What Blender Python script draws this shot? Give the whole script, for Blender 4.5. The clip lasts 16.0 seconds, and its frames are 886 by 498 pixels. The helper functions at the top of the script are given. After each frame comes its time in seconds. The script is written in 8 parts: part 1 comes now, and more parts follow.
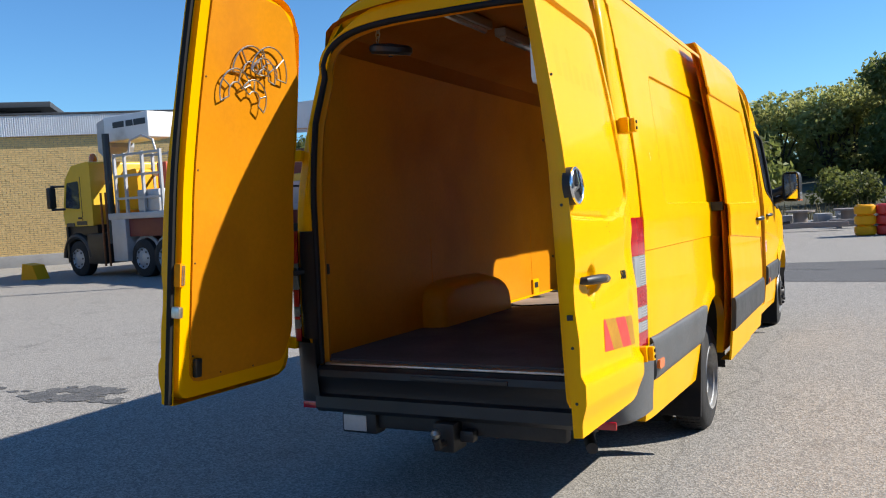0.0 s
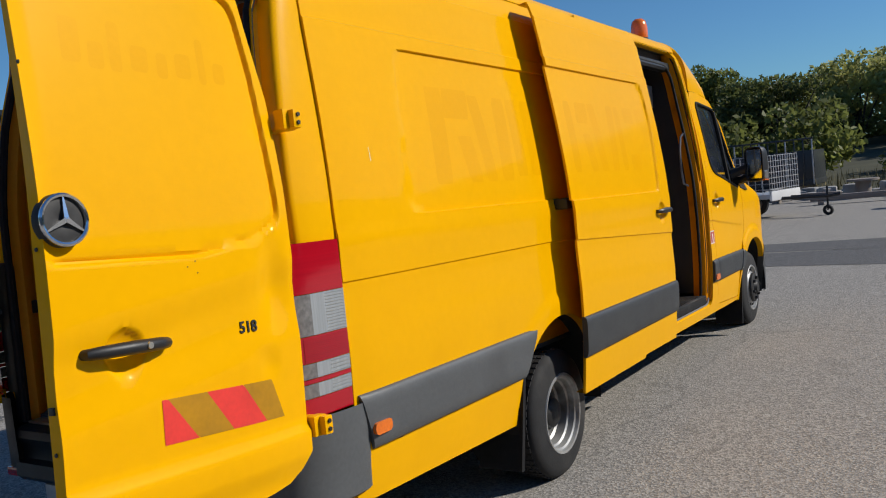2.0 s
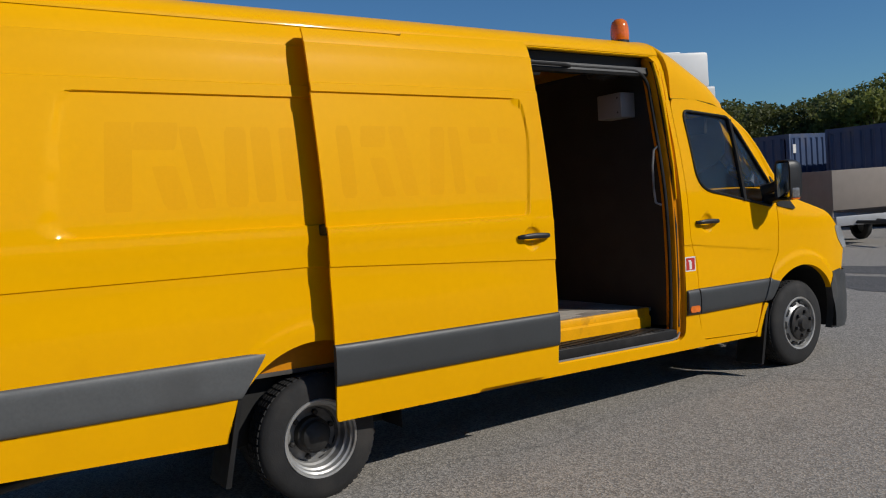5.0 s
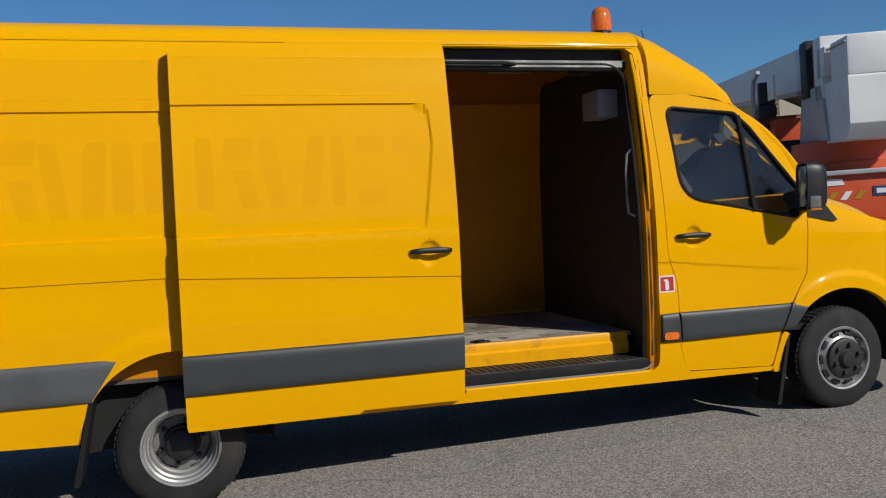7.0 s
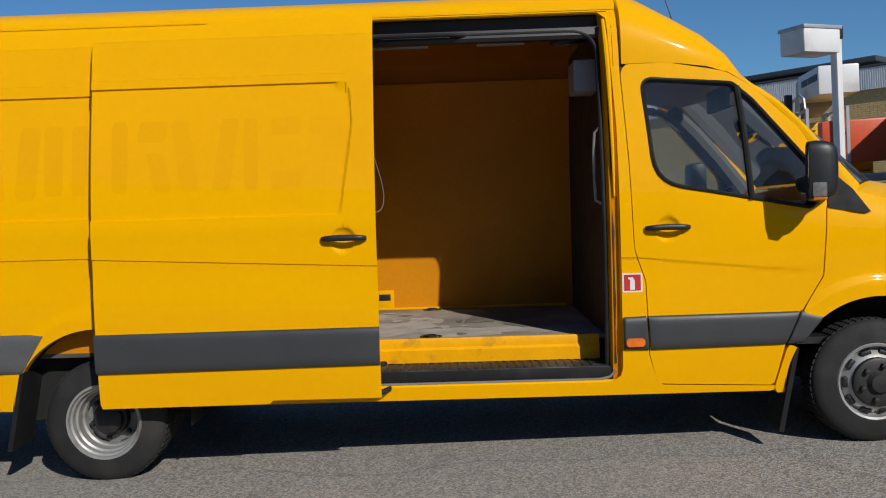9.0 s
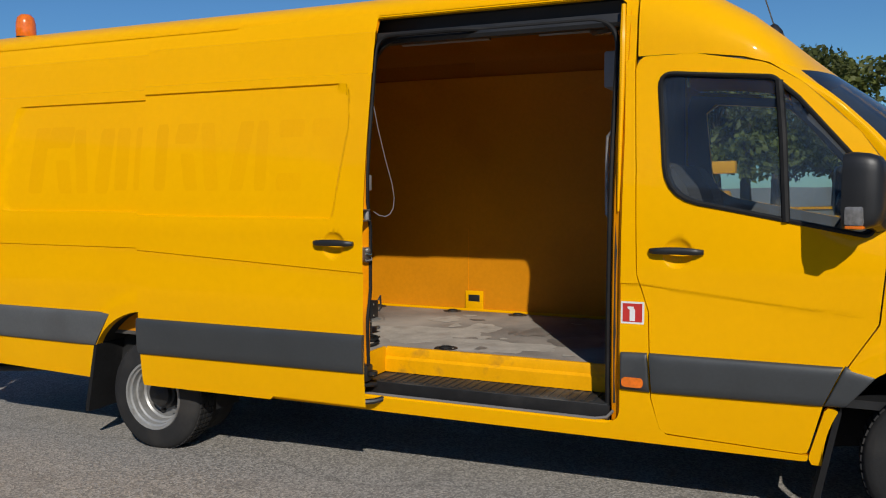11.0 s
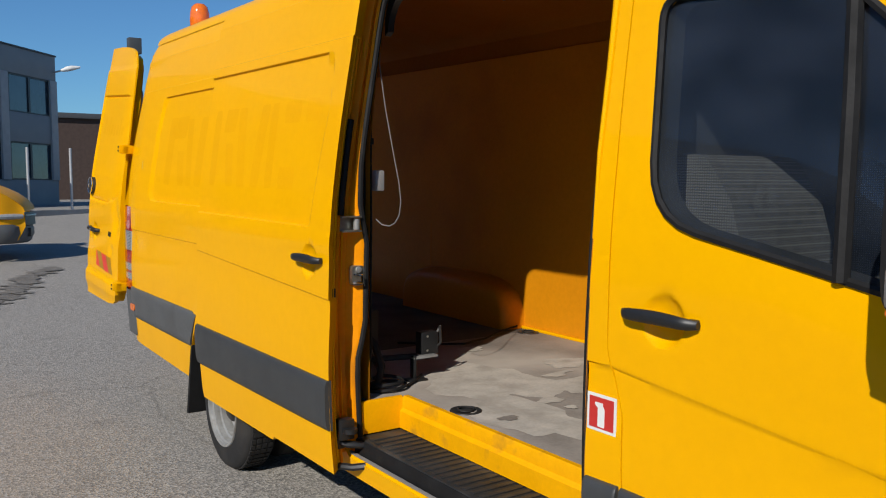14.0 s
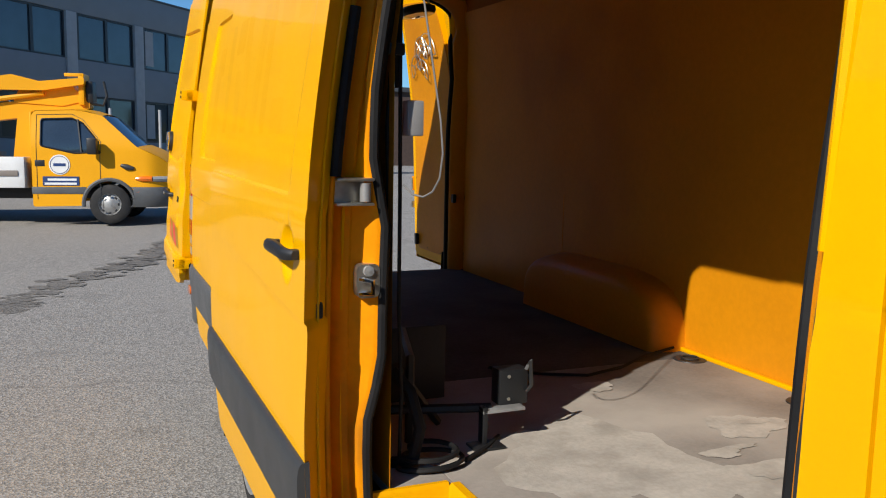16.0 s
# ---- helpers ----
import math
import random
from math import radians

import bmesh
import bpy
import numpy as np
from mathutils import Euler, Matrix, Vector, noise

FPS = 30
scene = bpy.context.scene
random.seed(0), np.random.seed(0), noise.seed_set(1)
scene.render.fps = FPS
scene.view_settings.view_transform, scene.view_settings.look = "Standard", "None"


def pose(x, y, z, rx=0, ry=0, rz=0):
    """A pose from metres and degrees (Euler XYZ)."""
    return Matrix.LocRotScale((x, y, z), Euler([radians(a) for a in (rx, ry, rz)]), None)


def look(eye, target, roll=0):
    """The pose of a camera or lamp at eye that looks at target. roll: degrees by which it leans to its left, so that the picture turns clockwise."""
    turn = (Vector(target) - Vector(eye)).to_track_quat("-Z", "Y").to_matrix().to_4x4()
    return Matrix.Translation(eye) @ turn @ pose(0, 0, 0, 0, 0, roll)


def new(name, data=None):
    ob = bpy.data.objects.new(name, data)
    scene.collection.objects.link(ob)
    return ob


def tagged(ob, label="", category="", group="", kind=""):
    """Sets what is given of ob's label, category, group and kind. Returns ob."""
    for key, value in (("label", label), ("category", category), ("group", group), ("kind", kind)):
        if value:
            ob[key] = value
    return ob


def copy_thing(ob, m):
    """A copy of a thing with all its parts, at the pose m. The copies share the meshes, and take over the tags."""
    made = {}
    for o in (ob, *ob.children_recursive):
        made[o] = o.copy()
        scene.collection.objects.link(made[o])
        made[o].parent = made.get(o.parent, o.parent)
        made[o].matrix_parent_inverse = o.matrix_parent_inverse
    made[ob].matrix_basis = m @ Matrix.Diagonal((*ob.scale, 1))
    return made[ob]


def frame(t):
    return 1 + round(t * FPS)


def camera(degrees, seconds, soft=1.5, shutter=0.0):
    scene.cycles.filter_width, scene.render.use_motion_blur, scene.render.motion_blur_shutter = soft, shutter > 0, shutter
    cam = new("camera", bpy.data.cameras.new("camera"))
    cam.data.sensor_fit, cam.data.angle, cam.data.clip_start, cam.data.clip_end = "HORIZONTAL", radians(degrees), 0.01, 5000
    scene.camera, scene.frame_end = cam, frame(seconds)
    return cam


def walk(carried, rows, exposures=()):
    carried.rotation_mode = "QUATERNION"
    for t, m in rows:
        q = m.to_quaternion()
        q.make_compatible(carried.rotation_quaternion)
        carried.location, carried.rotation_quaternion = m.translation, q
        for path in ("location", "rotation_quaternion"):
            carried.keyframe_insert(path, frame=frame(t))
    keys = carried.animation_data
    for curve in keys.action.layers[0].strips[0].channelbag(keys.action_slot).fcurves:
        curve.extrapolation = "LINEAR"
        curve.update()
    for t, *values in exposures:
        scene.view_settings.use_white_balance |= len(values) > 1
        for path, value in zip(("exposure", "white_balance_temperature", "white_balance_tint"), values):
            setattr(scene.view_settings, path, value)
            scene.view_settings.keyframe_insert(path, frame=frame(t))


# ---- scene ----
cam = camera(55.0, 16.0, soft=1.1)
# The van stands a little nose-down: its own level frame, in which the path is given too.
VAN = pose(0, 0, 0, -1.46, 0, 0) @ pose(0, 0, 0.053)
PATH = [
    (0, (1.994, -5.985, 1.448), (1.08, -4.208, 1.372), -2.6),
    (0.5, (2.256, -5.591, 1.45), (1.315, -3.828, 1.364), -3.8),
    (1, (2.507, -5.127, 1.455), (1.489, -3.408, 1.356), -4.1),
    (1.5, (2.689, -4.678, 1.462), (1.655, -2.969, 1.362), -4.2),
    (2, (2.998, -4.277, 1.5), (1.906, -2.605, 1.391), -5.0),
    (2.5, (3.346, -3.851, 1.511), (2.07, -2.315, 1.404), -4.7),
    (3, (3.772, -3.492, 1.556), (2.384, -2.054, 1.487), -4.1),
    (3.5, (4.228, -3.212, 1.56), (2.739, -1.88, 1.478), -3.9),
    (4, (4.611, -2.902, 1.554), (3.041, -1.666, 1.461), -3.8),
    (4.5, (4.987, -2.526, 1.546), (3.402, -1.31, 1.443), -3.0),
    (4.7, (5.082, -2.353, 1.519), (3.473, -1.17, 1.422), -2.9),
    (6.8, (5.867, -0.106, 1.52), (3.951, 0.463, 1.432), -3.0),
    (7, (5.899, 0.102, 1.496), (3.972, 0.634, 1.426), -2.6),
    (7.5, (5.892, 0.569, 1.474), (3.954, 1.061, 1.442), -1.9),
    (8, (5.91, 1.081, 1.431), (3.94, 1.426, 1.376), -1.6),
    (8.2, (5.916, 1.284, 1.424), (3.931, 1.517, 1.363), -1.7),
    (10.3, (5.338, 3.129, 1.612), (3.395, 2.674, 1.466), -1.5),
    (10.5, (5.286, 3.331, 1.636), (3.377, 2.752, 1.49), -1.4),
    (11, (5.086, 3.779, 1.623), (3.265, 2.964, 1.476), -0.1),
    (11.5, (4.795, 4.191, 1.661), (3.064, 3.196, 1.536), -0.0),
    (12, (4.498, 4.565, 1.674), (2.825, 3.477, 1.543), -0.5),
    (12.5, (4.062, 4.701, 1.693), (2.489, 3.475, 1.547), -0.2),
    (13, (3.56, 4.748, 1.679), (2.062, 3.434, 1.513), 0.3),
    (13.5, (3.142, 4.711, 1.677), (1.84, 3.204, 1.494), 0.1),
    (14, (2.717, 4.611, 1.691), (1.569, 2.983, 1.508), 0.6),
    (14.5, (2.348, 4.499, 1.688), (1.366, 2.769, 1.483), 1.6),
    (15, (2.031, 4.172, 1.673), (1.156, 2.388, 1.442), 1.2),
    (15.5, (1.755, 3.805, 1.635), (0.935, 1.999, 1.381), 1.7),
    (16, (1.575, 3.44, 1.596), (0.802, 1.614, 1.338), 1.1),
]
EXPOSURE = [(0.0, 1.13), (0.5, 0.86), (1.0, 0.54), (1.5, 0.42), (2.0, 0.27), (3.0, 0.0), (4.0, -0.06), (8.2, 0.06), (11.0, 0.08), (13.5, 0.25), (15.0, 0.46), (16.0, 0.60)]
walk(cam, [(t, VAN @ look(eye, target, roll)) for t, eye, target, roll in PATH], EXPOSURE)

# ---- light ----
SUN_TO = Vector((1.78, 1.10, 1.455)).normalized()
world = bpy.data.worlds.new("sky")
scene.world = world
world.use_nodes = True
sky = world.node_tree.nodes.new("ShaderNodeTexSky")
sky.sky_type = "NISHITA"
sky.sun_disc = False
sky.sun_elevation = math.asin(SUN_TO.z)
sky.sun_rotation = math.atan2(SUN_TO.x, SUN_TO.y)
sky.air_density, sky.dust_density, sky.ozone_density = 1.0, 0.1, 2.5
clear = world.node_tree.nodes.new("ShaderNodeMix")
clear.data_type, clear.blend_type = "RGBA", "MULTIPLY"
clear.inputs[0].default_value = 1.0
clear.inputs[7].default_value = (0.46, 0.78, 1.07, 1)
world.node_tree.links.new(sky.outputs[0], clear.inputs[6])
world.node_tree.links.new(clear.outputs[2], world.node_tree.nodes["Background"].inputs[0])
world.node_tree.nodes["Background"].inputs[1].default_value = 0.068
lamp = bpy.data.lights.new("sun", "SUN")
lamp.energy, lamp.angle, lamp.color = 3.6, radians(0.53), (1.0, 0.95, 0.87)
new("sun", lamp).matrix_world = look(SUN_TO * 50, (0, 0, 0))


# ---- materials ----
def material(name, color, rough=0.5, metal=0.0, spec=0.5, coat=0.0, vary=0.06, scale=3.0, fine=60.0, bump=0.0, bump_scale=200.0,
             tint=None, stain=0.0, rough_vary=0.1, random_tone=0.0, transmission=0.0, emission=None, strength=0.0, stretch=None):
    """A surface with two scales of variation: broad tone and fine grain, with stains toward tint."""
    m = bpy.data.materials.new(name)
    m.use_nodes = True
    nt = m.node_tree
    n, l = nt.nodes, nt.links
    b = n["Principled BSDF"]
    b.inputs["Roughness"].default_value = rough
    b.inputs["Metallic"].default_value = metal
    b.inputs["Specular IOR Level"].default_value = spec
    b.inputs["Coat Weight"].default_value = coat
    b.inputs["Coat Roughness"].default_value = 0.06
    b.inputs["Transmission Weight"].default_value = transmission
    if emission:
        b.inputs["Emission Color"].default_value = (*emission, 1)
        b.inputs["Emission Strength"].default_value = strength
    tc = n.new("ShaderNodeTexCoord")
    place = tc.outputs["Object"]
    if stretch:
        mp = n.new("ShaderNodeMapping")
        mp.inputs["Scale"].default_value = stretch
        l.new(place, mp.inputs[0])
        place = mp.outputs[0]

    def noise_at(s, detail=4.0):
        t = n.new("ShaderNodeTexNoise")
        t.inputs["Scale"].default_value = s
        t.inputs["Detail"].default_value = detail
        l.new(place, t.inputs["Vector"])
        return t.outputs["Fac"]

    def ramp(value, lo, hi, a, b2):
        r = n.new("ShaderNodeMapRange")
        l.new(value, r.inputs[0])
        for k, v in zip((1, 2, 3, 4), (lo, hi, a, b2)):
            r.inputs[k].default_value = v
        return r.outputs[0]

    def math_node(op, a, b2):
        r = n.new("ShaderNodeMath")
        r.operation = op
        for k, v in enumerate((a, b2)):
            if isinstance(v, (int, float)):
                r.inputs[k].default_value = v
            else:
                l.new(v, r.inputs[k])
        return r.outputs[0]

    tone = math_node("MULTIPLY", ramp(noise_at(scale), 0.3, 0.7, 1 - vary, 1 + vary), ramp(noise_at(fine), 0.3, 0.7, 1 - vary * 0.6, 1 + vary * 0.6))
    if random_tone:
        info = n.new("ShaderNodeObjectInfo")
        tone = math_node("MULTIPLY", tone, ramp(info.outputs["Random"], 0, 1, 1 - random_tone, 1 + random_tone))
    hsv = n.new("ShaderNodeHueSaturation")
    hsv.inputs["Color"].default_value = (*color, 1)
    l.new(tone, hsv.inputs["Value"])
    out = hsv.outputs[0]
    if tint and stain:
        mix = n.new("ShaderNodeMix")
        mix.data_type = "RGBA"
        l.new(ramp(noise_at(scale * 0.6, 8.0), 0.62 - stain * 0.25, 0.78 - stain * 0.1, 0, 0.85), mix.inputs[0])
        l.new(out, mix.inputs[6])
        mix.inputs[7].default_value = (*tint, 1)
        out = mix.outputs[2]
    l.new(out, b.inputs["Base Color"])
    if rough_vary:
        l.new(ramp(noise_at(scale * 2.3), 0.3, 0.7, max(0.02, rough - rough_vary * 0.5), min(1, rough + rough_vary * 0.5)), b.inputs["Roughness"])
    if bump:
        bn = n.new("ShaderNodeBump")
        bn.inputs["Strength"].default_value = bump
        bn.inputs["Distance"].default_value = 0.004
        l.new(noise_at(bump_scale), bn.inputs["Height"])
        l.new(bn.outputs[0], b.inputs["Normal"])
    return m


def asphalt_material(name, light, dark, wear):
    """Rolled asphalt: pale and dark stones in binder, broad wear, fine cracks and oil stains."""
    m = bpy.data.materials.new(name)
    m.use_nodes = True
    nt = m.node_tree
    n, l = nt.nodes, nt.links
    b = n["Principled BSDF"]
    b.inputs["Roughness"].default_value = 0.9
    b.inputs["Specular IOR Level"].default_value = 0.3
    tc = n.new("ShaderNodeTexCoord").outputs["Object"]

    def tex(kind, s, **kw):
        t = n.new(kind)
        t.inputs["Scale"].default_value = s
        for k, v in kw.items():
            t.inputs[k].default_value = v
        l.new(tc, t.inputs["Vector"])
        return t

    def ramp(value, lo, hi, a, c):
        r = n.new("ShaderNodeMapRange")
        l.new(value, r.inputs[0])
        for k, v in zip((1, 2, 3, 4), (lo, hi, a, c)):
            r.inputs[k].default_value = v
        return r.outputs[0]

    def mixed(fac, a, c, mode="MIX"):
        x = n.new("ShaderNodeMix")
        x.data_type, x.blend_type = "RGBA", mode
        for k, v in ((0, fac), (6, a), (7, c)):
            if isinstance(v, tuple):
                x.inputs[k].default_value = (*v, 1)
            elif isinstance(v, float):
                x.inputs[k].default_value = v
            else:
                l.new(v, x.inputs[k])
        return x.outputs[2]

    stones = tex("ShaderNodeTexVoronoi", 85.0)
    grey = n.new("ShaderNodeSeparateColor")
    l.new(stones.outputs["Color"], grey.inputs[0])
    base = mixed(ramp(grey.outputs[0], 0.15, 0.95, 0.0, 1.0), dark, light)
    base = mixed(ramp(tex("ShaderNodeTexNoise", 240.0).outputs["Fac"], 0.35, 0.65, 0.0, 0.45), base, tuple(0.55 * c for c in dark))
    base = mixed(ramp(tex("ShaderNodeTexNoise", 0.35, Detail=6.0).outputs["Fac"], 0.35, 0.7, 0.0, wear), base, tuple(0.62 * c for c in light))
    base = mixed(ramp(tex("ShaderNodeTexNoise", 1.7, Detail=8.0).outputs["Fac"], 0.6, 0.72, 0.0, 0.35), base, tuple(0.7 * c for c in dark))
    warp = tex("ShaderNodeTexNoise", 1.1, Detail=5.0)
    off = n.new("ShaderNodeVectorMath")
    off.operation = "MULTIPLY_ADD"
    l.new(warp.outputs["Color"], off.inputs[0])
    off.inputs[1].default_value = (0.9, 0.9, 0.0)
    l.new(tc, off.inputs[2])
    crack = n.new("ShaderNodeTexVoronoi")
    crack.feature = "DISTANCE_TO_EDGE"
    crack.inputs["Scale"].default_value = 0.16
    l.new(off.outputs[0], crack.inputs["Vector"])
    base = mixed(ramp(crack.outputs["Distance"], 0.0, 0.004, 0.3, 0.0), base, tuple(0.35 * c for c in dark))
    l.new(base, b.inputs["Base Color"])
    bn = n.new("ShaderNodeBump")
    bn.inputs["Strength"].default_value = 0.5
    bn.inputs["Distance"].default_value = 0.006
    l.new(stones.outputs["Distance"], bn.inputs["Height"])
    l.new(bn.outputs[0], b.inputs["Normal"])
    return m


YELLOW = material("yellow_paint", (0.83, 0.405, 0.0001), 0.34, spec=0.03, coat=0.22, vary=0.02, scale=1.3, fine=25, tint=(0.74, 0.345, 0.001), stain=0.12, rough_vary=0.08)
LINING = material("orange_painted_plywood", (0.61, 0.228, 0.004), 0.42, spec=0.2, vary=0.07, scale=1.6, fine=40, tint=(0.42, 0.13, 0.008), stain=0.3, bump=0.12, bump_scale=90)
# Body yellow pushed to orange, so posts and inner edges look shaded.
JAMB_SHADED = material("shaded_jamb_yellow", (0.81, 0.275, 0.001), 0.4, spec=0.12, vary=0.06, scale=6, tint=(0.42, 0.15, 0.01), stain=0.3)
GREY = material("grey_trim_plastic", (0.041, 0.0445, 0.047), 0.45, vary=0.1, scale=2.5, tint=(0.075, 0.075, 0.075), stain=0.3, bump=0.15, bump_scale=500)
GREY_PALE = material("pale_trim_plastic", (0.088, 0.093, 0.096), 0.5, vary=0.12, scale=2.5, tint=(0.06, 0.06, 0.06), stain=0.3, bump=0.15, bump_scale=500)
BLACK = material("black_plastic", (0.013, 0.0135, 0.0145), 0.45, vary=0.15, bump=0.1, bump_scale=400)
RUBBER = material("black_rubber", (0.008, 0.008, 0.0085), 0.7, spec=0.3, vary=0.25, scale=8, tint=(0.022, 0.021, 0.02), stain=0.25, bump=0.2, bump_scale=150)
TYRE = material("tyre_rubber", (0.013, 0.013, 0.0135), 0.8, vary=0.2, scale=6, tint=(0.034, 0.031, 0.028), stain=0.3, bump=0.25, bump_scale=120)
STEEL = material("dull_rim_paint", (0.36, 0.36, 0.35), 0.42, metal=0.45, vary=0.12, scale=9, tint=(0.12, 0.10, 0.08), stain=0.35)
RIM_DARK = material("dirty_rim_paint", (0.22, 0.22, 0.215), 0.5, metal=0.3, vary=0.15, scale=9, tint=(0.06, 0.05, 0.04), stain=0.45)
HUB = material("dark_hub_steel", (0.03, 0.029, 0.028), 0.55, metal=0.3, vary=0.2, scale=14)
CHROME = material("chrome", (0.78, 0.79, 0.8), 0.12, metal=1.0, vary=0.03)
ZINC = material("zinc_latch", (0.55, 0.52, 0.45), 0.35, metal=0.9, vary=0.15, scale=20, tint=(0.25, 0.2, 0.12), stain=0.3)
RED = material("red_lens", (0.40, 0.004, 0.014), 0.1, spec=0.6, coat=0.5, vary=0.08, stretch=(1, 1, 40), scale=2)
CLEAR = material("clear_lens", (0.30, 0.32, 0.33), 0.1, spec=0.6, coat=0.6, vary=0.12, stretch=(30, 30, 1), scale=2, fine=9)
LENS_GREY = material("grey_lens", (0.17, 0.165, 0.16), 0.12, spec=0.6, coat=0.5, vary=0.2, scale=30)
AMBER = material("amber_lens", (0.75, 0.16, 0.008), 0.15, spec=0.6, coat=0.5, vary=0.1, scale=30)
FLOOR = material("worn_plywood_floor", (0.22, 0.192, 0.165), 0.85, spec=0.12, vary=0.16, scale=2.2, fine=70, tint=(0.47, 0.42, 0.36), stain=0.75, bump=0.15, bump_scale=150, rough_vary=0.2)
BULKHEAD = material("dark_bulkhead_paint", (0.02, 0.02, 0.021), 0.6, vary=0.15, scale=3)
# The wall lining's orange, darkened in colour to dim the load space.
CEILING = material("darkened_ceiling_lining", (0.36, 0.115, 0.003), 0.6, spec=0.15, vary=0.08, scale=2)
MAT = material("ribbed_step_mat", (0.02, 0.021, 0.022), 0.6, vary=0.3, scale=7, tint=(0.10, 0.095, 0.085), stain=0.35)
WHITE = material("white_paint", (0.72, 0.72, 0.70), 0.4, vary=0.05, scale=2, tint=(0.45, 0.43, 0.4), stain=0.25)
WHITE_PLASTIC = material("white_plastic", (0.26, 0.255, 0.25), 0.5, vary=0.05)
STICKER_RED = material("red_sticker", (0.50, 0.03, 0.025), 0.4, vary=0.05)
REFLECT_RED = material("red_reflective_film", (0.72, 0.045, 0.035), 0.35, vary=0.08, scale=10)
REFLECT_OCHRE = material("ochre_reflective_film", (0.42, 0.20, 0.004), 0.4, vary=0.1, scale=10)
UNDER = material("underbody_black", (0.007, 0.007, 0.007), 0.8, vary=0.2, scale=5)
TINTED = material("faded_yellow_paint", (0.798, 0.382, 0.0002), 0.36, spec=0.03, coat=0.22, vary=0.02, scale=2)
LENS_DARK = material("lamp_glass", (0.5, 0.5, 0.48), 0.1, spec=0.6, coat=0.5, vary=0.1)
PLASTER = material("pale_worn_floor", (0.42, 0.38, 0.325), 0.8, vary=0.14, scale=9, fine=60, tint=(0.26, 0.23, 0.19), stain=0.55, bump=0.2, bump_scale=120)
FLOOR_DARK = material("stained_floor", (0.17, 0.15, 0.13), 0.6, vary=0.2, scale=7, fine=50, tint=(0.30, 0.27, 0.23), stain=0.4)
# Dark floor colour that holds the shade at the back of the load space.
FLOOR_SHADED = material("shaded_floor", (0.088, 0.082, 0.076), 0.85, spec=0.15, vary=0.2, scale=3, fine=50, tint=(0.16, 0.135, 0.11), stain=0.4)
DOOR_TRIM = material("grey_door_trim", (0.10, 0.10, 0.105), 0.6, vary=0.1)
CABLE = material("grey_cable", (0.17, 0.16, 0.15), 0.6, vary=0.1)
CHIPPED = material("chipped_yellow_paint", (0.80, 0.37, 0.0006), 0.4, spec=0.2, vary=0.05, scale=9, fine=60, tint=(0.10, 0.055, 0.03), stain=0.22, bump=0.1, bump_scale=80)
RUST = material("rust_stain", (0.20, 0.07, 0.02), 0.8, vary=0.3, scale=30)
FABRIC = material("grey_checked_fabric", (0.028, 0.0275, 0.027), 0.9, vary=0.3, scale=30, fine=120)
nodes, links = FABRIC.node_tree.nodes, FABRIC.node_tree.links
weave, blend, spot = nodes.new("ShaderNodeTexVoronoi"), nodes.new("ShaderNodeMix"), nodes.new("ShaderNodeMapRange")
weave.inputs["Scale"].default_value, weave.inputs["Randomness"].default_value = 125.0, 0.0
for k, v in zip((1, 2, 3, 4), (0.2, 0.42, 1.0, 0.0)):
    spot.inputs[k].default_value = v
blend.data_type = "RGBA"
links.new(nodes.new("ShaderNodeTexCoord").outputs["Object"], weave.inputs["Vector"])
links.new(weave.outputs["Distance"], spot.inputs[0])
links.new(spot.outputs[0], blend.inputs[0])
base_in = nodes["Principled BSDF"].inputs["Base Color"]
links.new(base_in.links[0].from_socket, blend.inputs[6])
blend.inputs[7].default_value = (0.11, 0.107, 0.104, 1)
links.new(blend.outputs[2], base_in)
ASPHALT = asphalt_material("asphalt", (0.485, 0.452, 0.402), (0.185, 0.174, 0.158), 0.35)
ASPHALT_DIRTY = asphalt_material("dirty_asphalt", (0.31, 0.285, 0.25), (0.10, 0.093, 0.083), 0.4)
ASPHALT_DARK = asphalt_material("patched_asphalt", (0.20, 0.195, 0.19), (0.075, 0.075, 0.075), 0.3)


def glass_material(name, tint, mirror):
    m = bpy.data.materials.new(name)
    m.use_nodes = True
    n, l = m.node_tree.nodes, m.node_tree.links
    n.remove(n["Principled BSDF"])
    tr, gl, mx = n.new("ShaderNodeBsdfTransparent"), n.new("ShaderNodeBsdfGlossy"), n.new("ShaderNodeMixShader")
    tr.inputs[0].default_value = (*tint, 1)
    gl.inputs["Roughness"].default_value = 0.02
    fr = n.new("ShaderNodeFresnel")
    fr.inputs[0].default_value = mirror
    l.new(fr.outputs[0], mx.inputs[0])
    l.new(tr.outputs[0], mx.inputs[1])
    l.new(gl.outputs[0], mx.inputs[2])
    # Dust film, coloured blue to paint the bluish haze on the panes.
    dust_haze, film = n.new("ShaderNodeBsdfDiffuse"), n.new("ShaderNodeMixShader")
    dust_haze.inputs[0].default_value = (0.20, 0.26, 0.38, 1)
    spots = n.new("ShaderNodeTexNoise")
    spots.inputs["Scale"].default_value = 3.0
    spread = n.new("ShaderNodeMapRange")
    for k, v in zip((1, 2, 3, 4), (0.3, 0.7, 0.03, 0.09)):
        spread.inputs[k].default_value = v
    l.new(spots.outputs["Fac"], spread.inputs[0])
    l.new(spread.outputs[0], film.inputs[0])
    l.new(mx.outputs[0], film.inputs[1])
    l.new(dust_haze.outputs[0], film.inputs[2])
    l.new(film.outputs[0], n["Material Output"].inputs[0])
    return m


GLASS = glass_material("window_glass", (0.74, 0.80, 0.79), 1.5)
GLASS_FRONT = glass_material("windscreen_glass", (0.16, 0.20, 0.22), 1.8)


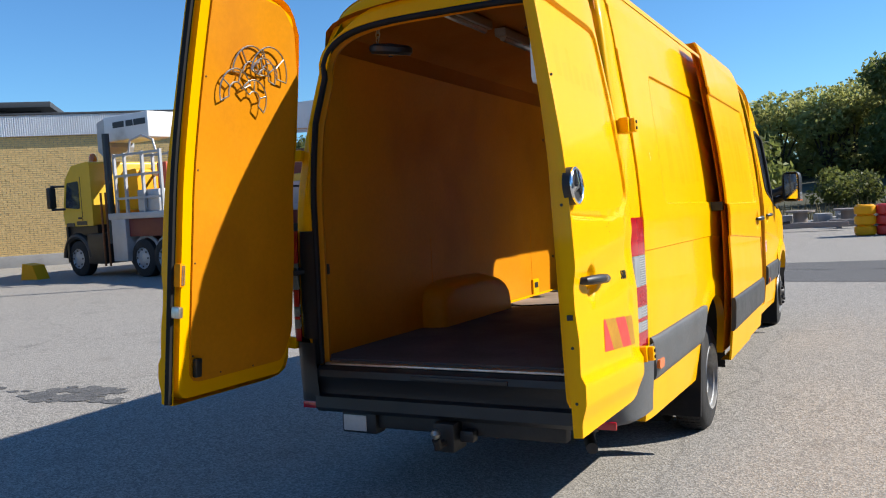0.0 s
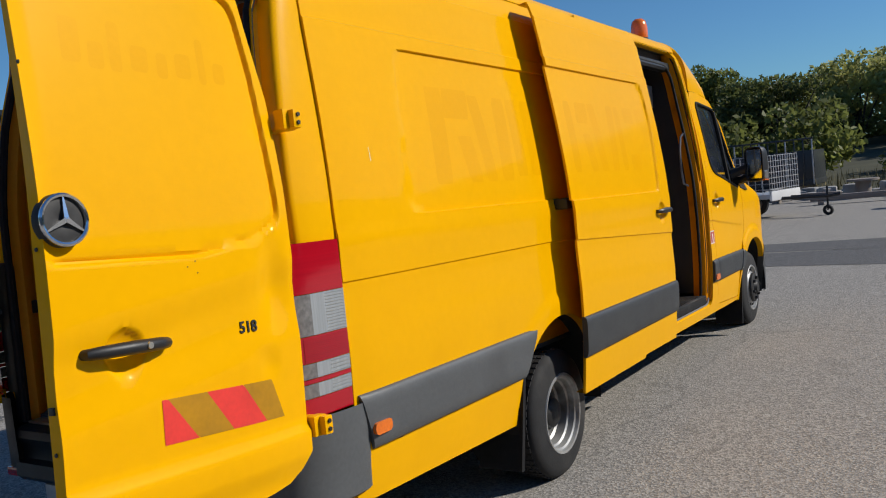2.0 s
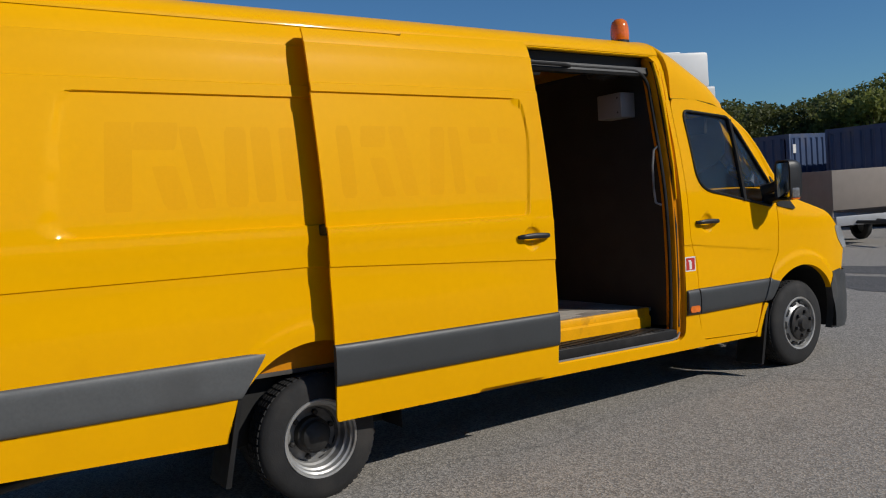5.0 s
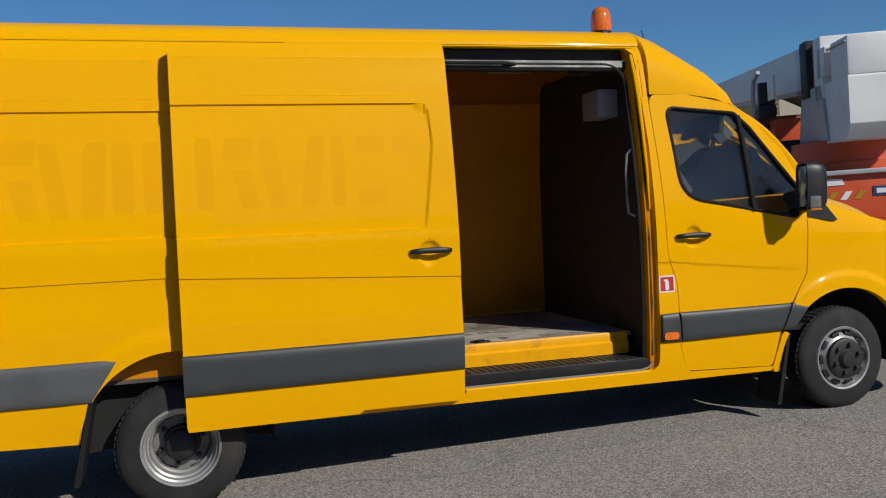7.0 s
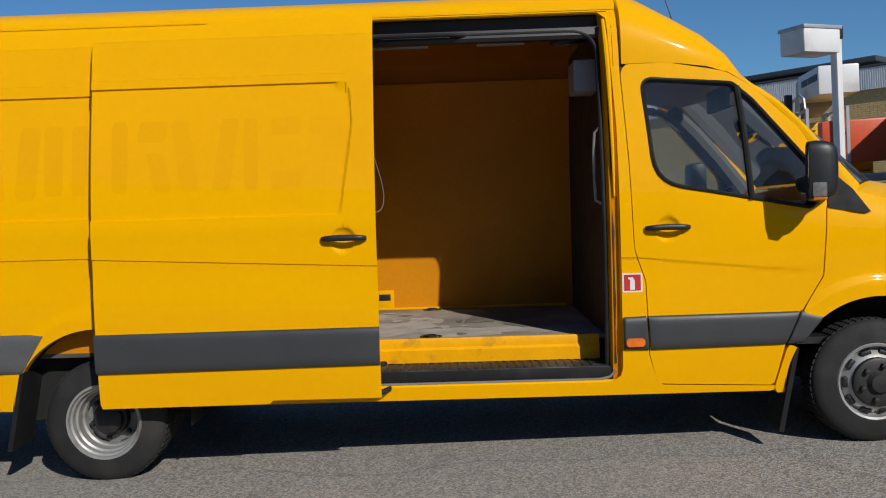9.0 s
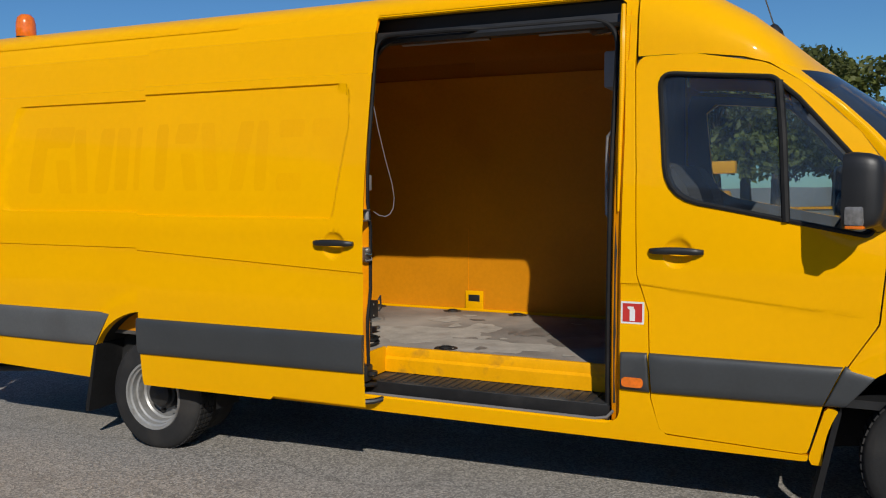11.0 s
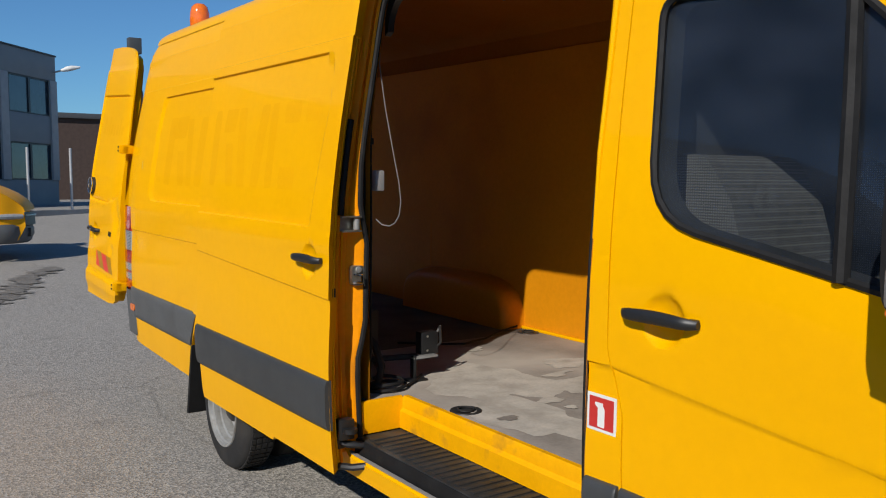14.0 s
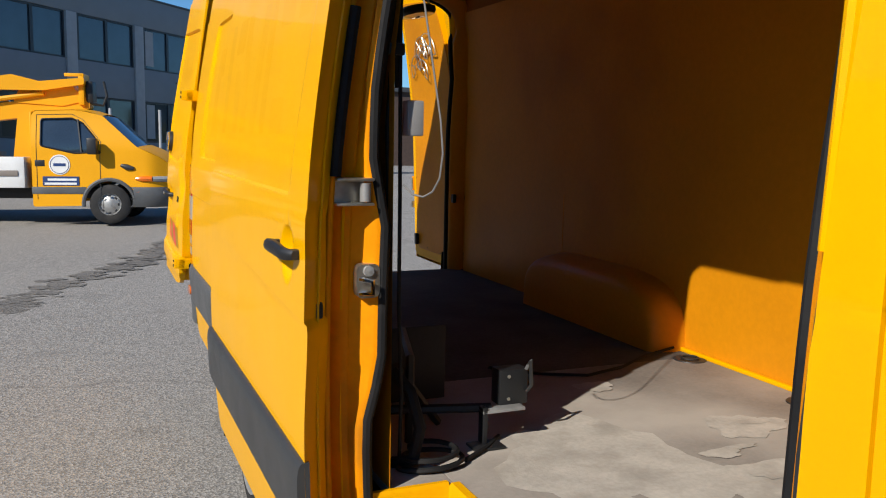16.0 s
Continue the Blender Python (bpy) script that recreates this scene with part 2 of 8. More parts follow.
# ---- building blocks ----
class Geo:
    """A heap of vertices and faces for one mesh."""

    def __init__(self):
        self.v, self.f = [], []

    def add(self, verts, faces, m=None):
        k = len(self.v)
        self.v += [tuple(m @ Vector(p)) if m else tuple(p) for p in verts]
        self.f += [tuple(k + i for i in face) for face in faces]
        return self

    def box(self, x0, x1, y0, y1, z0, z1, r=0.0, m=None):
        """A box with chamfered edges of width r."""
        if r <= 0:
            v = [(x, y, z) for x in (x0, x1) for y in (y0, y1) for z in (z0, z1)]
            return self.add(v, [(0, 1, 3, 2), (4, 6, 7, 5), (0, 4, 5, 1), (2, 3, 7, 6), (0, 2, 6, 4), (1, 5, 7, 3)], m)
        r = min(r, 0.49 * min(x1 - x0, y1 - y0, z1 - z0))
        bm = bmesh.new()
        bmesh.ops.create_cube(bm, size=1)
        for q in bm.verts:
            q.co = (x0 + (q.co.x + 0.5) * (x1 - x0), y0 + (q.co.y + 0.5) * (y1 - y0), z0 + (q.co.z + 0.5) * (z1 - z0))
        bmesh.ops.bevel(bm, geom=bm.edges[:], offset=r, segments=2, affect="EDGES", profile=0.6)
        return self.take(bm, m)

    def take(self, bm, m=None):
        bm.verts.index_update()
        self.add([q.co for q in bm.verts], [[q.index for q in face.verts] for face in bm.faces], m)
        bm.free()
        return self

    def tube(self, pts, r, sides=8, closed=False, caps=True):
        """A round rod along points; r is one radius or one for each point."""
        pts = [Vector(p) for p in pts]
        rs = r if isinstance(r, (list, tuple)) else [r] * len(pts)
        rings, up = [], None
        for i, p in enumerate(pts):
            a = pts[i - 1] if i or closed else p
            b = pts[(i + 1) % len(pts)] if i + 1 < len(pts) or closed else p
            d = (b - a).normalized()
            side = d.cross(up) if up is not None and d.cross(up).length > 1e-4 else d.orthogonal()
            side.normalize()
            up = side.cross(d).normalized()
            rings.append([p + rs[i] * (math.cos(t) * side + math.sin(t) * up) for t in (2 * math.pi * k / sides for k in range(sides))])
        v = [q for ring in rings for q in ring]
        f = []
        for i in range(len(pts) - (0 if closed else 1)):
            j = (i + 1) % len(pts)
            for k in range(sides):
                f.append((i * sides + k, i * sides + (k + 1) % sides, j * sides + (k + 1) % sides, j * sides + k))
        if caps and not closed:
            f += [tuple(range(sides))[::-1], tuple((len(pts) - 1) * sides + k for k in range(sides))]
        return self.add(v, f)

    def spin(self, profile, axis="x", centre=(0, 0, 0), sides=40, m=None):
        """A lathe: (along, radius) pairs round an axis through the centre."""
        v, f = [], []
        for a, r in profile:
            for k in range(sides):
                t = 2 * math.pi * k / sides
                c, s = r * math.cos(t), r * math.sin(t)
                p = {"x": (a, c, s), "y": (s, a, c), "z": (c, s, a)}[axis]
                v.append(tuple(p[i] + centre[i] for i in range(3)))
        for i in range(len(profile) - 1):
            for k in range(sides):
                f.append((i * sides + k, i * sides + (k + 1) % sides, (i + 1) * sides + (k + 1) % sides, (i + 1) * sides + k))
        return self.add(v, f, m)

    def prism(self, pts, lo, hi, axis="x", m=None):
        """A flat outline pushed out along an axis; pts are (y, z), (x, z) or (x, y)."""
        def at(p, h):
            return {"x": (h, p[0], p[1]), "y": (p[0], h, p[1]), "z": (p[0], p[1], h)}[axis]
        k = len(pts)
        v = [at(p, lo) for p in pts] + [at(p, hi) for p in pts]
        f = [tuple(range(k))[::-1], tuple(range(k, 2 * k))] + [(i, (i + 1) % k, k + (i + 1) % k, k + i) for i in range(k)]
        return self.add(v, f, m)

    def sheet(self, rows, close=False):
        """A skin over rows of points, each as long as the first."""
        w = len(rows[0])
        f = [(i * w + k, i * w + (k + 1) % w, (i + 1) * w + (k + 1) % w, (i + 1) * w + k) for i in range(len(rows) - 1) for k in range(w if close else w - 1)]
        return self.add([p for row in rows for p in row], f)


def mesh_of(geo, name, mat, sharp=38):
    me = bpy.data.meshes.new(name)
    me.from_pydata([tuple(p) for p in geo.v], [], geo.f)
    bm = bmesh.new()
    bm.from_mesh(me)
    bmesh.ops.recalc_face_normals(bm, faces=bm.faces[:])
    bm.to_mesh(me)
    bm.free()
    for p in me.polygons:
        p.use_smooth = True
    me.set_sharp_from_angle(angle=radians(sharp))
    me.materials.append(mat)
    return me


def part(name, geo, mat, parent=None, label="", thick=0.0, sharp=38):
    """One mesh object out of a Geo, under a thing or under a part."""
    ob = new(name, mesh_of(geo, name, mat, sharp))
    if parent is not None:
        ob.parent = parent
    if thick:
        mod = ob.modifiers.new("thickness", "SOLIDIFY")
        mod.thickness, mod.offset = abs(thick), -1 if thick > 0 else 1
    return tagged(ob, label)


def thing(name, label, category, m=None, group="", kind=""):
    ob = new(name)
    ob.empty_display_size = 0.2
    if m is not None:
        ob.matrix_basis = m
    return tagged(ob, label, category, group, kind)


def solid(name, geo, mat, label, category, m=None, group="", kind="", sharp=38):
    """A thing of one mesh."""
    ob = new(name, mesh_of(geo, name, mat, sharp))
    if m is not None:
        ob.matrix_basis = m
    return tagged(ob, label, category, group, kind)


def fillet(pts, r, n=5):
    """A closed outline with its corners rounded."""
    out = []
    for i, p in enumerate(pts):
        p, a, b = Vector(p[:2]), Vector(pts[i - 1][:2]), Vector(pts[(i + 1) % len(pts)][:2])
        u, w = (a - p), (b - p)
        rr = p_r = (pts[i][2] if len(pts[i]) > 2 else r)
        ang = u.angle(w)
        if rr <= 0 or ang > radians(172):
            out.append(tuple(p))
            continue
        d = min(rr / math.tan(ang / 2), 0.48 * u.length, 0.48 * w.length)
        s, e = p + u.normalized() * d, p + w.normalized() * d
        for k in range(n + 1):
            t = k / n
            out.append(tuple((1 - t) ** 2 * s + 2 * t * (1 - t) * p + t * t * e))
    return out


def poly_sdf(pts):
    """The signed distance to a closed outline, negative inside."""
    a = np.array(pts, float)
    b = np.roll(a, -1, axis=0)

    def sdf(y, z):
        p = np.stack([y, z], -1)[..., None, :]
        e, w = b - a, p - a
        t = np.clip((w * e).sum(-1) / np.maximum((e * e).sum(-1), 1e-12), 0, 1)
        d = np.sqrt(((w - t[..., None] * e) ** 2).sum(-1)).min(-1)
        c1, c2 = p[..., 1] >= a[:, 1], p[..., 1] < b[:, 1]
        cr = e[:, 0] * w[..., 1] - e[:, 1] * w[..., 0]
        wind = (c1 & c2 & (cr > 0)).astype(int) - (~c1 & ~c2 & (cr < 0)).astype(int)
        return np.where(wind.sum(-1) != 0, -d, d)
    return sdf


def circle_sdf(cy, cz, r):
    return lambda y, z: np.hypot(y - cy, z - cz) - r


def cut(base, *holes):
    def sdf(y, z):
        s = base(y, z)
        for h in holes:
            s = np.maximum(s, -h(y, z))
        return s
    return sdf


def lines(lo, hi, h, extra=()):
    """Grid lines at about h, with the extra ones put in exactly."""
    base = [v for v in np.linspace(lo, hi, max(2, int(round((hi - lo) / h)) + 1)) if all(abs(v - e) > 0.3 * h for e in extra)]
    return np.array(sorted(base + [e for e in extra if lo <= e <= hi]))


def skin(surface, sdf, ys, zs, h, warp=None):
    """A panel on a curved surface x(y, z), trimmed to where sdf is negative."""
    y, z = np.meshgrid(ys, zs, indexing="ij")
    if warp is not None:
        z = z + warp(y, z)
    s = sdf(y, z)
    e = 1e-4
    gy, gz = (sdf(y + e, z) - sdf(y - e, z)) / (2 * e), (sdf(y, z + e) - sdf(y, z - e)) / (2 * e)
    near = np.abs(s) < 0.55 * h
    y2, z2 = np.where(near, y - s * gy, y), np.where(near, z - s * gz, z)
    x = surface(y2, z2)
    ok = s < 0.5 * h
    w = len(zs)
    geo = Geo()
    used, faces = {}, []

    def vid(i, j):
        if (i, j) not in used:
            used[i, j] = len(geo.v)
            geo.v.append((float(x[i, j]), float(y2[i, j]), float(z2[i, j])))
        return used[i, j]
    for i in range(len(ys) - 1):
        for j in range(w - 1):
            c = [(i, j), (i + 1, j), (i + 1, j + 1), (i, j + 1)]
            c = [q for q in c if ok[q]]
            if len(c) >= 3:
                geo.f.append(tuple(vid(*q) for q in c))
    return geo


# ---- the van: its form ----
def smooth(lo, hi, v):
    t = np.clip((v - lo) / (hi - lo), 0, 1)
    return t * t * (3 - 2 * t)


KZ = np.array([0.28, 0.45, 0.62, 0.82, 1.05, 1.3, 1.5, 1.8, 2.15, 2.4, 2.52, 2.585])
KX = np.array([0.945, 0.968, 0.982, 0.990, 0.992, 0.988, 0.979, 0.945, 0.889, 0.846, 0.812, 0.775])
KM = np.gradient(KX, KZ)


def base_x(z):
    """Half the van's width at a height, smooth through the key heights."""
    z = np.clip(z, KZ[0], KZ[-1])
    i = np.clip(np.searchsorted(KZ, z) - 1, 0, len(KZ) - 2)
    h = KZ[i + 1] - KZ[i]
    t = (z - KZ[i]) / h
    return (1 + 2 * t) * (1 - t) ** 2 * KX[i] + t * (1 - t) ** 2 * h * KM[i] + t * t * (3 - 2 * t) * KX[i + 1] + t * t * (t - 1) * h * KM[i + 1]


REAR_HUB, FRONT_HUB, TYRE_R = (-0.10, 0.292), (4.315, 0.407), 0.352
REAR_ARCH, FRONT_ARCH = circle_sdf(-0.105, 0.322, 0.515), circle_sdf(4.32, 0.385, 0.515)
RECESS_BODY = poly_sdf(fillet([(-1.30, 2.168), (-1.41, 1.465), (1.9, 1.465), (1.9, 2.168)], 0.09))
RECESS_DOOR = poly_sdf(fillet([(-0.6, 2.185), (-0.6, 1.45), (1.33, 1.45, 0.03), (1.405, 1.95, 0.2), (1.39, 2.185, 0.1)], 0.05))


def crease(y):
    return 1.238 - 0.05 * np.clip(y + 0.1, 0, 1.6) - 0.004 * np.clip(y - 1.5, 0, 1.48) - 0.11 * np.clip(y - 2.98, 0, 1.2)


def flank(y, z, recess=None, dish=None, arch=True):
    """The outer skin of the right side, with its creases, pressings and arches."""
    x = base_x(z)
    x = x - 0.02 * smooth(-1.7, -2.05, y)
    x = x - 0.115 * np.clip((y - 3.35) / 0.9, 0, 2) ** 2 * smooth(1.25, 1.75, z)
    x = x - 0.20 * np.clip((y - 4.45) / 0.95, 0, 1.2) ** 2.2
    d = z - crease(y)
    x = x - 0.0085 * (1 - 0.35 * smooth(2.9, 3.2, y)) * smooth(0.003, -0.006, d) * smooth(-0.30, -0.02, d) * smooth(4.04, 3.75, y)
    x = x - 0.006 * smooth(2.233, 2.238, z) * smooth(3.0, 2.9, y) + 0.005 * smooth(2.462, 2.458, z) * smooth(2.40, 2.455, z) * smooth(3.0, 2.9, y)
    x = x + 0.0035 * smooth(1.424, 1.416, z) * smooth(1.28, 1.40, z) * smooth(2.95, 2.85, y)
    if recess is not None:
        x = x - 0.013 * smooth(0.003, -0.003, recess(y, z))
    if dish is not None:
        x = x - 0.026 * np.clip(1 - (np.hypot(y - dish[0], (z - dish[1]) * 0.95) / 0.066) ** 2, 0, 1) ** 0.55
    if arch:
        for cy, cz in ((-0.105, 0.322), (4.32, 0.385)):
            r = np.hypot(y - cy, z - cz)
            x = x + (0.022 if cy > 1 else 0.013) * smooth(0.645, 0.590, r) * smooth(0.45, 0.8, z)
    return x


def follow(y, z):
    """Lets the grid follow the sloping crease."""
    return (crease(y) - 1.235) * (1 - smooth(0.0, 0.12, np.abs(z - 1.235)))


def strip(corners, parent, out=0.0, bulge_by=0.02, mat=None):
    """A rounded trim strip on the flank: rear low, front low, front top and rear top corner."""
    a, b, c, d = (np.array(p) for p in corners)
    us = [0.0, 0.0, 0.004, 0.012] + list(np.linspace(0.03, 0.97, 25)) + [0.988, 0.996, 1.0, 1.0]
    vs = [0.0, 0.0, 0.015, 0.05, 0.1, 0.16, 0.24, 0.34, 0.5, 0.66, 0.76, 0.84, 0.9, 0.95, 0.985, 1.0, 1.0]
    rows = []
    for i, u in enumerate(us):
        row = []
        for j, v in enumerate(vs):
            y, z = (1 - v) * ((1 - u) * a + u * b) + v * ((1 - u) * d + u * c)
            e = min(1.0, min(v, 1 - v) / 0.24)
            push = 0.005 + bulge_by * math.sqrt(max(0.0, 1 - (1 - e) ** 2)) * (0.75 + 0.25 * min(1.0, 25 * min(u, 1 - u)))
            if i in (0, len(us) - 1) or j in (0, len(vs) - 1):
                push = -0.012
            row.append((float(flank(y, z, arch=False)) + out + push, y, z))
        rows.append(row)
    return part("trim_strip", Geo().sheet(rows), mat or GREY, parent, "grey plastic trim strip")


def rimmed(geo, depth, back=None):
    """Folds the free edges of a panel inwards, slanting the fold where back says so."""
    count = {}
    for face in geo.f:
        for a, b in zip(face, face[1:] + face[:1]):
            count.setdefault((min(a, b), max(a, b)), []).append((a, b))
    twin = {}
    for es in [es for es in count.values() if len(es) == 1]:
        a, b = es[0]
        for q in (a, b):
            if q not in twin:
                x, y, z = geo.v[q]
                twin[q] = len(geo.v)
                geo.v.append((x - (depth(y, z) if callable(depth) else depth), y - (back(y, z) if back else 0.0), z))
        geo.f.append((b, a, twin[a], twin[b]))
    return geo


def mirrored(geo):
    geo.v = [(-x, y, z) for x, y, z in geo.v]
    return geo


van = thing("cargo_van", "long yellow high-roof cargo van with all load doors open", "van", VAN)

OPENING = fillet([(1.405, 0.448), (2.888, 0.448, 0.09), (2.888, 1.9), (2.86, 2.565), (1.405, 2.565)], 0.05)
DOOR_EDGE = [(2.925, 2.20, 0.06), (2.95, 1.70), (2.965, 1.20), (3.025, 1.02), (3.04, 0.60), (3.085, 0.43, 0.05), (3.74, 0.405), (3.80, 0.64), (3.895, 0.83), (4.01, 1.02),
             (4.04, 1.40), (4.13, 1.56), (3.92, 1.86), (3.68, 2.09), (3.52, 2.19, 0.2), (3.2, 2.25), (2.95, 2.25, 0.05)]
FRONT_DOOR = fillet(DOOR_EDGE, 0.03)
WINDOW = fillet([(3.04, 2.165), (3.095, 1.57, 0.2), (3.97, 1.40, 0.04), (4.02, 1.60, 0.04), (3.66, 2.02, 0.05), (3.55, 2.12, 0.06)], 0.06)
TAIL = -1.875


def lean(z):
    """How far the rear end leans forward towards the top."""
    return 0.17 * np.clip((np.asarray(z, float) - 1.55) / 0.95, 0, 1.25) ** 1.5

# Right side behind the cab, with the doorway and the wheel arch cut out.
zs = lines(0.36, 2.585, 0.03, (0.374, 0.388, 0.402, 0.416, 1.2315, 1.2375, 1.459, 1.462, 1.465, 1.468, 1.471, 2.159, 2.162, 2.165, 2.168, 2.171, 2.174, 2.233, 2.238, 2.458, 2.462))
side_edge = poly_sdf([(TAIL, 0.40), (-0.63, 0.365), (1.48, 0.37), (3.74, 0.372), (3.745, 0.401), (3.09, 0.424), (3.036, 0.60), (3.021, 1.02), (2.9615, 1.20), (2.9465, 1.70), (2.9215, 2.20), (2.925, 2.585), (TAIL + 0.06, 2.585), (TAIL, 1.5)])
body = skin(lambda y, z: flank(y, z, RECESS_BODY), cut(side_edge, poly_sdf(OPENING), REAR_ARCH), lines(TAIL, 3.78, 0.03, (-1.42, -1.32) + tuple(np.arange(-0.78, -0.04, 0.016))), zs, 0.03, follow)
part("side_panel", rimmed(body, 0.05), YELLOW, van)
left = skin(lambda y, z: flank(y, z), cut(poly_sdf([(TAIL, 0.40), (3.9, 0.38), (4.05, 1.0), (4.13, 1.56), (3.68, 2.09), (3.5, 2.2), (2.92, 2.25), (2.92, 2.585), (TAIL + 0.06, 2.585), (TAIL, 1.5)]), REAR_ARCH, FRONT_ARCH, poly_sdf(WINDOW)),
            lines(TAIL, 4.15, 0.06), lines(0.36, 2.585, 0.06, (1.235, 2.24, 2.46)), 0.06)
part("side_panel", mirrored(rimmed(left, 0.05)), YELLOW, van)


def roof_row(y, xb, zb, yc, zc, n, m, k=18, both=True):
    """One rib of the roof from edge to edge, bowed forward in the middle."""
    row = []
    for i in range(-k, k + 1):
        t = math.sin(abs(i) / k * math.pi / 2)
        x = xb * t
        z = zb + (zc - zb) * max(0.0, 1 - t**n) ** (1 / m)
        row.append((math.copysign(x, i), yc + (y - yc) * t**2, z))
    return row


rows = [roof_row(y, 0.7755 - 0.02 * smooth(-1.7, -2.05, y), 2.583, y, 2.762, 3.0, 1.9) for y in [TAIL + 0.06] + list(np.linspace(-1.7, 2.92, 24))]
ribs = []
for j, row in enumerate(rows):
    ribs.append(row)
part("roof_panel", Geo().sheet(ribs), YELLOW, van)
cab = [roof_row(2.92, 0.7755, 2.583, 2.92, 2.762, 3.0, 1.9), roof_row(2.935, float(base_x(2.25)), 2.25, 2.935, 2.755, 4.0, 3.1), roof_row(3.08, 0.874, 2.252, 3.08, 2.70, 4.2, 2.7),
       roof_row(3.25, 0.872, 2.245, 3.27, 2.59, 4.4, 2.5), roof_row(3.42, 0.868, 2.222, 3.45, 2.48, 4.4, 2.4), roof_row(3.55, 0.850, 2.185, 3.60, 2.365, 4.0, 2.2),
       roof_row(3.64, 0.79, 2.15, 3.85, 2.175, 3.0, 2.0)]
part("cab_roof", Geo().sheet(cab[1:]), YELLOW, van)
part("header_panel", Geo().sheet(cab[:2]), YELLOW, van)

# Windscreen, its pillars, bonnet and nose.
GLASS_TOP, GLASS_LOW = cab[-1][1:-1], []
for x, y, z in GLASS_TOP:
    t = abs(x) / 0.79
    GLASS_LOW.append((x / 0.79 * 0.83, 4.62 - 0.36 * t**2.2, 1.56 - 0.03 * t**2))
screen = []
for k in range(9):
    u = k / 8
    screen.append([tuple((1 - u) * np.array(a) + u * np.array(b) + np.array((0, 0.05, 0.05)) * u * (1 - u)) for a, b in zip(GLASS_TOP, GLASS_LOW)])
pane = part("windscreen", Geo().sheet(screen), GLASS_FRONT, van, "dark raked windscreen")
pane.visible_shadow = False
for s in (1, -1):
    outer = np.array([(3.53, 2.19), (3.68, 2.09), (3.80, 1.98), (3.92, 1.86), (4.03, 1.71), (4.13, 1.56), (4.20, 1.46)])
    along = np.concatenate([[0], np.cumsum(np.hypot(*np.diff(outer, axis=0).T))])
    along = along / along[-1]
    post = []
    for u in np.linspace(0, 1, 28):
        y, z = np.interp(u, along, outer[:, 0]), np.interp(u, along, outer[:, 1])
        a = (1 - u) * np.array(GLASS_TOP[-1]) + u * np.array(GLASS_LOW[-1]) + np.array((0, 0.05, 0.05)) * u * (1 - u)
        p = Vector((float(flank(np.array(y), np.array(z))) - 0.004, y, z))
        q = Vector((abs(a[0]) + 0.005, a[1] + 0.01, a[2] + 0.012))
        bow = Vector((0.030, 0.012, 0.015)) * (0.15 + 0.85 * float(smooth(0.0, 0.35, np.array(u))))
        ring = [p - Vector((0.03, 0, 0))] + [p + (q - p) * k / 10 + bow * math.sin(math.pi * k / 10) for k in range(11)] + [q - Vector((0.02, 0.02, 0.02))]
        post.append([(s * v.x, v.y, v.z) for v in ring])
    part("windscreen_pillar", Geo().sheet(post), YELLOW, van)
    cheek = rimmed(skin(lambda y, z: flank(y, z, arch=False) + 0.007 + 0.008 * smooth(4.12, 4.2, y), poly_sdf(fillet([(4.050, 1.398), (4.048, 1.655), (4.10, 1.60), (4.20, 1.50), (4.29, 1.358)], 0.01)), lines(4.0, 4.5, 0.015), lines(1.37, 1.69, 0.015), 0.015), 0.03)
    part("mirror_corner_trim", cheek if s > 0 else mirrored(cheek), RUBBER, van)

nose_rows = []
for k in range(15):
    u = k / 14
    yc, zc = 4.60 + 0.70 * u, 1.565 - 0.16 * u - 0.22 * u**3
    row = []
    for i in range(-12, 13):
        t = abs(i) / 12
        xe = 0.925 - 0.10 * u**2
        ye = 4.10 + 0.98 * u
        row.append((math.copysign(xe * t, i), yc + (ye - yc) * t**2.4, zc - (0.10 + 0.10 * u) * t**3))
    nose_rows.append(row)
part("bonnet", Geo().sheet(nose_rows), YELLOW, van)
FENDER = [(4.046, 1.40), (4.10, 1.50), (4.22, 1.49), (4.42, 1.43, 0.1), (4.75, 1.33, 0.2), (5.08, 1.06, 0.1), (5.0, 0.80), (4.86, 0.66), (3.815, 0.645), (3.902, 0.835), (4.016, 1.02)]
for s in (1, -1):
    g = skin(lambda y, z: flank(y, z), cut(poly_sdf(fillet(FENDER, 0.02)), FRONT_ARCH), lines(3.75, 5.1, 0.018), lines(0.60, 1.52, 0.018), 0.018)
    rimmed(g, 0.05)
    part("front_wing", g if s > 0 else mirrored(g), YELLOW, van)
    low = skin(lambda y, z: flank(y, z), cut(poly_sdf([(3.745, 0.39), (3.81, 0.635), (3.92, 0.62), (3.92, 0.36), (3.76, 0.36)]), FRONT_ARCH), lines(3.74, 3.94, 0.02), lines(0.34, 0.66, 0.02), 0.02)
    part("sill_end", rimmed(low, 0.05) if s > 0 else mirrored(rimmed(low, 0.05)), YELLOW, van)

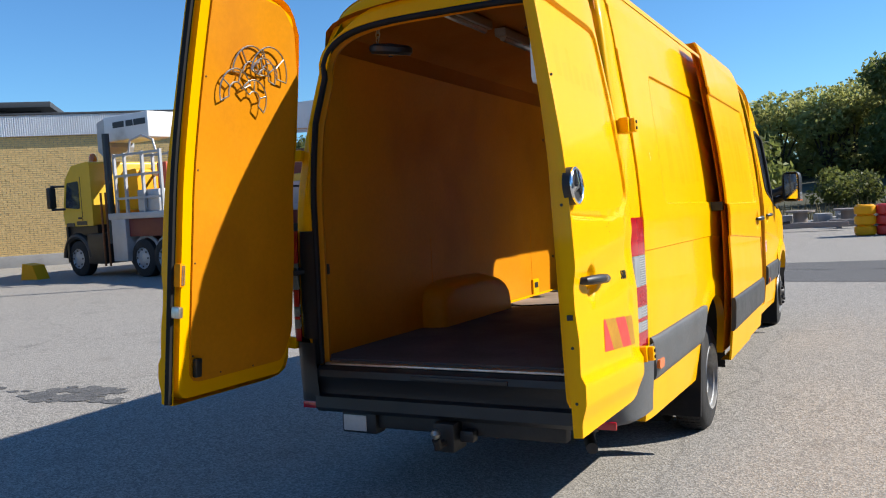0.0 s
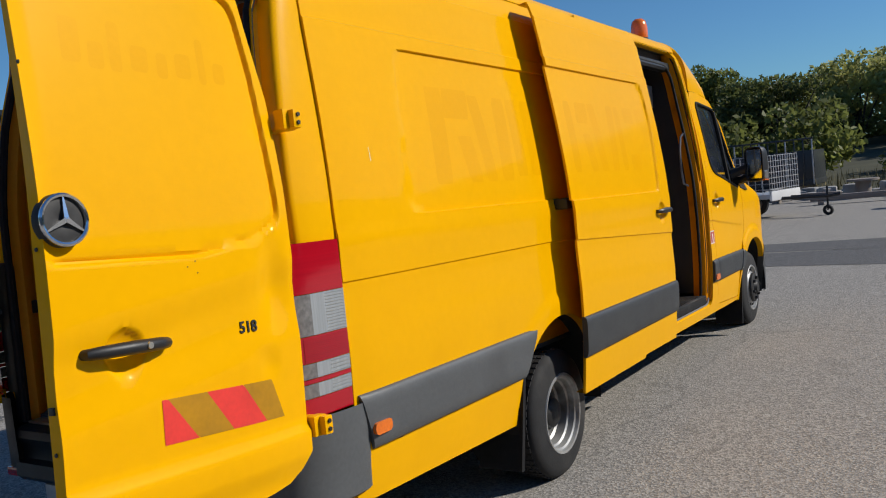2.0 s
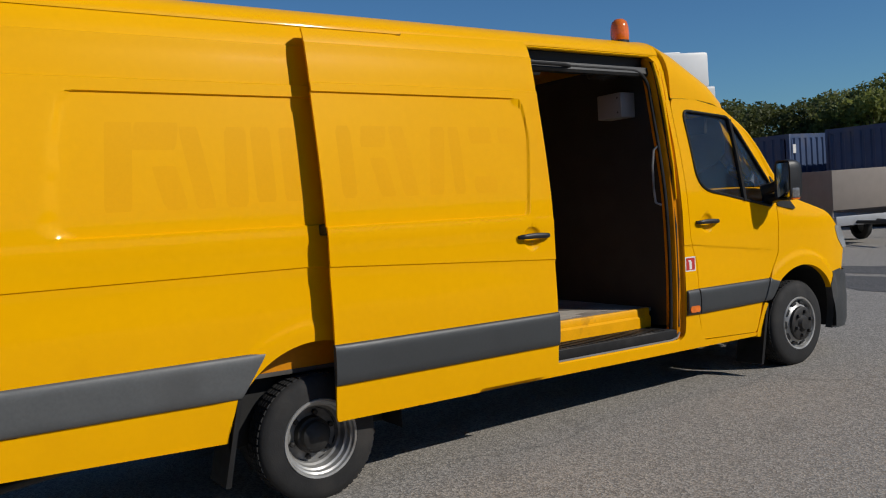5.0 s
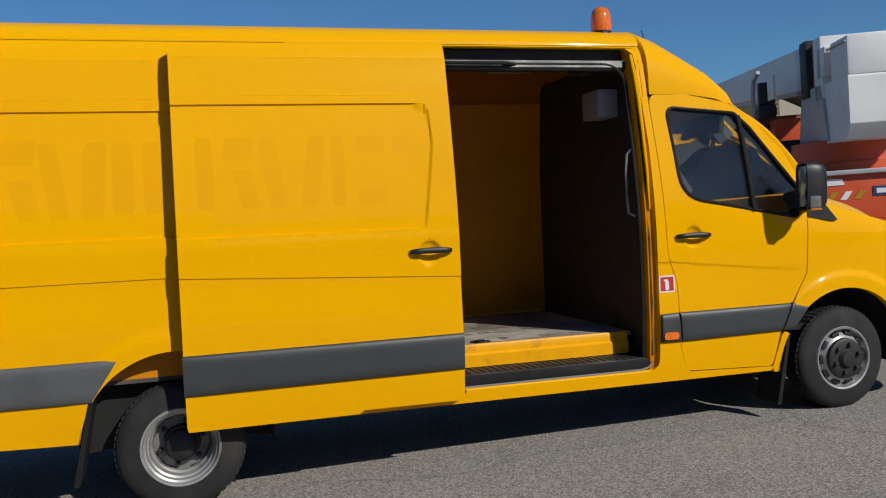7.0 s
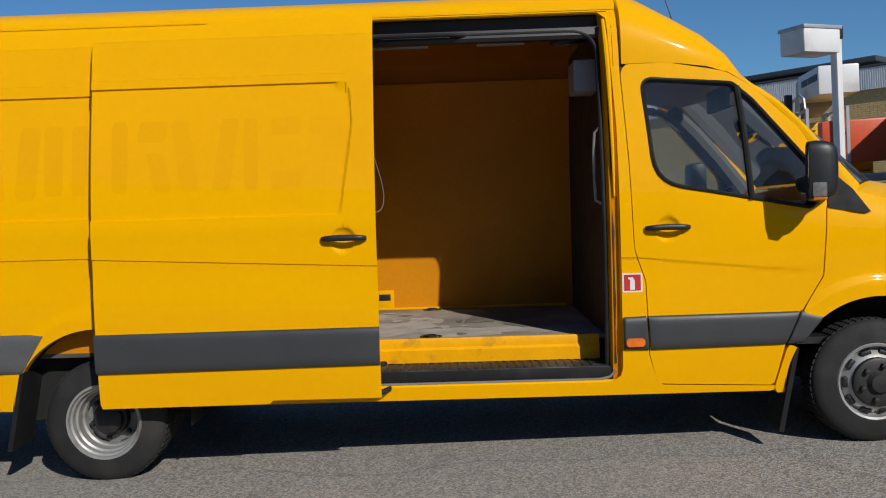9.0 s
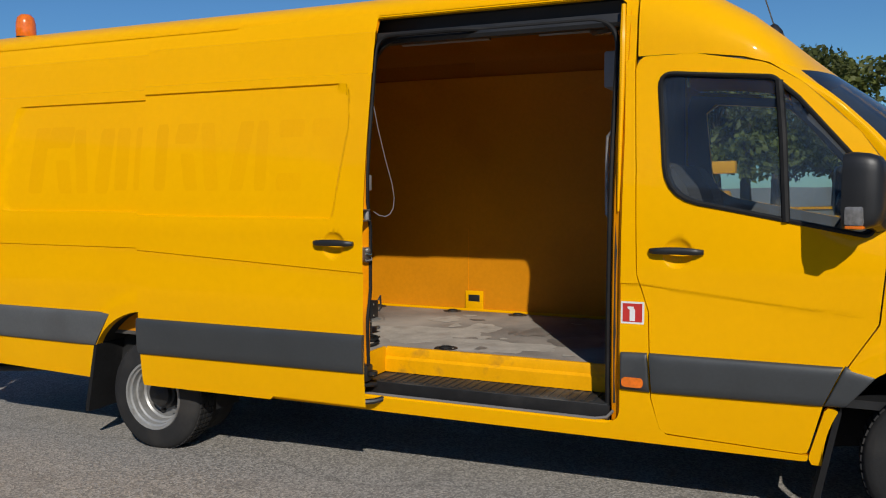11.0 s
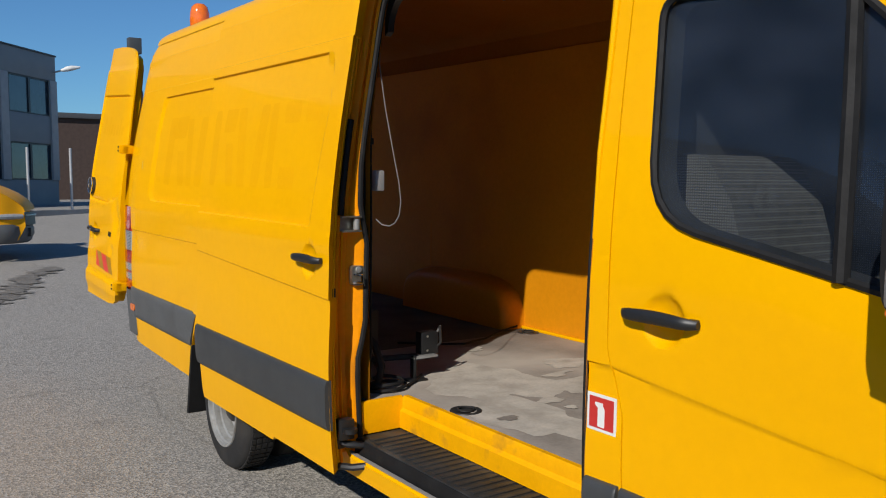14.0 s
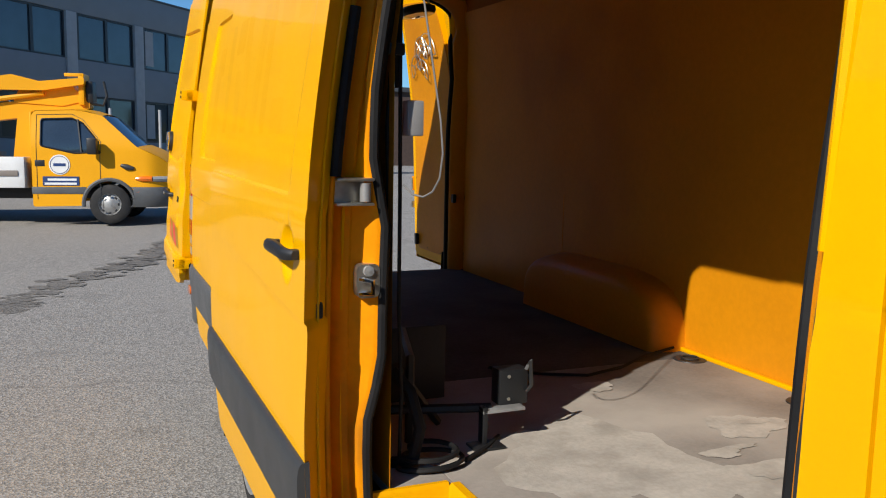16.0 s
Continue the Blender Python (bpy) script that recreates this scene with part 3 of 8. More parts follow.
# Front bumper and headlamps.
bump_rows = []
for z, push in ((0.30, 0.02), (0.36, 0.05), (0.55, 0.06), (0.74, 0.05), (0.80, 0.02)):
    row = []
    for i in range(-16, 17):
        t = abs(i) / 16
        row.append((math.copysign(0.955 * math.sin(t * math.pi / 2) ** 0.75 - (0.02 - push * 0.3) * (1 if i else 0), i), 4.84 + (0.48 + push) * math.cos(t * math.pi / 2) ** 0.7 + 0.012, z))
    bump_rows.append(row)
part("front_bumper", Geo().sheet(bump_rows), GREY, van)
for s in (1, -1):
    side = skin(lambda y, z: flank(y, z) + 0.006, cut(poly_sdf(fillet([(4.62, 0.36), (4.78, 0.80), (4.98, 0.82), (5.0, 0.30), (4.7, 0.30)], 0.03)), FRONT_ARCH), lines(4.5, 5.02, 0.025), lines(0.28, 0.84, 0.025), 0.025)
    part("front_bumper_corner", rimmed(side, 0.06) if s > 0 else mirrored(rimmed(side, 0.06)), GREY, van)
    lens = skin(lambda y, z: flank(y, z) + 0.005, poly_sdf(fillet([(4.86, 1.205), (4.99, 1.195), (5.15, 0.99), (5.05, 0.985), (4.93, 1.08)], 0.03)), lines(4.8, 5.16, 0.02), lines(0.84, 1.22, 0.02), 0.02)
    part("headlamp", rimmed(lens, 0.06) if s > 0 else mirrored(rimmed(lens, 0.06)), CLEAR, van, "clear headlamp lens")
grille = Geo()
for k in range(5):
    grille.box(-0.5, 0.5, 5.27 - 0.02 * k, 5.33 - 0.02 * k, 0.84 + 0.07 * k, 0.89 + 0.07 * k, 0.01)
part("grille", grille, BLACK, van)
part("nose_panel", Geo().box(-0.8, 0.8, 5.02, 5.20, 0.78, 1.16, 0.04), YELLOW, van)


# ---- the van: rear end ----
def rear_outline(inset, k=16):
    """The outline of the rear from the right bumper over the roof to the left."""
    half = []
    for z in np.linspace(0.80, 2.56, 20):
        half.append((float(base_x(z)) - 0.02 - inset, z))
    for i in range(1, k + 1):
        t = math.cos(i / k * math.pi / 2)
        half.append(((0.755 - inset) * t, 2.583 - inset + 0.179 * (1 - t**3.0) ** (1 / 1.9)))
    return half + [(-x, z) for x, z in half[-2::-1]]


def rear_opening(grow=0.0):
    half = []
    for z in np.linspace(0.66, 2.25, 20):
        half.append((min(0.80, float(base_x(z)) - 0.115) + grow, z))
    for i in range(1, 17):
        t = i / 16 * math.pi / 2
        half.append((0.775 * math.cos(t) ** 0.5 + grow * math.cos(t), 2.25 + (0.285 + grow) * math.sin(t) ** 0.6))
    return half + [(-x, z) for x, z in half[-2::-1]]


rear_rows = [[(x, y + w * float(lean(z)), z) for x, z in rear_outline(i)] for y, i, w in ((TAIL + 0.002, 0.0, 0.35), (-1.92, 0.001, 0.5), (-1.99, 0.005, 0.75), (-2.045, 0.012, 1.0), (-2.058, 0.017, 1.0), (-2.065, 0.024, 1.0), (-2.068, 0.034, 1.0), (-2.072, 0.085, 1.0), (-2.090, 0.096, 1.0), (-2.11, 0.102, 1.0))]
inner = rear_opening()
reveal = [[(x * sc, dy + float(lean(z)), z + dz) for x, z in inner] for dy, sc, dz in ((-2.112, 1.03, 0.012), (-2.09, 1.0, 0.0))]
inner_reveal = [[(x * sc, dy + float(lean(z)), z + dz) for x, z in inner] for dy, sc, dz in ((-2.088, 1.0, 0.0), (-2.06, 0.994, -0.005), (-2.045, 0.978, -0.018), (-2.02, 0.985, -0.012), (-1.95, 1.075, 0.03))]
part("rear_frame", Geo().sheet(rear_rows + reveal), YELLOW, van)
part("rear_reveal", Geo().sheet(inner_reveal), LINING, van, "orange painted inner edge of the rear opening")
seal_path = [(x, -2.104 + float(lean(z)), z) for x, z in rear_opening(-0.006)]
part("rear_door_seal", Geo().tube(seal_path, 0.018, 8), RUBBER, van, "black rubber door seal")
for s in (1, -1):
    part("inner_pillar_trim", Geo().sheet([[(s * (min(0.79, float(base_x(z)) - 0.115) + dx), y, z) for z in np.linspace(0.66, 1.38, 9)] for dx, y in ((0.05, -2.118), (0.02, -2.122), (0.006, -2.118), (0.002, -2.08))]), BLACK, van, "black lower post lining")
part("check_arm", Geo().tube([(-0.905, -2.175, 1.17), (-0.86, -2.09, 1.175), (-0.80, -2.01, 1.18)], 0.014, 6).box(-0.815, -0.79, -2.03, -1.985, 1.15, 1.21, 0.006), BLACK, van, "black door check arm")
for s in (1, -1):
    g = Geo()
    zz = [0.80, 0.95, 1.1, 1.25, 1.40]
    g.sheet([[(s * (float(base_x(z)) - 0.02 - i), y, z) for z in zz] for y, i in ((-2.05, 0.035), (-2.10, 0.06), (-2.122, 0.09), (-2.124, 0.17))])
    part("lamp_pillar_trim", g, BLACK, van, "black trim behind the tail lamp")
    lamp_unit = new("tail_lamp")
    lamp_unit.parent = van
    tagged(lamp_unit, "red and clear upright tail lamp")
    for z0, z1, mat, nm, lab in ((0.787, 0.855, RED, "lens", "red lens"), (0.857, 0.906, CLEAR, "lens", "clear lens strip"), (0.908, 0.923, RED, "lens", "red lens strip"), (0.925, 0.978, CLEAR, "lens", "clear lens strip"),
                            (0.980, 1.073, RED, "lens", "ribbed red lens"), (1.075, 1.221, CLEAR, "lens", "clear lens"), (1.223, 1.402, RED, "lens", "red lens")):
        z_in = np.linspace(z0, z1, 5)
        bend = ((-1.873, 0.014), (-1.878, 0.001), (-1.98, 0.003), (-2.05, 0.008), (-2.10, 0.016), (-2.13, 0.034), (-2.138, 0.08))
        rows = [[(s * (float(base_x(z)) - 0.02 - i + 0.010), y, z) for z in z_in] for y, i in bend]
        lens = part(nm, Geo().sheet(rows[:4] if mat is CLEAR else rows), mat, lamp_unit, lab)
        if mat is CLEAR:
            part("smoked_lens", Geo().sheet(rows[3:]), LENS_GREY, lamp_unit, "smoky grey lens")
            bars = Geo()
            for z in np.linspace(z0 + 0.006, z1 - 0.006, max(3, int((z1 - z0) / 0.011))):
                bars.tube([(s * (float(base_x(z)) - 0.02 - i + 0.0105), y, z) for y, i in bend[1:3]], 0.0018, 4)
            part("rib", bars, STEEL, lens, "bright reflector rib")
        if mat is RED and 0.09 < z1 - z0 < 0.1:
            ribs = Geo()
            for z in np.linspace(z0 + 0.008, z1 - 0.008, 13):
                ribs.tube([(s * (float(base_x(z)) - 0.02 - i + 0.011), y, z) for y, i in ((-1.88, 0.001), (-1.98, 0.003), (-2.05, 0.008), (-2.10, 0.016))], 0.0022, 4)
            part("rib", ribs, mat, lens)
    # Bumper corner, in grey, wrapped round the rear edge.
    g = Geo()
    prof = ((-1.80, -0.004), (-1.83, 0.008), (-1.92, 0.008), (-2.0, 0.0), (-2.07, -0.02), (-2.13, -0.06), (-2.16, -0.11), (-2.17, -0.20))
    g.sheet([[(s * (float(base_x(max(z, 0.5))) + i - (0.03 if z < 0.45 else 0.0)), y, z) for z in (0.435, 0.455, 0.52, 0.6, 0.69, 0.75, 0.78, 0.785)] for y, i in prof])
    # The left corner is coloured black to hold the shade on its grey.
    part("rear_bumper_corner", g, GREY_PALE if s > 0 else BLACK, van, "scuffed grey plastic bumper corner")
bumper = Geo()
bumper.sheet([[(x, y, z) for x in np.linspace(-0.80, 0.80, 17)] for y, z in ((-2.05, 0.655), (-2.12, 0.65), (-2.155, 0.635), (-2.16, 0.60), (-2.13, 0.56), (-2.13, 0.50), (-2.17, 0.49), (-2.175, 0.43), (-2.15, 0.405), (-2.0, 0.40))])
part("rear_bumper", bumper, BLACK, van, "black rear bumper step")
part("sill_plate", Geo().box(-0.77, 0.77, -2.11, -2.02, 0.655, 0.668, 0.004), ZINC, van, "worn bright metal edge strip")
for s in (1, -1):
    part("bumper_reflector", Geo().box(s * 0.80 - 0.09, s * 0.80 + 0.09, -2.168, -2.15, 0.42, 0.46, 0.008), RED, van, "red bumper reflector")


# ---- the van: rear doors ----
def door_x(z):
    return float(base_x(np.array(z))) - 0.035


def dense(pts, step=0.08):
    """An outline with long edges split, so that it can bend."""
    out = []
    for p, q in zip(pts, pts[1:] + pts[:1]):
        k = max(1, int(math.dist(p, q) / step))
        out += [(p[0] + (q[0] - p[0]) * i / k, p[1] + (q[1] - p[1]) * i / k) for i in range(k)]
    return out


def slab(pts, lo, hi):
    """A thin upright board bent to the lean of the door: rows across its outline at each height."""
    sd = poly_sdf(pts)
    us, vs = [p[0] for p in pts], [p[1] for p in pts]
    g = skin(lambda u, v: 0.5 * lean(v) + hi, sd, lines(min(us), max(us), 0.03), lines(min(vs), max(vs), 0.03), 0.03)
    g.v = [(u, d, v) for d, u, v in g.v]
    count = {}
    for fc in g.f:
        for p, q in zip(fc, fc[1:] + fc[:1]):
            count.setdefault((min(p, q), max(p, q)), []).append((p, q))
    twin = {}
    for es in [e for e in count.values() if len(e) == 1]:
        for q in es[0]:
            if q not in twin:
                x, y, z = g.v[q]
                twin[q] = len(g.v)
                g.v.append((x, y - hi + lo, z))
        g.f.append((es[0][1], es[0][0], twin[es[0][0]], twin[es[0][1]]))
    return g


def rear_door(s, angle, tilt=0.0):
    """A rear door in its own frame: hinged at the origin, closed along -x, outside to -y."""
    hinge = Vector((0.965 if s > 0 else -0.972, -2.118, 0.8))
    door = thing("rear_door", "", "")
    door.parent = van
    door.matrix_basis = Matrix.Translation(hinge) @ pose(0, 0, 0, tilt, -s * 3.3, 0) @ Matrix.Rotation(s * radians(angle), 4, "Z") @ pose(0, 0, -0.8)
    tagged(door, "open yellow rear door with a lined inside")
    top = [(0.004, 2.645), (0.25, 2.645), (0.45, 2.635), (0.60, 2.615), (0.68, 2.59), (0.735, 2.545)]
    edge = [(min(door_x(z), 0.905 if s > 0 else 0.885), z) for z in (2.46, 2.35, 2.15, 1.9, 1.6, 1.3, 1.0, 0.8, 0.70)] + [(0.86, 0.645), (0.80, 0.615), (0.70, 0.602)]
    closed = [(0.004, 0.576)] + top + edge
    sd = poly_sdf(closed)
    pressing = poly_sdf(fillet([(0.02, 1.372, 0.02), (0.50, 1.375, 0.2), (0.74, 1.42, 0.1), (0.868, 1.485, 0.06), (0.843, 2.0, 0.3), (0.808, 2.245, 0.09), (0.02, 2.245, 0.02)], 0.05))

    def face(a, z):
        y = -0.045 - 0.03 * smooth(1.0, 0.0, np.abs(z - 1.2)) + 0.02 * smooth(0.55, 0.95, a) ** 2
        y = y + 0.5 * lean(z) + 0.011 * smooth(0.004, -0.005, pressing(a, z)) + 0.008 * smooth(0.010, 0.002, np.abs(pressing(a, z) + 0.010)) + 0.007 * smooth(2.455, 2.467, z)
        y = y - 0.018 * smooth(0.80, 0.76, z) * smooth(0.62, 0.70, z)
        y = y + 0.012 * smooth(1.20, 1.10, z - 0.18 * a) * smooth(0.9, 1.05, z - 0.18 * a)
        if s > 0:
            y = y + 0.028 * np.clip(1 - (np.hypot(a - 0.215, z - 1.13) / 0.064) ** 2, 0, 1) ** 0.55
            y = y + 0.02 * smooth(0.11, 0.0, np.hypot((a - 0.80) * 1.2, (z - 1.28) * 0.55)) + 0.012 * smooth(0.07, 0, np.hypot(a - 0.74, z - 1.02))
        return y
    g = skin(face, sd, lines(0, 0.97, 0.02, tuple(np.arange(0.15, 0.285, 0.009)) + tuple(np.arange(0.775, 0.885, 0.004))), lines(0.55, 2.67, 0.025, tuple(np.arange(1.36, 1.40, 0.006)) + tuple(np.arange(1.42, 2.10, 0.014)) + tuple(np.arange(2.10, 2.262, 0.005)) + (0.69, 0.765, 0.80, 2.23, 2.24, 2.455, 2.467) + tuple(np.arange(1.072, 1.205, 0.009))), 0.025)
    g.v = [(s * (a - 0.955), y, z) for y, a, z in g.v]
    count = {}
    for fc in g.f:
        for p, q in zip(fc, fc[1:] + fc[:1]):
            count.setdefault((min(p, q), max(p, q)), []).append((p, q))
    twin = {}
    for es in [e for e in count.values() if len(e) == 1]:
        for q in es[0]:
            if q not in twin:
                x, y, z = g.v[q]
                twin[q] = len(g.v)
                g.v.append((x, (-0.02 if s > 0 else 0.018) + 0.5 * float(lean(z)), z))
        g.f.append((es[0][1], es[0][0], twin[es[0][0]], twin[es[0][1]]))
    part("shell", g, YELLOW, door)
    rim = Geo()
    inner_face = [(s * (a - 0.955), z) for a, z in fillet([(0.10 if s > 0 else 0.02, 0.66 if s > 0 else 0.60), (0.10 if s > 0 else 0.02, 2.58 if s > 0 else 2.62), (0.58, 2.57), (0.70, 2.53), (0.82, 2.2)] + ([(0.92, 1.3), (0.92, 0.80), (0.82, 0.63)] if s > 0 else [(0.885, 1.3), (0.885, 0.80), (0.80, 0.63)]), 0.06)]
    part("inner_panel", slab(inner_face, -0.03, 0.032), YELLOW, door, "yellow pressed inner door frame")
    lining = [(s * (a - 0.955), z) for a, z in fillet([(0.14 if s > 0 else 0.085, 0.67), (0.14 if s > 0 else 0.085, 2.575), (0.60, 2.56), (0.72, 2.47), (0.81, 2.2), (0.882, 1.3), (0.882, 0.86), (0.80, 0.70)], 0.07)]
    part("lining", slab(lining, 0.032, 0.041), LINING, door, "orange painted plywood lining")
    for a, z in [(0.10, 0.8 + 0.44 * k) for k in range(4)] + [(0.3 + 0.25 * k, 0.70) for k in range(2)]:
        part("screw", Geo().spin([(0.044, 0.0), (0.043, 0.003), (0.042, 0.005), (0.040, 0.006)], "y", (s * (a - 0.955), 0.5 * float(lean(z)), z), 8), BLACK, door)
    edge_seal = [(s * (0.0 - 0.955), -0.01 + 0.5 * float(lean(z)), z) for z in np.linspace(0.58, 2.64, 16)]
    if s < 0:
        part("edge_seal", Geo().tube(edge_seal, 0.02, 6), RUBBER, door, "black rubber edge seal")
        latch = part("latch", Geo().box(0.925, 0.956, -0.03, 0.045, 1.13, 1.24, 0.006), JAMB_SHADED, door, "yellow pressed latch pocket")
        part("latch_slot", Geo().tube([(0.942, 0.046, 1.14), (0.942, 0.046, 1.23), (0.930, 0.046, 1.23), (0.930, 0.046, 1.14)], 0.004, 6, closed=True), ZINC, door, "bright slot rim")
        part("latch", Geo().box(0.935, 0.966, -0.02, 0.052, 0.985, 1.04, 0.01), ZINC, door, "zinc-plated door latch")
        part("lower_catch", Geo().box(0.82, 0.86, 0.045, 0.072, 0.70, 0.79, 0.008), BLACK, door, "black lower catch")
    else:
        for z in (1.90, 1.42, 0.9, 0.7):
            part("edge_hole", Geo().spin([(-0.953, 0.006), (-0.956, 0.005), (-0.956, 0.0)], "x", (0, -0.042, z), 10), BLACK, door, "dark hole in the door edge")
        part("lock_slot", Geo().box(-0.957, -0.93, -0.052, -0.03, 1.0, 1.02, 0.002), BLACK, door, "dark lock slot")
    return door, face


door_right, right_face = rear_door(1, 90, -3.0)
door_left, left_face = rear_door(-1, 89.0, -3.0)


def decal(name, pts, mat, label, lift):
    """A thin film on the outside of the right rear door; pts are (from the free edge, height)."""
    us, vs = [p[0] for p in pts], [p[1] for p in pts]
    g = skin(lambda a, z: right_face(a, z) - lift, poly_sdf(pts), lines(min(us), max(us), 0.012), lines(min(vs), max(vs), 0.012), 0.012)
    g.v = [(a - 0.955, y, z) for y, a, z in g.v]
    return part(name, g, mat, door_right, label)


handle = part("handle", Geo().tube([(-0.872, -0.052, 1.139), (-0.862, -0.082, 1.139), (-0.83, -0.096, 1.140), (-0.74, -0.102, 1.141), (-0.65, -0.096, 1.140), (-0.618, -0.082, 1.139), (-0.608, -0.052, 1.139)], [0.013, 0.016, 0.018, 0.019, 0.018, 0.016, 0.013], 12), BLACK, door_right, "black door pull")
part("lock", Geo().spin([(-0.1215, 0.0), (-0.1215, 0.009), (-0.110, 0.011)], "y", (-0.70, 0, 1.141), 14), ZINC, handle, "small bright lock")
emblem = part("emblem", Geo().spin([(-0.075, 0.0), (-0.082, 0.03), (-0.078, 0.058), (-0.085, 0.064), (-0.072, 0.070), (-0.05, 0.070)], "y", (-0.898, -0.005, 1.49), 36), HUB, door_right, "round chrome emblem with three spokes")
ring = [( -0.898 + 0.064 * math.cos(t), -0.088, 1.49 + 0.064 * math.sin(t)) for t in np.linspace(0, 2 * math.pi, 30)[:-1]]
part("ring", Geo().tube(ring, 0.006, 6, closed=True), CHROME, emblem, "chrome ring")
for k in range(3):
    t = math.pi / 2 + k * 2 * math.pi / 3
    spoke = Geo().tube([(-0.898, -0.092, 1.49), (-0.898 + 0.06 * math.cos(t), -0.088, 1.49 + 0.06 * math.sin(t))], [0.010, 0.003], 4)
    part("spoke", spoke, CHROME, emblem, "chrome spoke")
stripes = [(0.31, 0.33, 0.43, 0.31, 0), (0.33, 0.47, 0.565, 0.43, 1), (0.47, 0.615, 0.705, 0.565, 0), (0.615, 0.74, 0.79, 0.705, 1)]
for a0, a1, b1, b0, k in stripes:
    q = [(a0, 0.98 - 0.03 * (a0 - 0.31)), (a1, 0.98 - 0.03 * (a1 - 0.31)), (b1, 0.853 - 0.03 * (b1 - 0.31)), (b0, 0.853 - 0.03 * (b0 - 0.31))]
    decal("warning_stripe", q, (REFLECT_RED, REFLECT_OCHRE)[k], ("red reflective stripe", "ochre reflective stripe")[k], 0.0015)
badge = bpy.data.curves.new("badge", "FONT")
badge.body, badge.size, badge.extrude, badge.offset, badge.align_x = "518", 0.05, 0.002, 0.001, "CENTER"
badge.materials.append(BLACK)
badge_ob = new("badge", badge)
badge_ob.parent = door_right
badge_ob.matrix_basis = pose(-0.29, float(right_face(np.array(0.665), np.array(1.148))) - 0.003, 1.13, 90 - math.degrees(math.atan2(float(right_face(np.array(0.665), np.array(1.165)) - right_face(np.array(0.665), np.array(1.13))), 0.035)), 0, 0)
tagged(badge_ob, "dark raised model number")
for k, (a0, a1, z0, z1) in enumerate(((0.14, 0.20, 1.93, 2.06), (0.22, 0.27, 1.92, 2.0), (0.29, 0.33, 1.92, 2.07), (0.36, 0.42, 1.93, 2.01), (0.45, 0.49, 1.92, 2.0), (0.52, 0.58, 1.93, 2.01), (0.61, 0.64, 1.92, 2.07), (0.67, 0.72, 1.93, 2.0))):
    decal("faded_mark", fillet([(a0, z0), (a1, z0), (a1 + 0.006, z1), (a0 + 0.006, z1)], 0.012, 3), TINTED, "faint ghost of removed lettering", 0.0004)
for a, z in ((0.47, 1.36), (0.475, 1.325), (0.44, 1.345)):
    decal("chip", fillet([(a, z), (a + 0.008, z + 0.001), (a + 0.006, z + 0.006), (a + 0.002, z + 0.005)], 0.002, 2), HUB, "dark stone chip in the paint", 0.0006)
for s, door in ((1, door_right), (-1, door_left)):
    for z in (0.775, 1.828):
        h = part("hinge", Geo().box(-0.045 if s > 0 else -0.02, 0.02 if s > 0 else 0.045, -0.075, -0.03, z - 0.035, z + 0.035, 0.006).box(-0.02, 0.02, -0.10, 0.03, z - 0.032, z + 0.032, 0.006), YELLOW, door, "yellow painted door hinge")
        for dz in (-0.014, 0.014):
            part("bolt", Geo().spin([(-0.106, 0.0), (-0.106, 0.008), (-0.098, 0.008)], "y", (0.0, 0, z + dz), 6), BLACK, h, "dark bolt head")
    part("check_strap", Geo().box(-0.03 if s < 0 else -0.09, 0.09 if s < 0 else 0.03, 0.02, 0.04, 1.16, 1.20, 0.006), BLACK, door, "black door check strap")

# The wire rack left hanging inside the left door.
for cx, cz, r, tilt, turn in ((0.555, 2.185, 0.135, 0.0, 5), (0.425, 2.195, 0.145, 0.012, -4), (0.49, 2.175, 0.095, 0.03, -12), (0.66, 2.075, 0.115, 0.008, 28), (0.535, 2.055, 0.10, 0.02, -30)):
    def at(a, q, cx=cx, cz=cz, turn=turn):
        t = math.radians(a + turn)
        return (cx - q * math.cos(t), cz + q * math.sin(t))
    hook = Geo()
    for line in ([at(a, r) for a in np.linspace(0, 180, 13)], [at(0, r), at(0, 0.45 * r)], [at(180, r), at(180, 0.45 * r)], [at(a, 0.45 * r) for a in np.linspace(0, 180, 7)], [at(50, 0.45 * r), at(50, r)], [at(125, 0.45 * r), at(125, r)]):
        hook.tube([(x, 0.052 + tilt + 0.5 * float(lean(z)), z) for x, z in line], 0.0042, 5)
    part("wire_hook", hook, ZINC, door_left, "bent wire cable hook")

# ---- the van: sliding door, pushed back along the side ----
SLIDE = 0.122
sd_edge = cut(poly_sdf(fillet([(-0.057, 0.395), (1.525, 0.403), (1.53, 2.572), (-0.057, 2.552)], 0.012)))
sliding = new("sliding_door")
sliding.parent = van
tagged(sliding, "yellow sliding side door, pushed fully open")
g = skin(lambda y, z: flank(y, z, RECESS_DOOR, (1.345, 1.306), arch=False) + SLIDE, sd_edge, lines(-0.07, 1.54, 0.02, tuple(np.arange(1.276, 1.415, 0.008))), lines(0.36, 2.57, 0.03, (1.2315,) + tuple(np.arange(1.238, 1.378, 0.008)) + (1.447, 1.453, 2.182, 2.188, 2.233, 2.238, 2.458, 2.462)), 0.02, follow)
g = rimmed(g, lambda y, z: 0.014 if y < -0.03 else 0.07, lambda y, z: 0.075 if y > 1.46 else 0.0)
part("skin", g, YELLOW, sliding)
strip([(-0.062, 0.594), (1.524, 0.608), (1.526, 0.822), (-0.062, 0.818)], sliding, SLIDE)


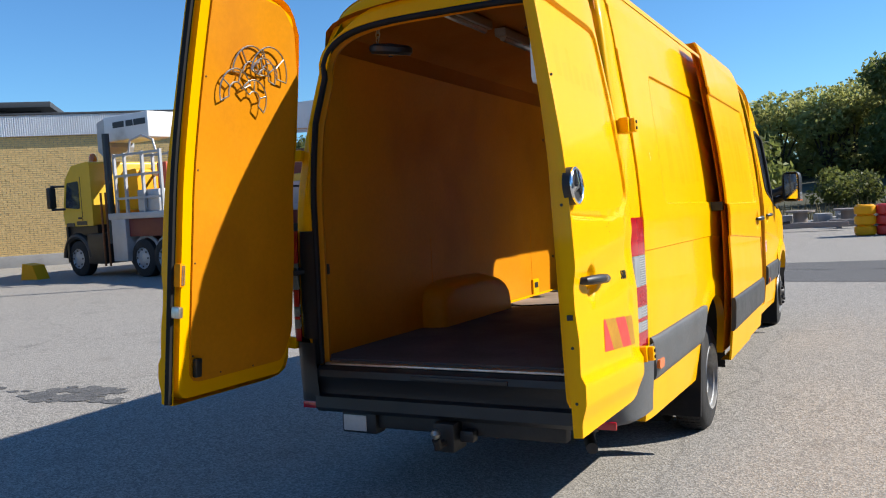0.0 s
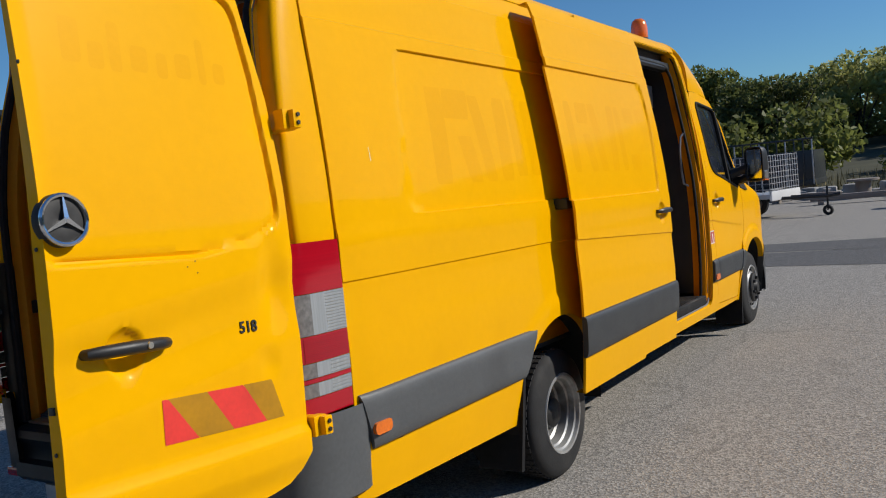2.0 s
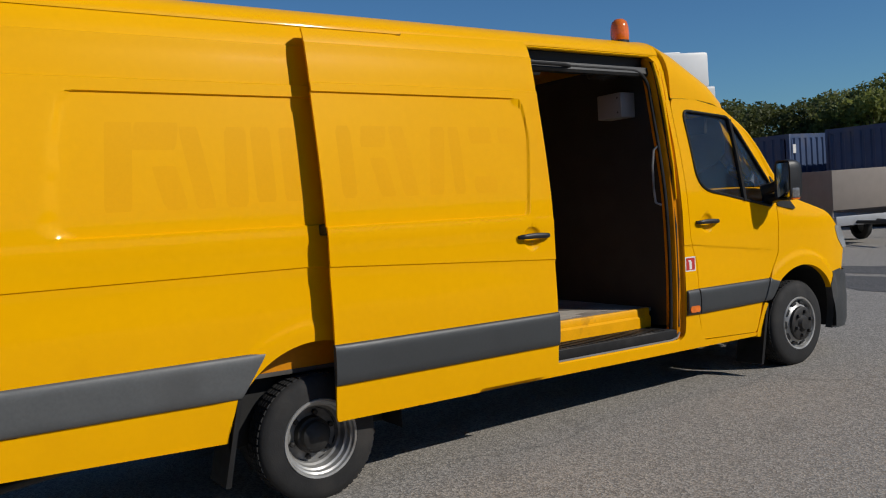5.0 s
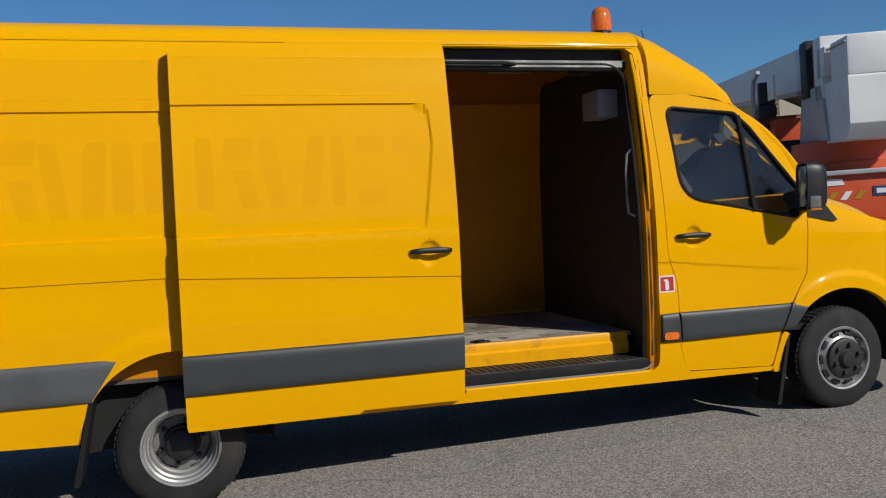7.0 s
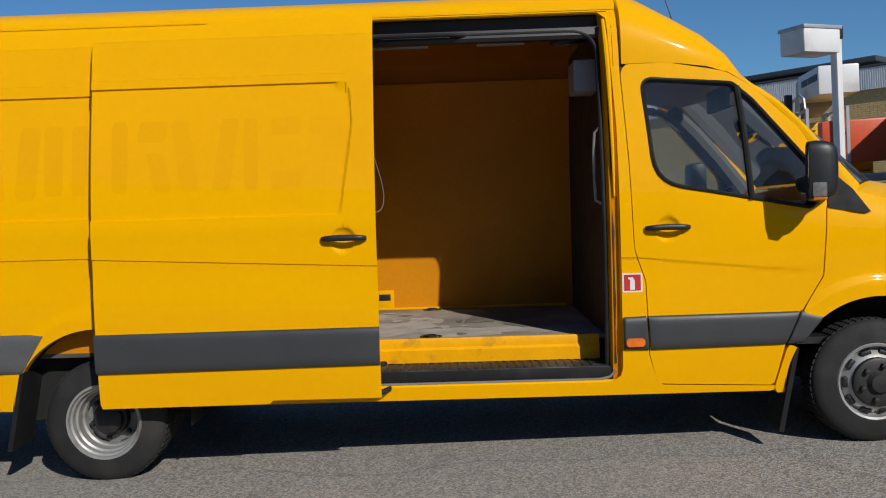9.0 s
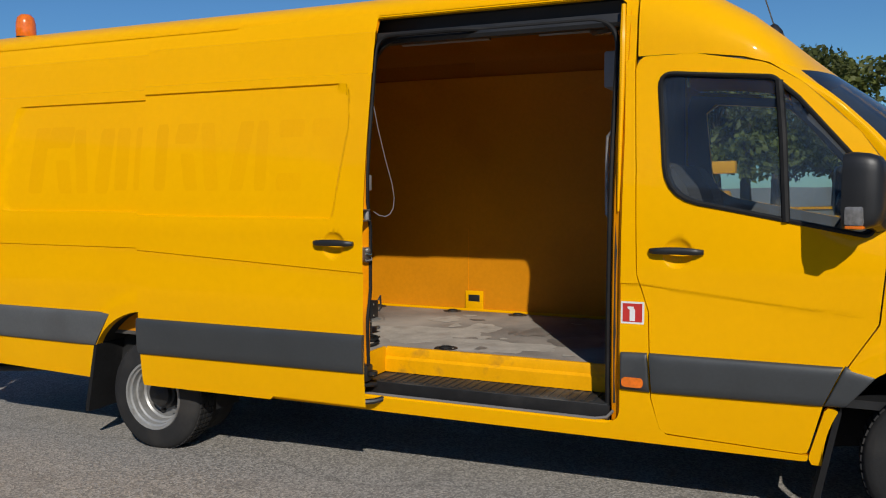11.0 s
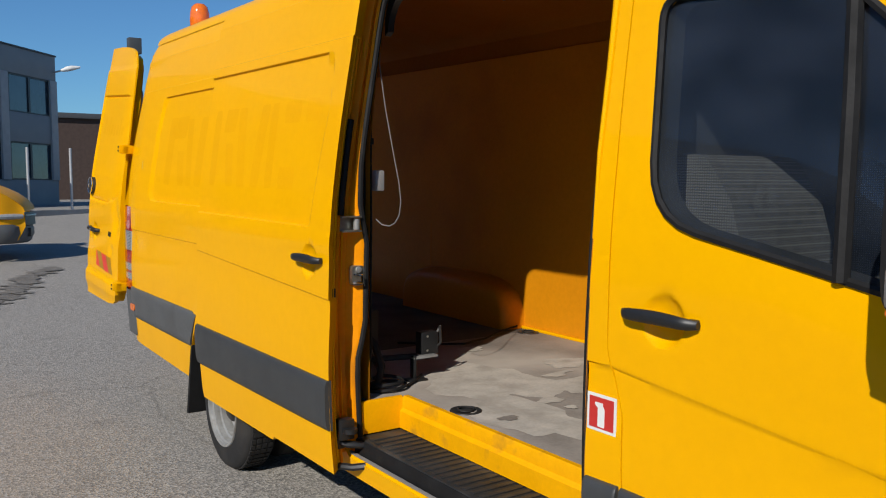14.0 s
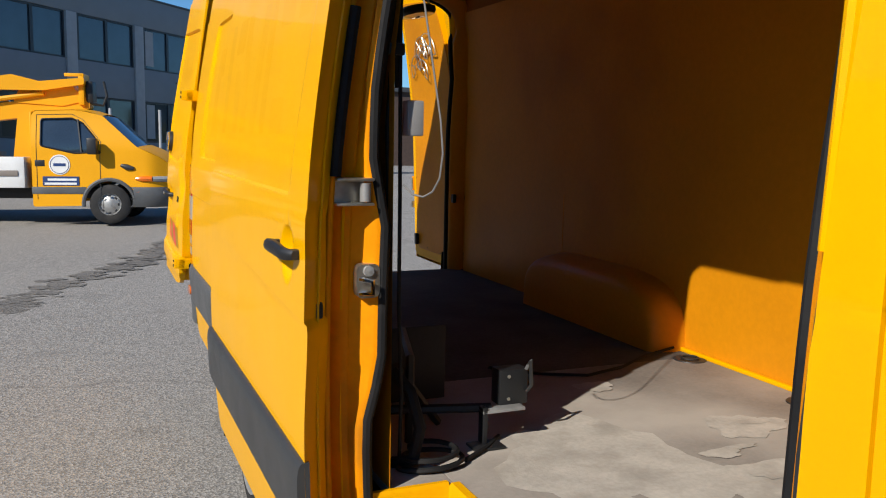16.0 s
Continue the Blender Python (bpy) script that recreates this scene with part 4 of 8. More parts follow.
def pull(y, z, out, parent, half=0.125):
    x = float(flank(np.array(y), np.array(z))) + out
    g = Geo()
    n = 12
    rings = []
    for k in range(n + 1):
        t = k / n
        w = 0.010 + 0.006 * math.sin(t * math.pi) ** 0.5
        yy = y - half + 2 * half * t
        bow = 0.033 * min(1, 6 * min(t, 1 - t) + 0.35)
        rings.append([(x + bow + w * math.cos(a) * 0.9, yy, z + w * 1.15 * math.sin(a) + 0.004 * math.sin(t * math.pi)) for a in np.linspace(0, 2 * math.pi, 11)[:-1]])
    g.sheet(rings, close=True)
    g.f += [tuple(range(10))[::-1], tuple(n * 10 + i for i in range(10))]
    g.box(x - 0.03, x + 0.02, y - half + 0.005, y - half + 0.03, z - 0.012, z + 0.012, 0.004).box(x - 0.03, x + 0.02, y + half - 0.035, y + half - 0.005, z - 0.012, z + 0.012, 0.004)
    return part("handle", g, BLACK, parent, "black bow handle")


pull(1.35, 1.315, SLIDE, sliding)
zi = np.linspace(0.43, 2.50, 24)
inner = Geo().sheet([[(float(base_x(np.array(z))) + SLIDE - 0.072, y, float(z)) for z in zi] for y in np.linspace(0.10, 1.452, 8)])
part("inner_frame", inner, JAMB_SHADED, sliding, "yellow inner door frame", thick=0.012)
# Black strip added to draw the dark slot between door and post.
part("edge_seal", Geo().tube([(float(base_x(np.array(z))) + SLIDE - 0.082, 1.458, float(z)) for z in np.linspace(1.50, 1.90, 8)], 0.014, 8), RUBBER, sliding, "black strip put in for the dark slot at the door edge")
part("edge_bead", Geo().tube([(float(base_x(np.array(z))) + SLIDE - 0.045, 1.482, float(z)) for z in np.linspace(0.45, 2.48, 16)], 0.004, 6), YELLOW, sliding, "pressed bead along the door edge")
part("track_arm", Geo().box(0.95, 1.06, -0.05, 0.02, 1.405, 1.465, 0.01), BLACK, sliding, "black sliding roller arm")
part("roller_bracket", Geo().box(0.98, 1.05, 1.46, 1.515, 0.55, 0.64, 0.012).spin([(0.0, 0.0), (0.0, 0.03), (0.02, 0.03), (0.02, 0.0)], "z", (1.01, 1.525, 0.585), 16), BLACK, sliding, "black roller bracket")
part("guide_arm", Geo().tube([(1.04, 1.46, 0.43), (1.00, 1.53, 0.435), (0.90, 1.60, 0.45)], 0.016, 8), BLACK, sliding, "black lower guide arm")
part("door_latch", Geo().box(1.055, 1.075, 1.46, 1.485, 1.16, 1.20, 0.006), BLACK, sliding, "dark door latch hole")

# ---- the van: front door ----
front_door = new("front_door")
front_door.parent = van
tagged(front_door, "closed yellow cab door with a large side window")
fd = cut(poly_sdf([((p[0] - 3.5) * 0.9975 + 3.5, (p[1] - 1.35) * 0.9988 + 1.35) for p in FRONT_DOOR]), poly_sdf(WINDOW))
g = skin(lambda y, z: flank(y, z, None, (3.155, 1.306), arch=False), fd, lines(2.9, 4.15, 0.02, tuple(np.arange(3.087, 3.225, 0.008))), lines(0.38, 2.27, 0.02, (1.146, 1.152, 1.158) + tuple(np.arange(1.234, 1.378, 0.008))), 0.02, lambda y, z: (crease(y) - 1.152) * smooth(2.96, 3.0, y) * (1 - smooth(0.0, 0.08, np.abs(z - 1.152))))
part("skin", rimmed(g, 0.05), YELLOW, front_door)
pull(3.15, 1.315, 0.0, front_door)
frame_path = [(float(flank(np.array(y), np.array(z))) + 0.002, y, z) for y, z in WINDOW]
part("window_seal", Geo().tube(frame_path, 0.011, 6, closed=True), RUBBER, front_door, "black rubber window seal")
pane = part("window_pane", skin(lambda y, z: flank(y, z) - 0.012, poly_sdf(WINDOW), lines(3.0, 4.05, 0.04), lines(1.38, 2.2, 0.04), 0.04), GLASS, front_door, "slightly tinted side glass")
pane.visible_shadow = False
reveal = [[(float(flank(np.array(y), np.array(z))) - d, 3.5 + (y - 3.5) * k, 1.8 + (z - 1.8) * k) for y, z in WINDOW + WINDOW[:1]] for d, k in ((0.004, 0.998), (0.03, 0.985), (0.07, 0.965))]
part("window_reveal", Geo().sheet(reveal), BLACK, front_door, "black inner window edge")
bar = [(float(flank(np.array(y), np.array(z))) + 0.002, y, z) for y, z in ((3.575, 2.10), (3.60, 1.85), (3.625, 1.46))]
part("window_divider", Geo().tube(bar, 0.019, 8), RUBBER, front_door, "black window divider")
strip([(3.046, 0.628), (3.795, 0.64), (3.875, 0.825), (3.032, 0.822)], front_door)
shell_rows = []
for y, sx, sz in ((3.845, 0.86, 0.90), (3.832, 0.93, 0.95), (3.834, 1.0, 1.0), (3.87, 1.03, 1.02), (3.92, 0.98, 0.98), (3.955, 0.84, 0.90), (3.975, 0.62, 0.74), (3.982, 0.30, 0.40), (3.983, 0.02, 0.02)):
    ring = []
    for k in range(28):
        t = 2 * math.pi * k / 28
        c, q = math.cos(t), math.sin(t)
        ring.append((1.142 + 0.09 * sx * math.copysign(abs(c) ** 0.42, c), y, 1.60 + 0.158 * sz * math.copysign(abs(q) ** 0.42, q)))
    shell_rows.append(ring)
mirror = part("mirror", Geo().sheet(shell_rows, close=True), BLACK, front_door, "black wing mirror on a short arm")
part("mirror_arm", Geo().tube([(0.93, 3.93, 1.53), (1.0, 3.945, 1.55), (1.10, 3.945, 1.58)], [0.05, 0.04, 0.05], 8).tube([(0.93, 4.0, 1.46), (1.02, 3.985, 1.47), (1.10, 3.96, 1.50)], [0.05, 0.04, 0.045], 8), BLACK, front_door)
part("glass", Geo().box(1.072, 1.212, 3.838, 3.842, 1.47, 1.735, 0.0015), CHROME, mirror, "mirror glass")
part("repeater", Geo().box(1.16, 1.238, 3.845, 3.92, 1.458, 1.54, 0.015), LENS_GREY, mirror, "clear indicator repeater")
part("indicator", Geo().box(1.165, 1.235, 3.85, 3.92, 1.446, 1.459, 0.005), AMBER, mirror, "amber indicator lens")
mirror.matrix_basis = Matrix.Translation((1.11, 3.945, 0)) @ Matrix.Rotation(radians(-15), 4, "Z") @ Matrix.Translation((-1.08, -3.90, 0))
part("mirror", mirrored(Geo().box(1.06, 1.27, 3.83, 3.975, 1.42, 1.76, 0.05).tube([(0.90, 3.90, 1.5), (1.09, 3.90, 1.55)], 0.05, 8)), BLACK, van, "black wing mirror")
pane = part("left_window_pane", mirrored(skin(lambda y, z: flank(y, z) - 0.012, poly_sdf(WINDOW), lines(3.0, 4.05, 0.06), lines(1.38, 2.2, 0.06), 0.06)), GLASS, van, "slightly tinted side glass")
pane.visible_shadow = False

# ---- the van: trim on the fixed side ----
strip([(-1.79, 0.592), (-0.549, 0.588), (-0.40, 0.815), (-1.855, 0.812)], van, mat=GREY_PALE)
strip([(2.895, 0.632), (3.034, 0.628), (3.02, 0.822), (2.895, 0.818)], van)
strip([(3.802, 0.642), (3.886, 0.645), (4.012, 0.80), (3.885, 0.83)], van, 0.004)
for y, z in ((-1.754, 0.672), (2.956, 0.676)):
    x = float(flank(np.array(y), np.array(z)))
    part("side_marker", Geo().prism(fillet([(y - 0.052, z - 0.024), (y + 0.052, z - 0.024), (y + 0.052, z + 0.024), (y - 0.052, z + 0.024)], 0.023, 8), x, x + 0.033, "x"), AMBER, van, "amber side marker lamp")
x = float(flank(np.array(2.94), np.array(1.01)))
sticker = part("extinguisher_sticker", Geo().box(0, 0.002, -0.056, 0.056, -0.054, 0.054), WHITE, van, "white and red fire extinguisher sticker")
sticker.matrix_basis = pose(x + 0.001, 2.948, 1.012)
part("field", Geo().box(0.002, 0.003, -0.047, 0.047, -0.045, 0.045), STICKER_RED, sticker, "red field")
part("pictogram", Geo().prism(fillet([(-0.013, -0.040), (0.013, -0.040), (0.013, 0.014), (0.006, 0.022), (0.006, 0.030), (-0.024, 0.030), (-0.024, 0.022), (-0.013, 0.014)], 0.003), 0.003, 0.004, "x"), WHITE, sticker, "white extinguisher sign")
def bulge(z):
    return 0.040 * float(smooth(0.85, 1.05, np.array(z)) * smooth(1.52, 1.40, np.array(z)))


corner = [(1.39, 2.47), (1.39, 2.27)] + [(1.565 - 0.15 * math.cos(t), 2.285 + 0.15 * math.sin(t)) for t in np.linspace(0, math.pi / 2, 8)] + [(1.565, 2.47)]
part("doorway_corner", Geo().prism(corner, 0.735, 0.765, "x"), BLACK, van, "black rounded corner of the doorway")
part("sill_trim", Geo().tube([(0.949, y, 0.462) for y in (1.42, 1.8, 2.3, 2.76)] + [(0.948, 2.82, 0.475), (0.946, 2.85, 0.51)], 0.008, 6), CABLE, van, "grey sill edge seal")
seal_out = fillet([(1.452, 0.475), (2.812, 0.475), (2.812, 2.465, 0.16), (1.452, 2.465, 0.1)], 0.08, 8)
seal = [(float(base_x(np.array(z))) - (0.056 - 0.018 * float(smooth(1.5, 1.75, np.array(z))) + bulge(z) if y < 2 else 0.08), y, z) for y, z in dense(seal_out)]
part("doorway_seal", Geo().tube(seal, 0.013, 8, closed=True), RUBBER, van, "black rubber doorway seal")


# Jambs of the doorway: rear post, front post, head with the runner, sill with the step.
def jamb(rows, nm, mat, lab=""):
    return part(nm, Geo().sheet(rows), mat, van, lab)


zj = list(np.linspace(0.46, 2.57, 22))
jamb([[(float(base_x(np.array(z))) + dx - (bulge(z) - 0.018 * float(smooth(1.5, 1.75, np.array(z))) if dx < -0.03 else 0.0), y, z) for z in zj] for dx, y in ((0.03, 1.375), (-0.004, 1.405), (-0.016, 1.412), (-0.022, 1.410), (-0.032, 1.446), (-0.040, 1.450), (-0.054, 1.452), (-0.064, 1.446))], "rear_jamb", JAMB_SHADED, "yellow door post with latch plates")
jamb([[(float(base_x(np.array(z))) + dx, y, z) for z in zj] for dx, y in ((-0.002, 2.890), (-0.012, 2.878), (-0.030, 2.872), (-0.045, 2.84), (-0.080, 2.826), (-0.10, 2.83), (-0.15, 2.845))], "front_jamb", JAMB_SHADED, "yellow door post")
jamb([[(x, y, z) for y in np.linspace(1.40, 2.87, 8)] for x, z in ((0.785, 2.57), (0.70, 2.562), (0.69, 2.50), (0.755, 2.49), (0.765, 2.445), (0.755, 2.425), (0.69, 2.425))], "door_runner", BLACK, "black upper door runner")
jamb([[(x, y, z) for y in np.linspace(1.40, 2.87, 8)] for x, z in ((0.966, 0.44), (0.960, 0.455), (0.948, 0.460), (0.942, 0.445), (0.90, 0.447))], "door_sill", YELLOW, "yellow door sill")
part("corner_lip", Geo().tube([(0.80, 2.845, 2.52), (0.838, 2.852, 2.38), (0.868, 2.858, 2.22), (0.90, 2.862, 2.0), (0.935, 2.864, 1.75), (0.952, 2.864, 1.5)], [0.012, 0.016, 0.016, 0.012, 0.01, 0.006], 8), YELLOW, van)
zj = list(np.linspace(0.46, 2.50, 22))
jamb([[(float(base_x(np.array(z))) + dx - bulge(z), y, z) for z in zj] for dx, y in ((-0.060, 1.424), (-0.072, 1.415), (-0.080, 1.39), (-0.085, 1.30))], "inner_jamb", BLACK, "black inner side of the door post")
part("striker", Geo().prism(fillet([(0.905, 1.20), (0.965, 1.20), (0.965, 1.285), (0.905, 1.285)], 0.02), 1.43, 1.460, "y"), ZINC, van, "worn bright striker plate")
part("striker_pin", Geo().spin([(1.460, 0.014), (1.467, 0.013), (1.469, 0.0)], "y", (0.935, 0, 1.268), 14), STEEL, van, "round bright pin")
part("striker_loop", Geo().tube([(0.955, 1.457, 1.248), (0.930, 1.482, 1.244), (0.930, 1.482, 1.216), (0.955, 1.457, 1.212)], 0.007, 6), CHROME, van, "bright striker loop")
bracket = part("jamb_bracket", Geo().box(0.925, 1.02, 1.40, 1.437, 1.432, 1.495, 0.004).box(0.925, 1.02, 1.43, 1.475, 1.489, 1.497, 0.003).box(0.925, 1.02, 1.43, 1.475, 1.430, 1.437, 0.003), ZINC, van, "worn metal roller bracket")
part("roller", Geo().spin([(1.440, 0.0), (1.440, 0.014), (1.485, 0.014), (1.485, 0.0)], "z", (0.945, 1.462, 0), 14), STEEL, bracket, "small bright roller")

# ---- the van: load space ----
# The rear floor is coloured for shade up to where sunlight falls.
part("load_floor", Geo().box(-0.865, 0.865, -2.04, 0.55, 0.655, 0.68, 0.004), FLOOR_SHADED, van, "plywood load floor, rear part coloured dark for shade")
part("load_floor", Geo().box(-0.865, 0.685, 0.552, 2.84, 0.655, 0.68, 0.004).box(0.685, 0.865, 0.552, 1.44, 0.655, 0.68, 0.004), FLOOR, van, "worn grey-brown plywood load floor")
riser = Geo()
riser.sheet([[(x, y, z) for y in np.linspace(1.45, 2.80, 10)] for x, z in ((0.672, 0.684), (0.695, 0.684), (0.702, 0.672), (0.702, 0.63), (0.716, 0.615), (0.716, 0.54))])
riser.sheet([[(x, y, z) for x in np.linspace(0.70, 0.93, 5)] for y, z in ((1.43, 0.684), (1.444, 0.684), (1.451, 0.672), (1.451, 0.54))])
part("step_riser", riser, CHIPPED, van, "chipped yellow step riser")
step = Geo().box(0.70, 0.935, 1.448, 2.82, 0.515, 0.535, 0.006)
part("step_tread", step, MAT, van, "black ribbed step tread")
for k in range(26):
    y = 1.52 + 0.048 * k
    part("rib", Geo().box(0.72, 0.915, y, y + 0.022, 0.535, 0.540, 0.002), MAT, van)
part("step_edge", Geo().box(0.915, 0.94, 1.43, 2.83, 0.45, 0.531, 0.008), RUBBER, van, "black rubber step edge")
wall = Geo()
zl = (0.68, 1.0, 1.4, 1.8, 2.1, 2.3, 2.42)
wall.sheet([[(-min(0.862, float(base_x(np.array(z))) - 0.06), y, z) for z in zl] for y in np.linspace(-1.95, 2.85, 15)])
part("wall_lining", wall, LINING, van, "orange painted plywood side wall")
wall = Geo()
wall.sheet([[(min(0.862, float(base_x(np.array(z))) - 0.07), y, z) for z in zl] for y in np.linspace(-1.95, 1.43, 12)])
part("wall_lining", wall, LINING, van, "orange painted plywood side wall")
for y in (-0.62, 1.33):
    part("lining_joint", Geo().box(-0.8625, -0.860, y - 0.0015, y + 0.0015, 0.70, 1.3), JAMB_SHADED, van)
part("skirting_strip", Geo().box(-0.858, -0.838, 0.44, 2.80, 0.68, 0.698, 0.004), YELLOW, van)
head = Geo()
for y0, y1, reach in ((-1.93, 1.42, math.pi / 2), (1.42, 2.85, 1.17)):
    head.sheet([[(0.79 * math.sin(t), y, 2.42 + 0.22 * math.cos(t) ** 0.45) for t in np.linspace(-math.pi / 2, reach, 17)] for y in np.linspace(y0, y1, 4)])
part("ceiling_lining", head, CEILING, van, "ceiling lining in the walls' orange, darkened for shade")
wall_line = [(float(base_x(np.array(z))) - 0.035, z) for z in (0.55, 0.9, 1.3, 1.7, 2.0, 2.2, 2.4, 2.5, 2.56)]
wall_line = wall_line + [(-x, z) for x, z in wall_line[::-1]]
part("bulkhead", Geo().prism(wall_line, 2.85, 2.88, "y"), BULKHEAD, van, "dark bulkhead behind the cab")


def wheel_box(s):
    """A domed box over the wheel, against the side wall; s is the side."""
    rows = []
    for x, sy, sz in ((0.87, 1.0, 1.0), (0.80, 1.0, 0.96), (0.745, 0.985, 0.91), (0.715, 0.96, 0.85), (0.702, 0.94, 0.79), (0.698, 0.93, 0.70), (0.695, 0.925, 0.4), (0.693, 0.92, 0.0)):
        row = []
        for k in range(25):
            t = math.pi * k / 24
            c, q = math.cos(t), math.sin(t)
            row.append((s * x, -0.165 - 0.625 * sy * math.copysign(abs(c) ** (0.4 if c > 0 else 0.52), c), 0.68 + 0.315 * sz * q**(0.4 if c > 0 else 0.68)))
        rows.append(row)
    return Geo().sheet(rows)


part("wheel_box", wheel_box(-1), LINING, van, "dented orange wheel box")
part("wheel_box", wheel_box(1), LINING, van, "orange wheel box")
for x, y in ((0.60, 1.79), (-0.785, 1.75), (-0.785, 0.59), (-0.785, 1.23)):
    eye = part("lashing_ring", Geo().spin([(0.681, 0.0), (0.681, 0.045), (0.686, 0.058), (0.684, 0.068), (0.680, 0.070)], "z", (x, y, 0), 20), HUB, van, "sunken dark lashing ring")
    part("eye", Geo().tube([(x + 0.035 * math.cos(t), y + 0.035 * math.sin(t), 0.688) for t in np.linspace(0, 2 * math.pi, 15)[:-1]], 0.005, 5, closed=True), HUB, eye, "dark metal eye")
plate = part("wall_socket_frame", Geo().box(-0.862, -0.842, 1.310, 1.455, 0.69, 0.835, 0.008), YELLOW, van, "yellow lashing point frame")
part("slot", Geo().box(-0.845, -0.839, 1.337, 1.428, 0.755, 0.805, 0.004), BLACK, plate, "dark slot")
for x0, y0, y1 in ((-0.12, -1.88, -1.15), (-0.12, -0.95, -0.20), (-0.05, 1.15, 1.85), (0.45, 1.48, 1.87), (-0.05, 2.10, 2.50), (0.45, 2.12, 2.55)):
    tube_lamp = part("tube_lamp", Geo().box(x0 - 0.04, x0 + 0.04, y0, y1, 2.575, 2.63, 0.01), WHITE_PLASTIC, van, "white ceiling tube lamp")
    part("diffuser", Geo().tube([(x0, y0 + 0.04, 2.57), (x0, y1 - 0.04, 2.57)], 0.022, 8), CLEAR, tube_lamp)
part("grab_handle", Geo().tube([(0.86, 2.81, 1.46), (0.83, 2.78, 1.48), (0.82, 2.775, 1.60), (0.82, 2.775, 1.76), (0.83, 2.78, 1.87), (0.85, 2.81, 1.90)], 0.009, 8), STEEL, van, "thin bright grab handle")
box = part("switch_box", Geo().box(0.345, 0.60, 2.70, 2.85, 2.14, 2.33, 0.012), WHITE_PLASTIC, van, "grey-white electrical box")
for z in (2.18, 2.29):
    part("screw", Geo().spin([(2.698, 0.0), (2.698, 0.006), (2.701, 0.008)], "y", (0.56, 0, z), 8), BLACK, box)

part("lower_door_arm", Geo().tube([(1.035, 1.44, 0.53), (1.0, 1.49, 0.525), (0.93, 1.51, 0.515)], 0.016, 8).box(1.0, 1.05, 1.40, 1.47, 0.50, 0.60, 0.012), BLACK, van, "black lower roller arm")


def floor_patch(cx, cy, rx, ry, mat, seed, label, k=44):
    """A thin ragged patch on the load floor."""
    rnd = random.Random(seed)
    jag = [1 + 0.16 * math.sin(3 * t + seed) + 0.10 * math.sin(7 * t + 2 * seed) + rnd.uniform(-0.07, 0.07) for t in np.linspace(0, 2 * math.pi, k + 1)[:-1]]
    pts = [(cx + rx * q * math.cos(2 * math.pi * i / k), cy + ry * q * math.sin(2 * math.pi * i / k)) for i, q in enumerate(jag)]
    part("worn_patch", Geo().add([(min(x, 0.66), min(y, 2.79), 0.6806 + 0.0003 * seed) for x, y in pts], [tuple(range(k))]), mat, van, label)


floor_patch(0.20, 1.45, 0.30, 0.36, PLASTER, 1, "pale worn patch of floor")
floor_patch(0.42, 2.02, 0.19, 0.34, PLASTER, 2, "pale worn patch of floor")
floor_patch(-0.10, 1.72, 0.22, 0.12, PLASTER, 3, "pale worn patch of floor")
floor_patch(-0.12, 2.10, 0.16, 0.10, FLOOR_DARK, 4, "dark stained patch of floor")
floor_patch(-0.40, 1.35, 0.14, 0.10, PLASTER, 5, "pale worn patch of floor")
floor_patch(0.10, 2.45, 0.22, 0.16, FLOOR_DARK, 6, "dark stained patch of floor")
spill = random.Random(12)
for k in range(16):
    floor_patch(spill.uniform(-0.62, 0.55), spill.uniform(0.75, 2.6), spill.uniform(0.02, 0.10), spill.uniform(0.015, 0.06), (FLOOR_DARK, PLASTER, PLASTER)[k % 3], 7 + k * 0.2, ("dark scuff on the floor", "pale fleck of dried dirt", "pale fleck of dried dirt")[k % 3], 24)
part("rust_mark", skin(lambda y, z: flank(y, z, arch=False) + 0.001, poly_sdf(fillet([(-1.70, 0.592), (-1.63, 0.604), (-1.55, 0.60), (-1.60, 0.586)], 0.004)), lines(-1.72, -1.54, 0.01), lines(0.58, 0.61, 0.006), 0.01), RUST, van, "rust scrape under the trim")

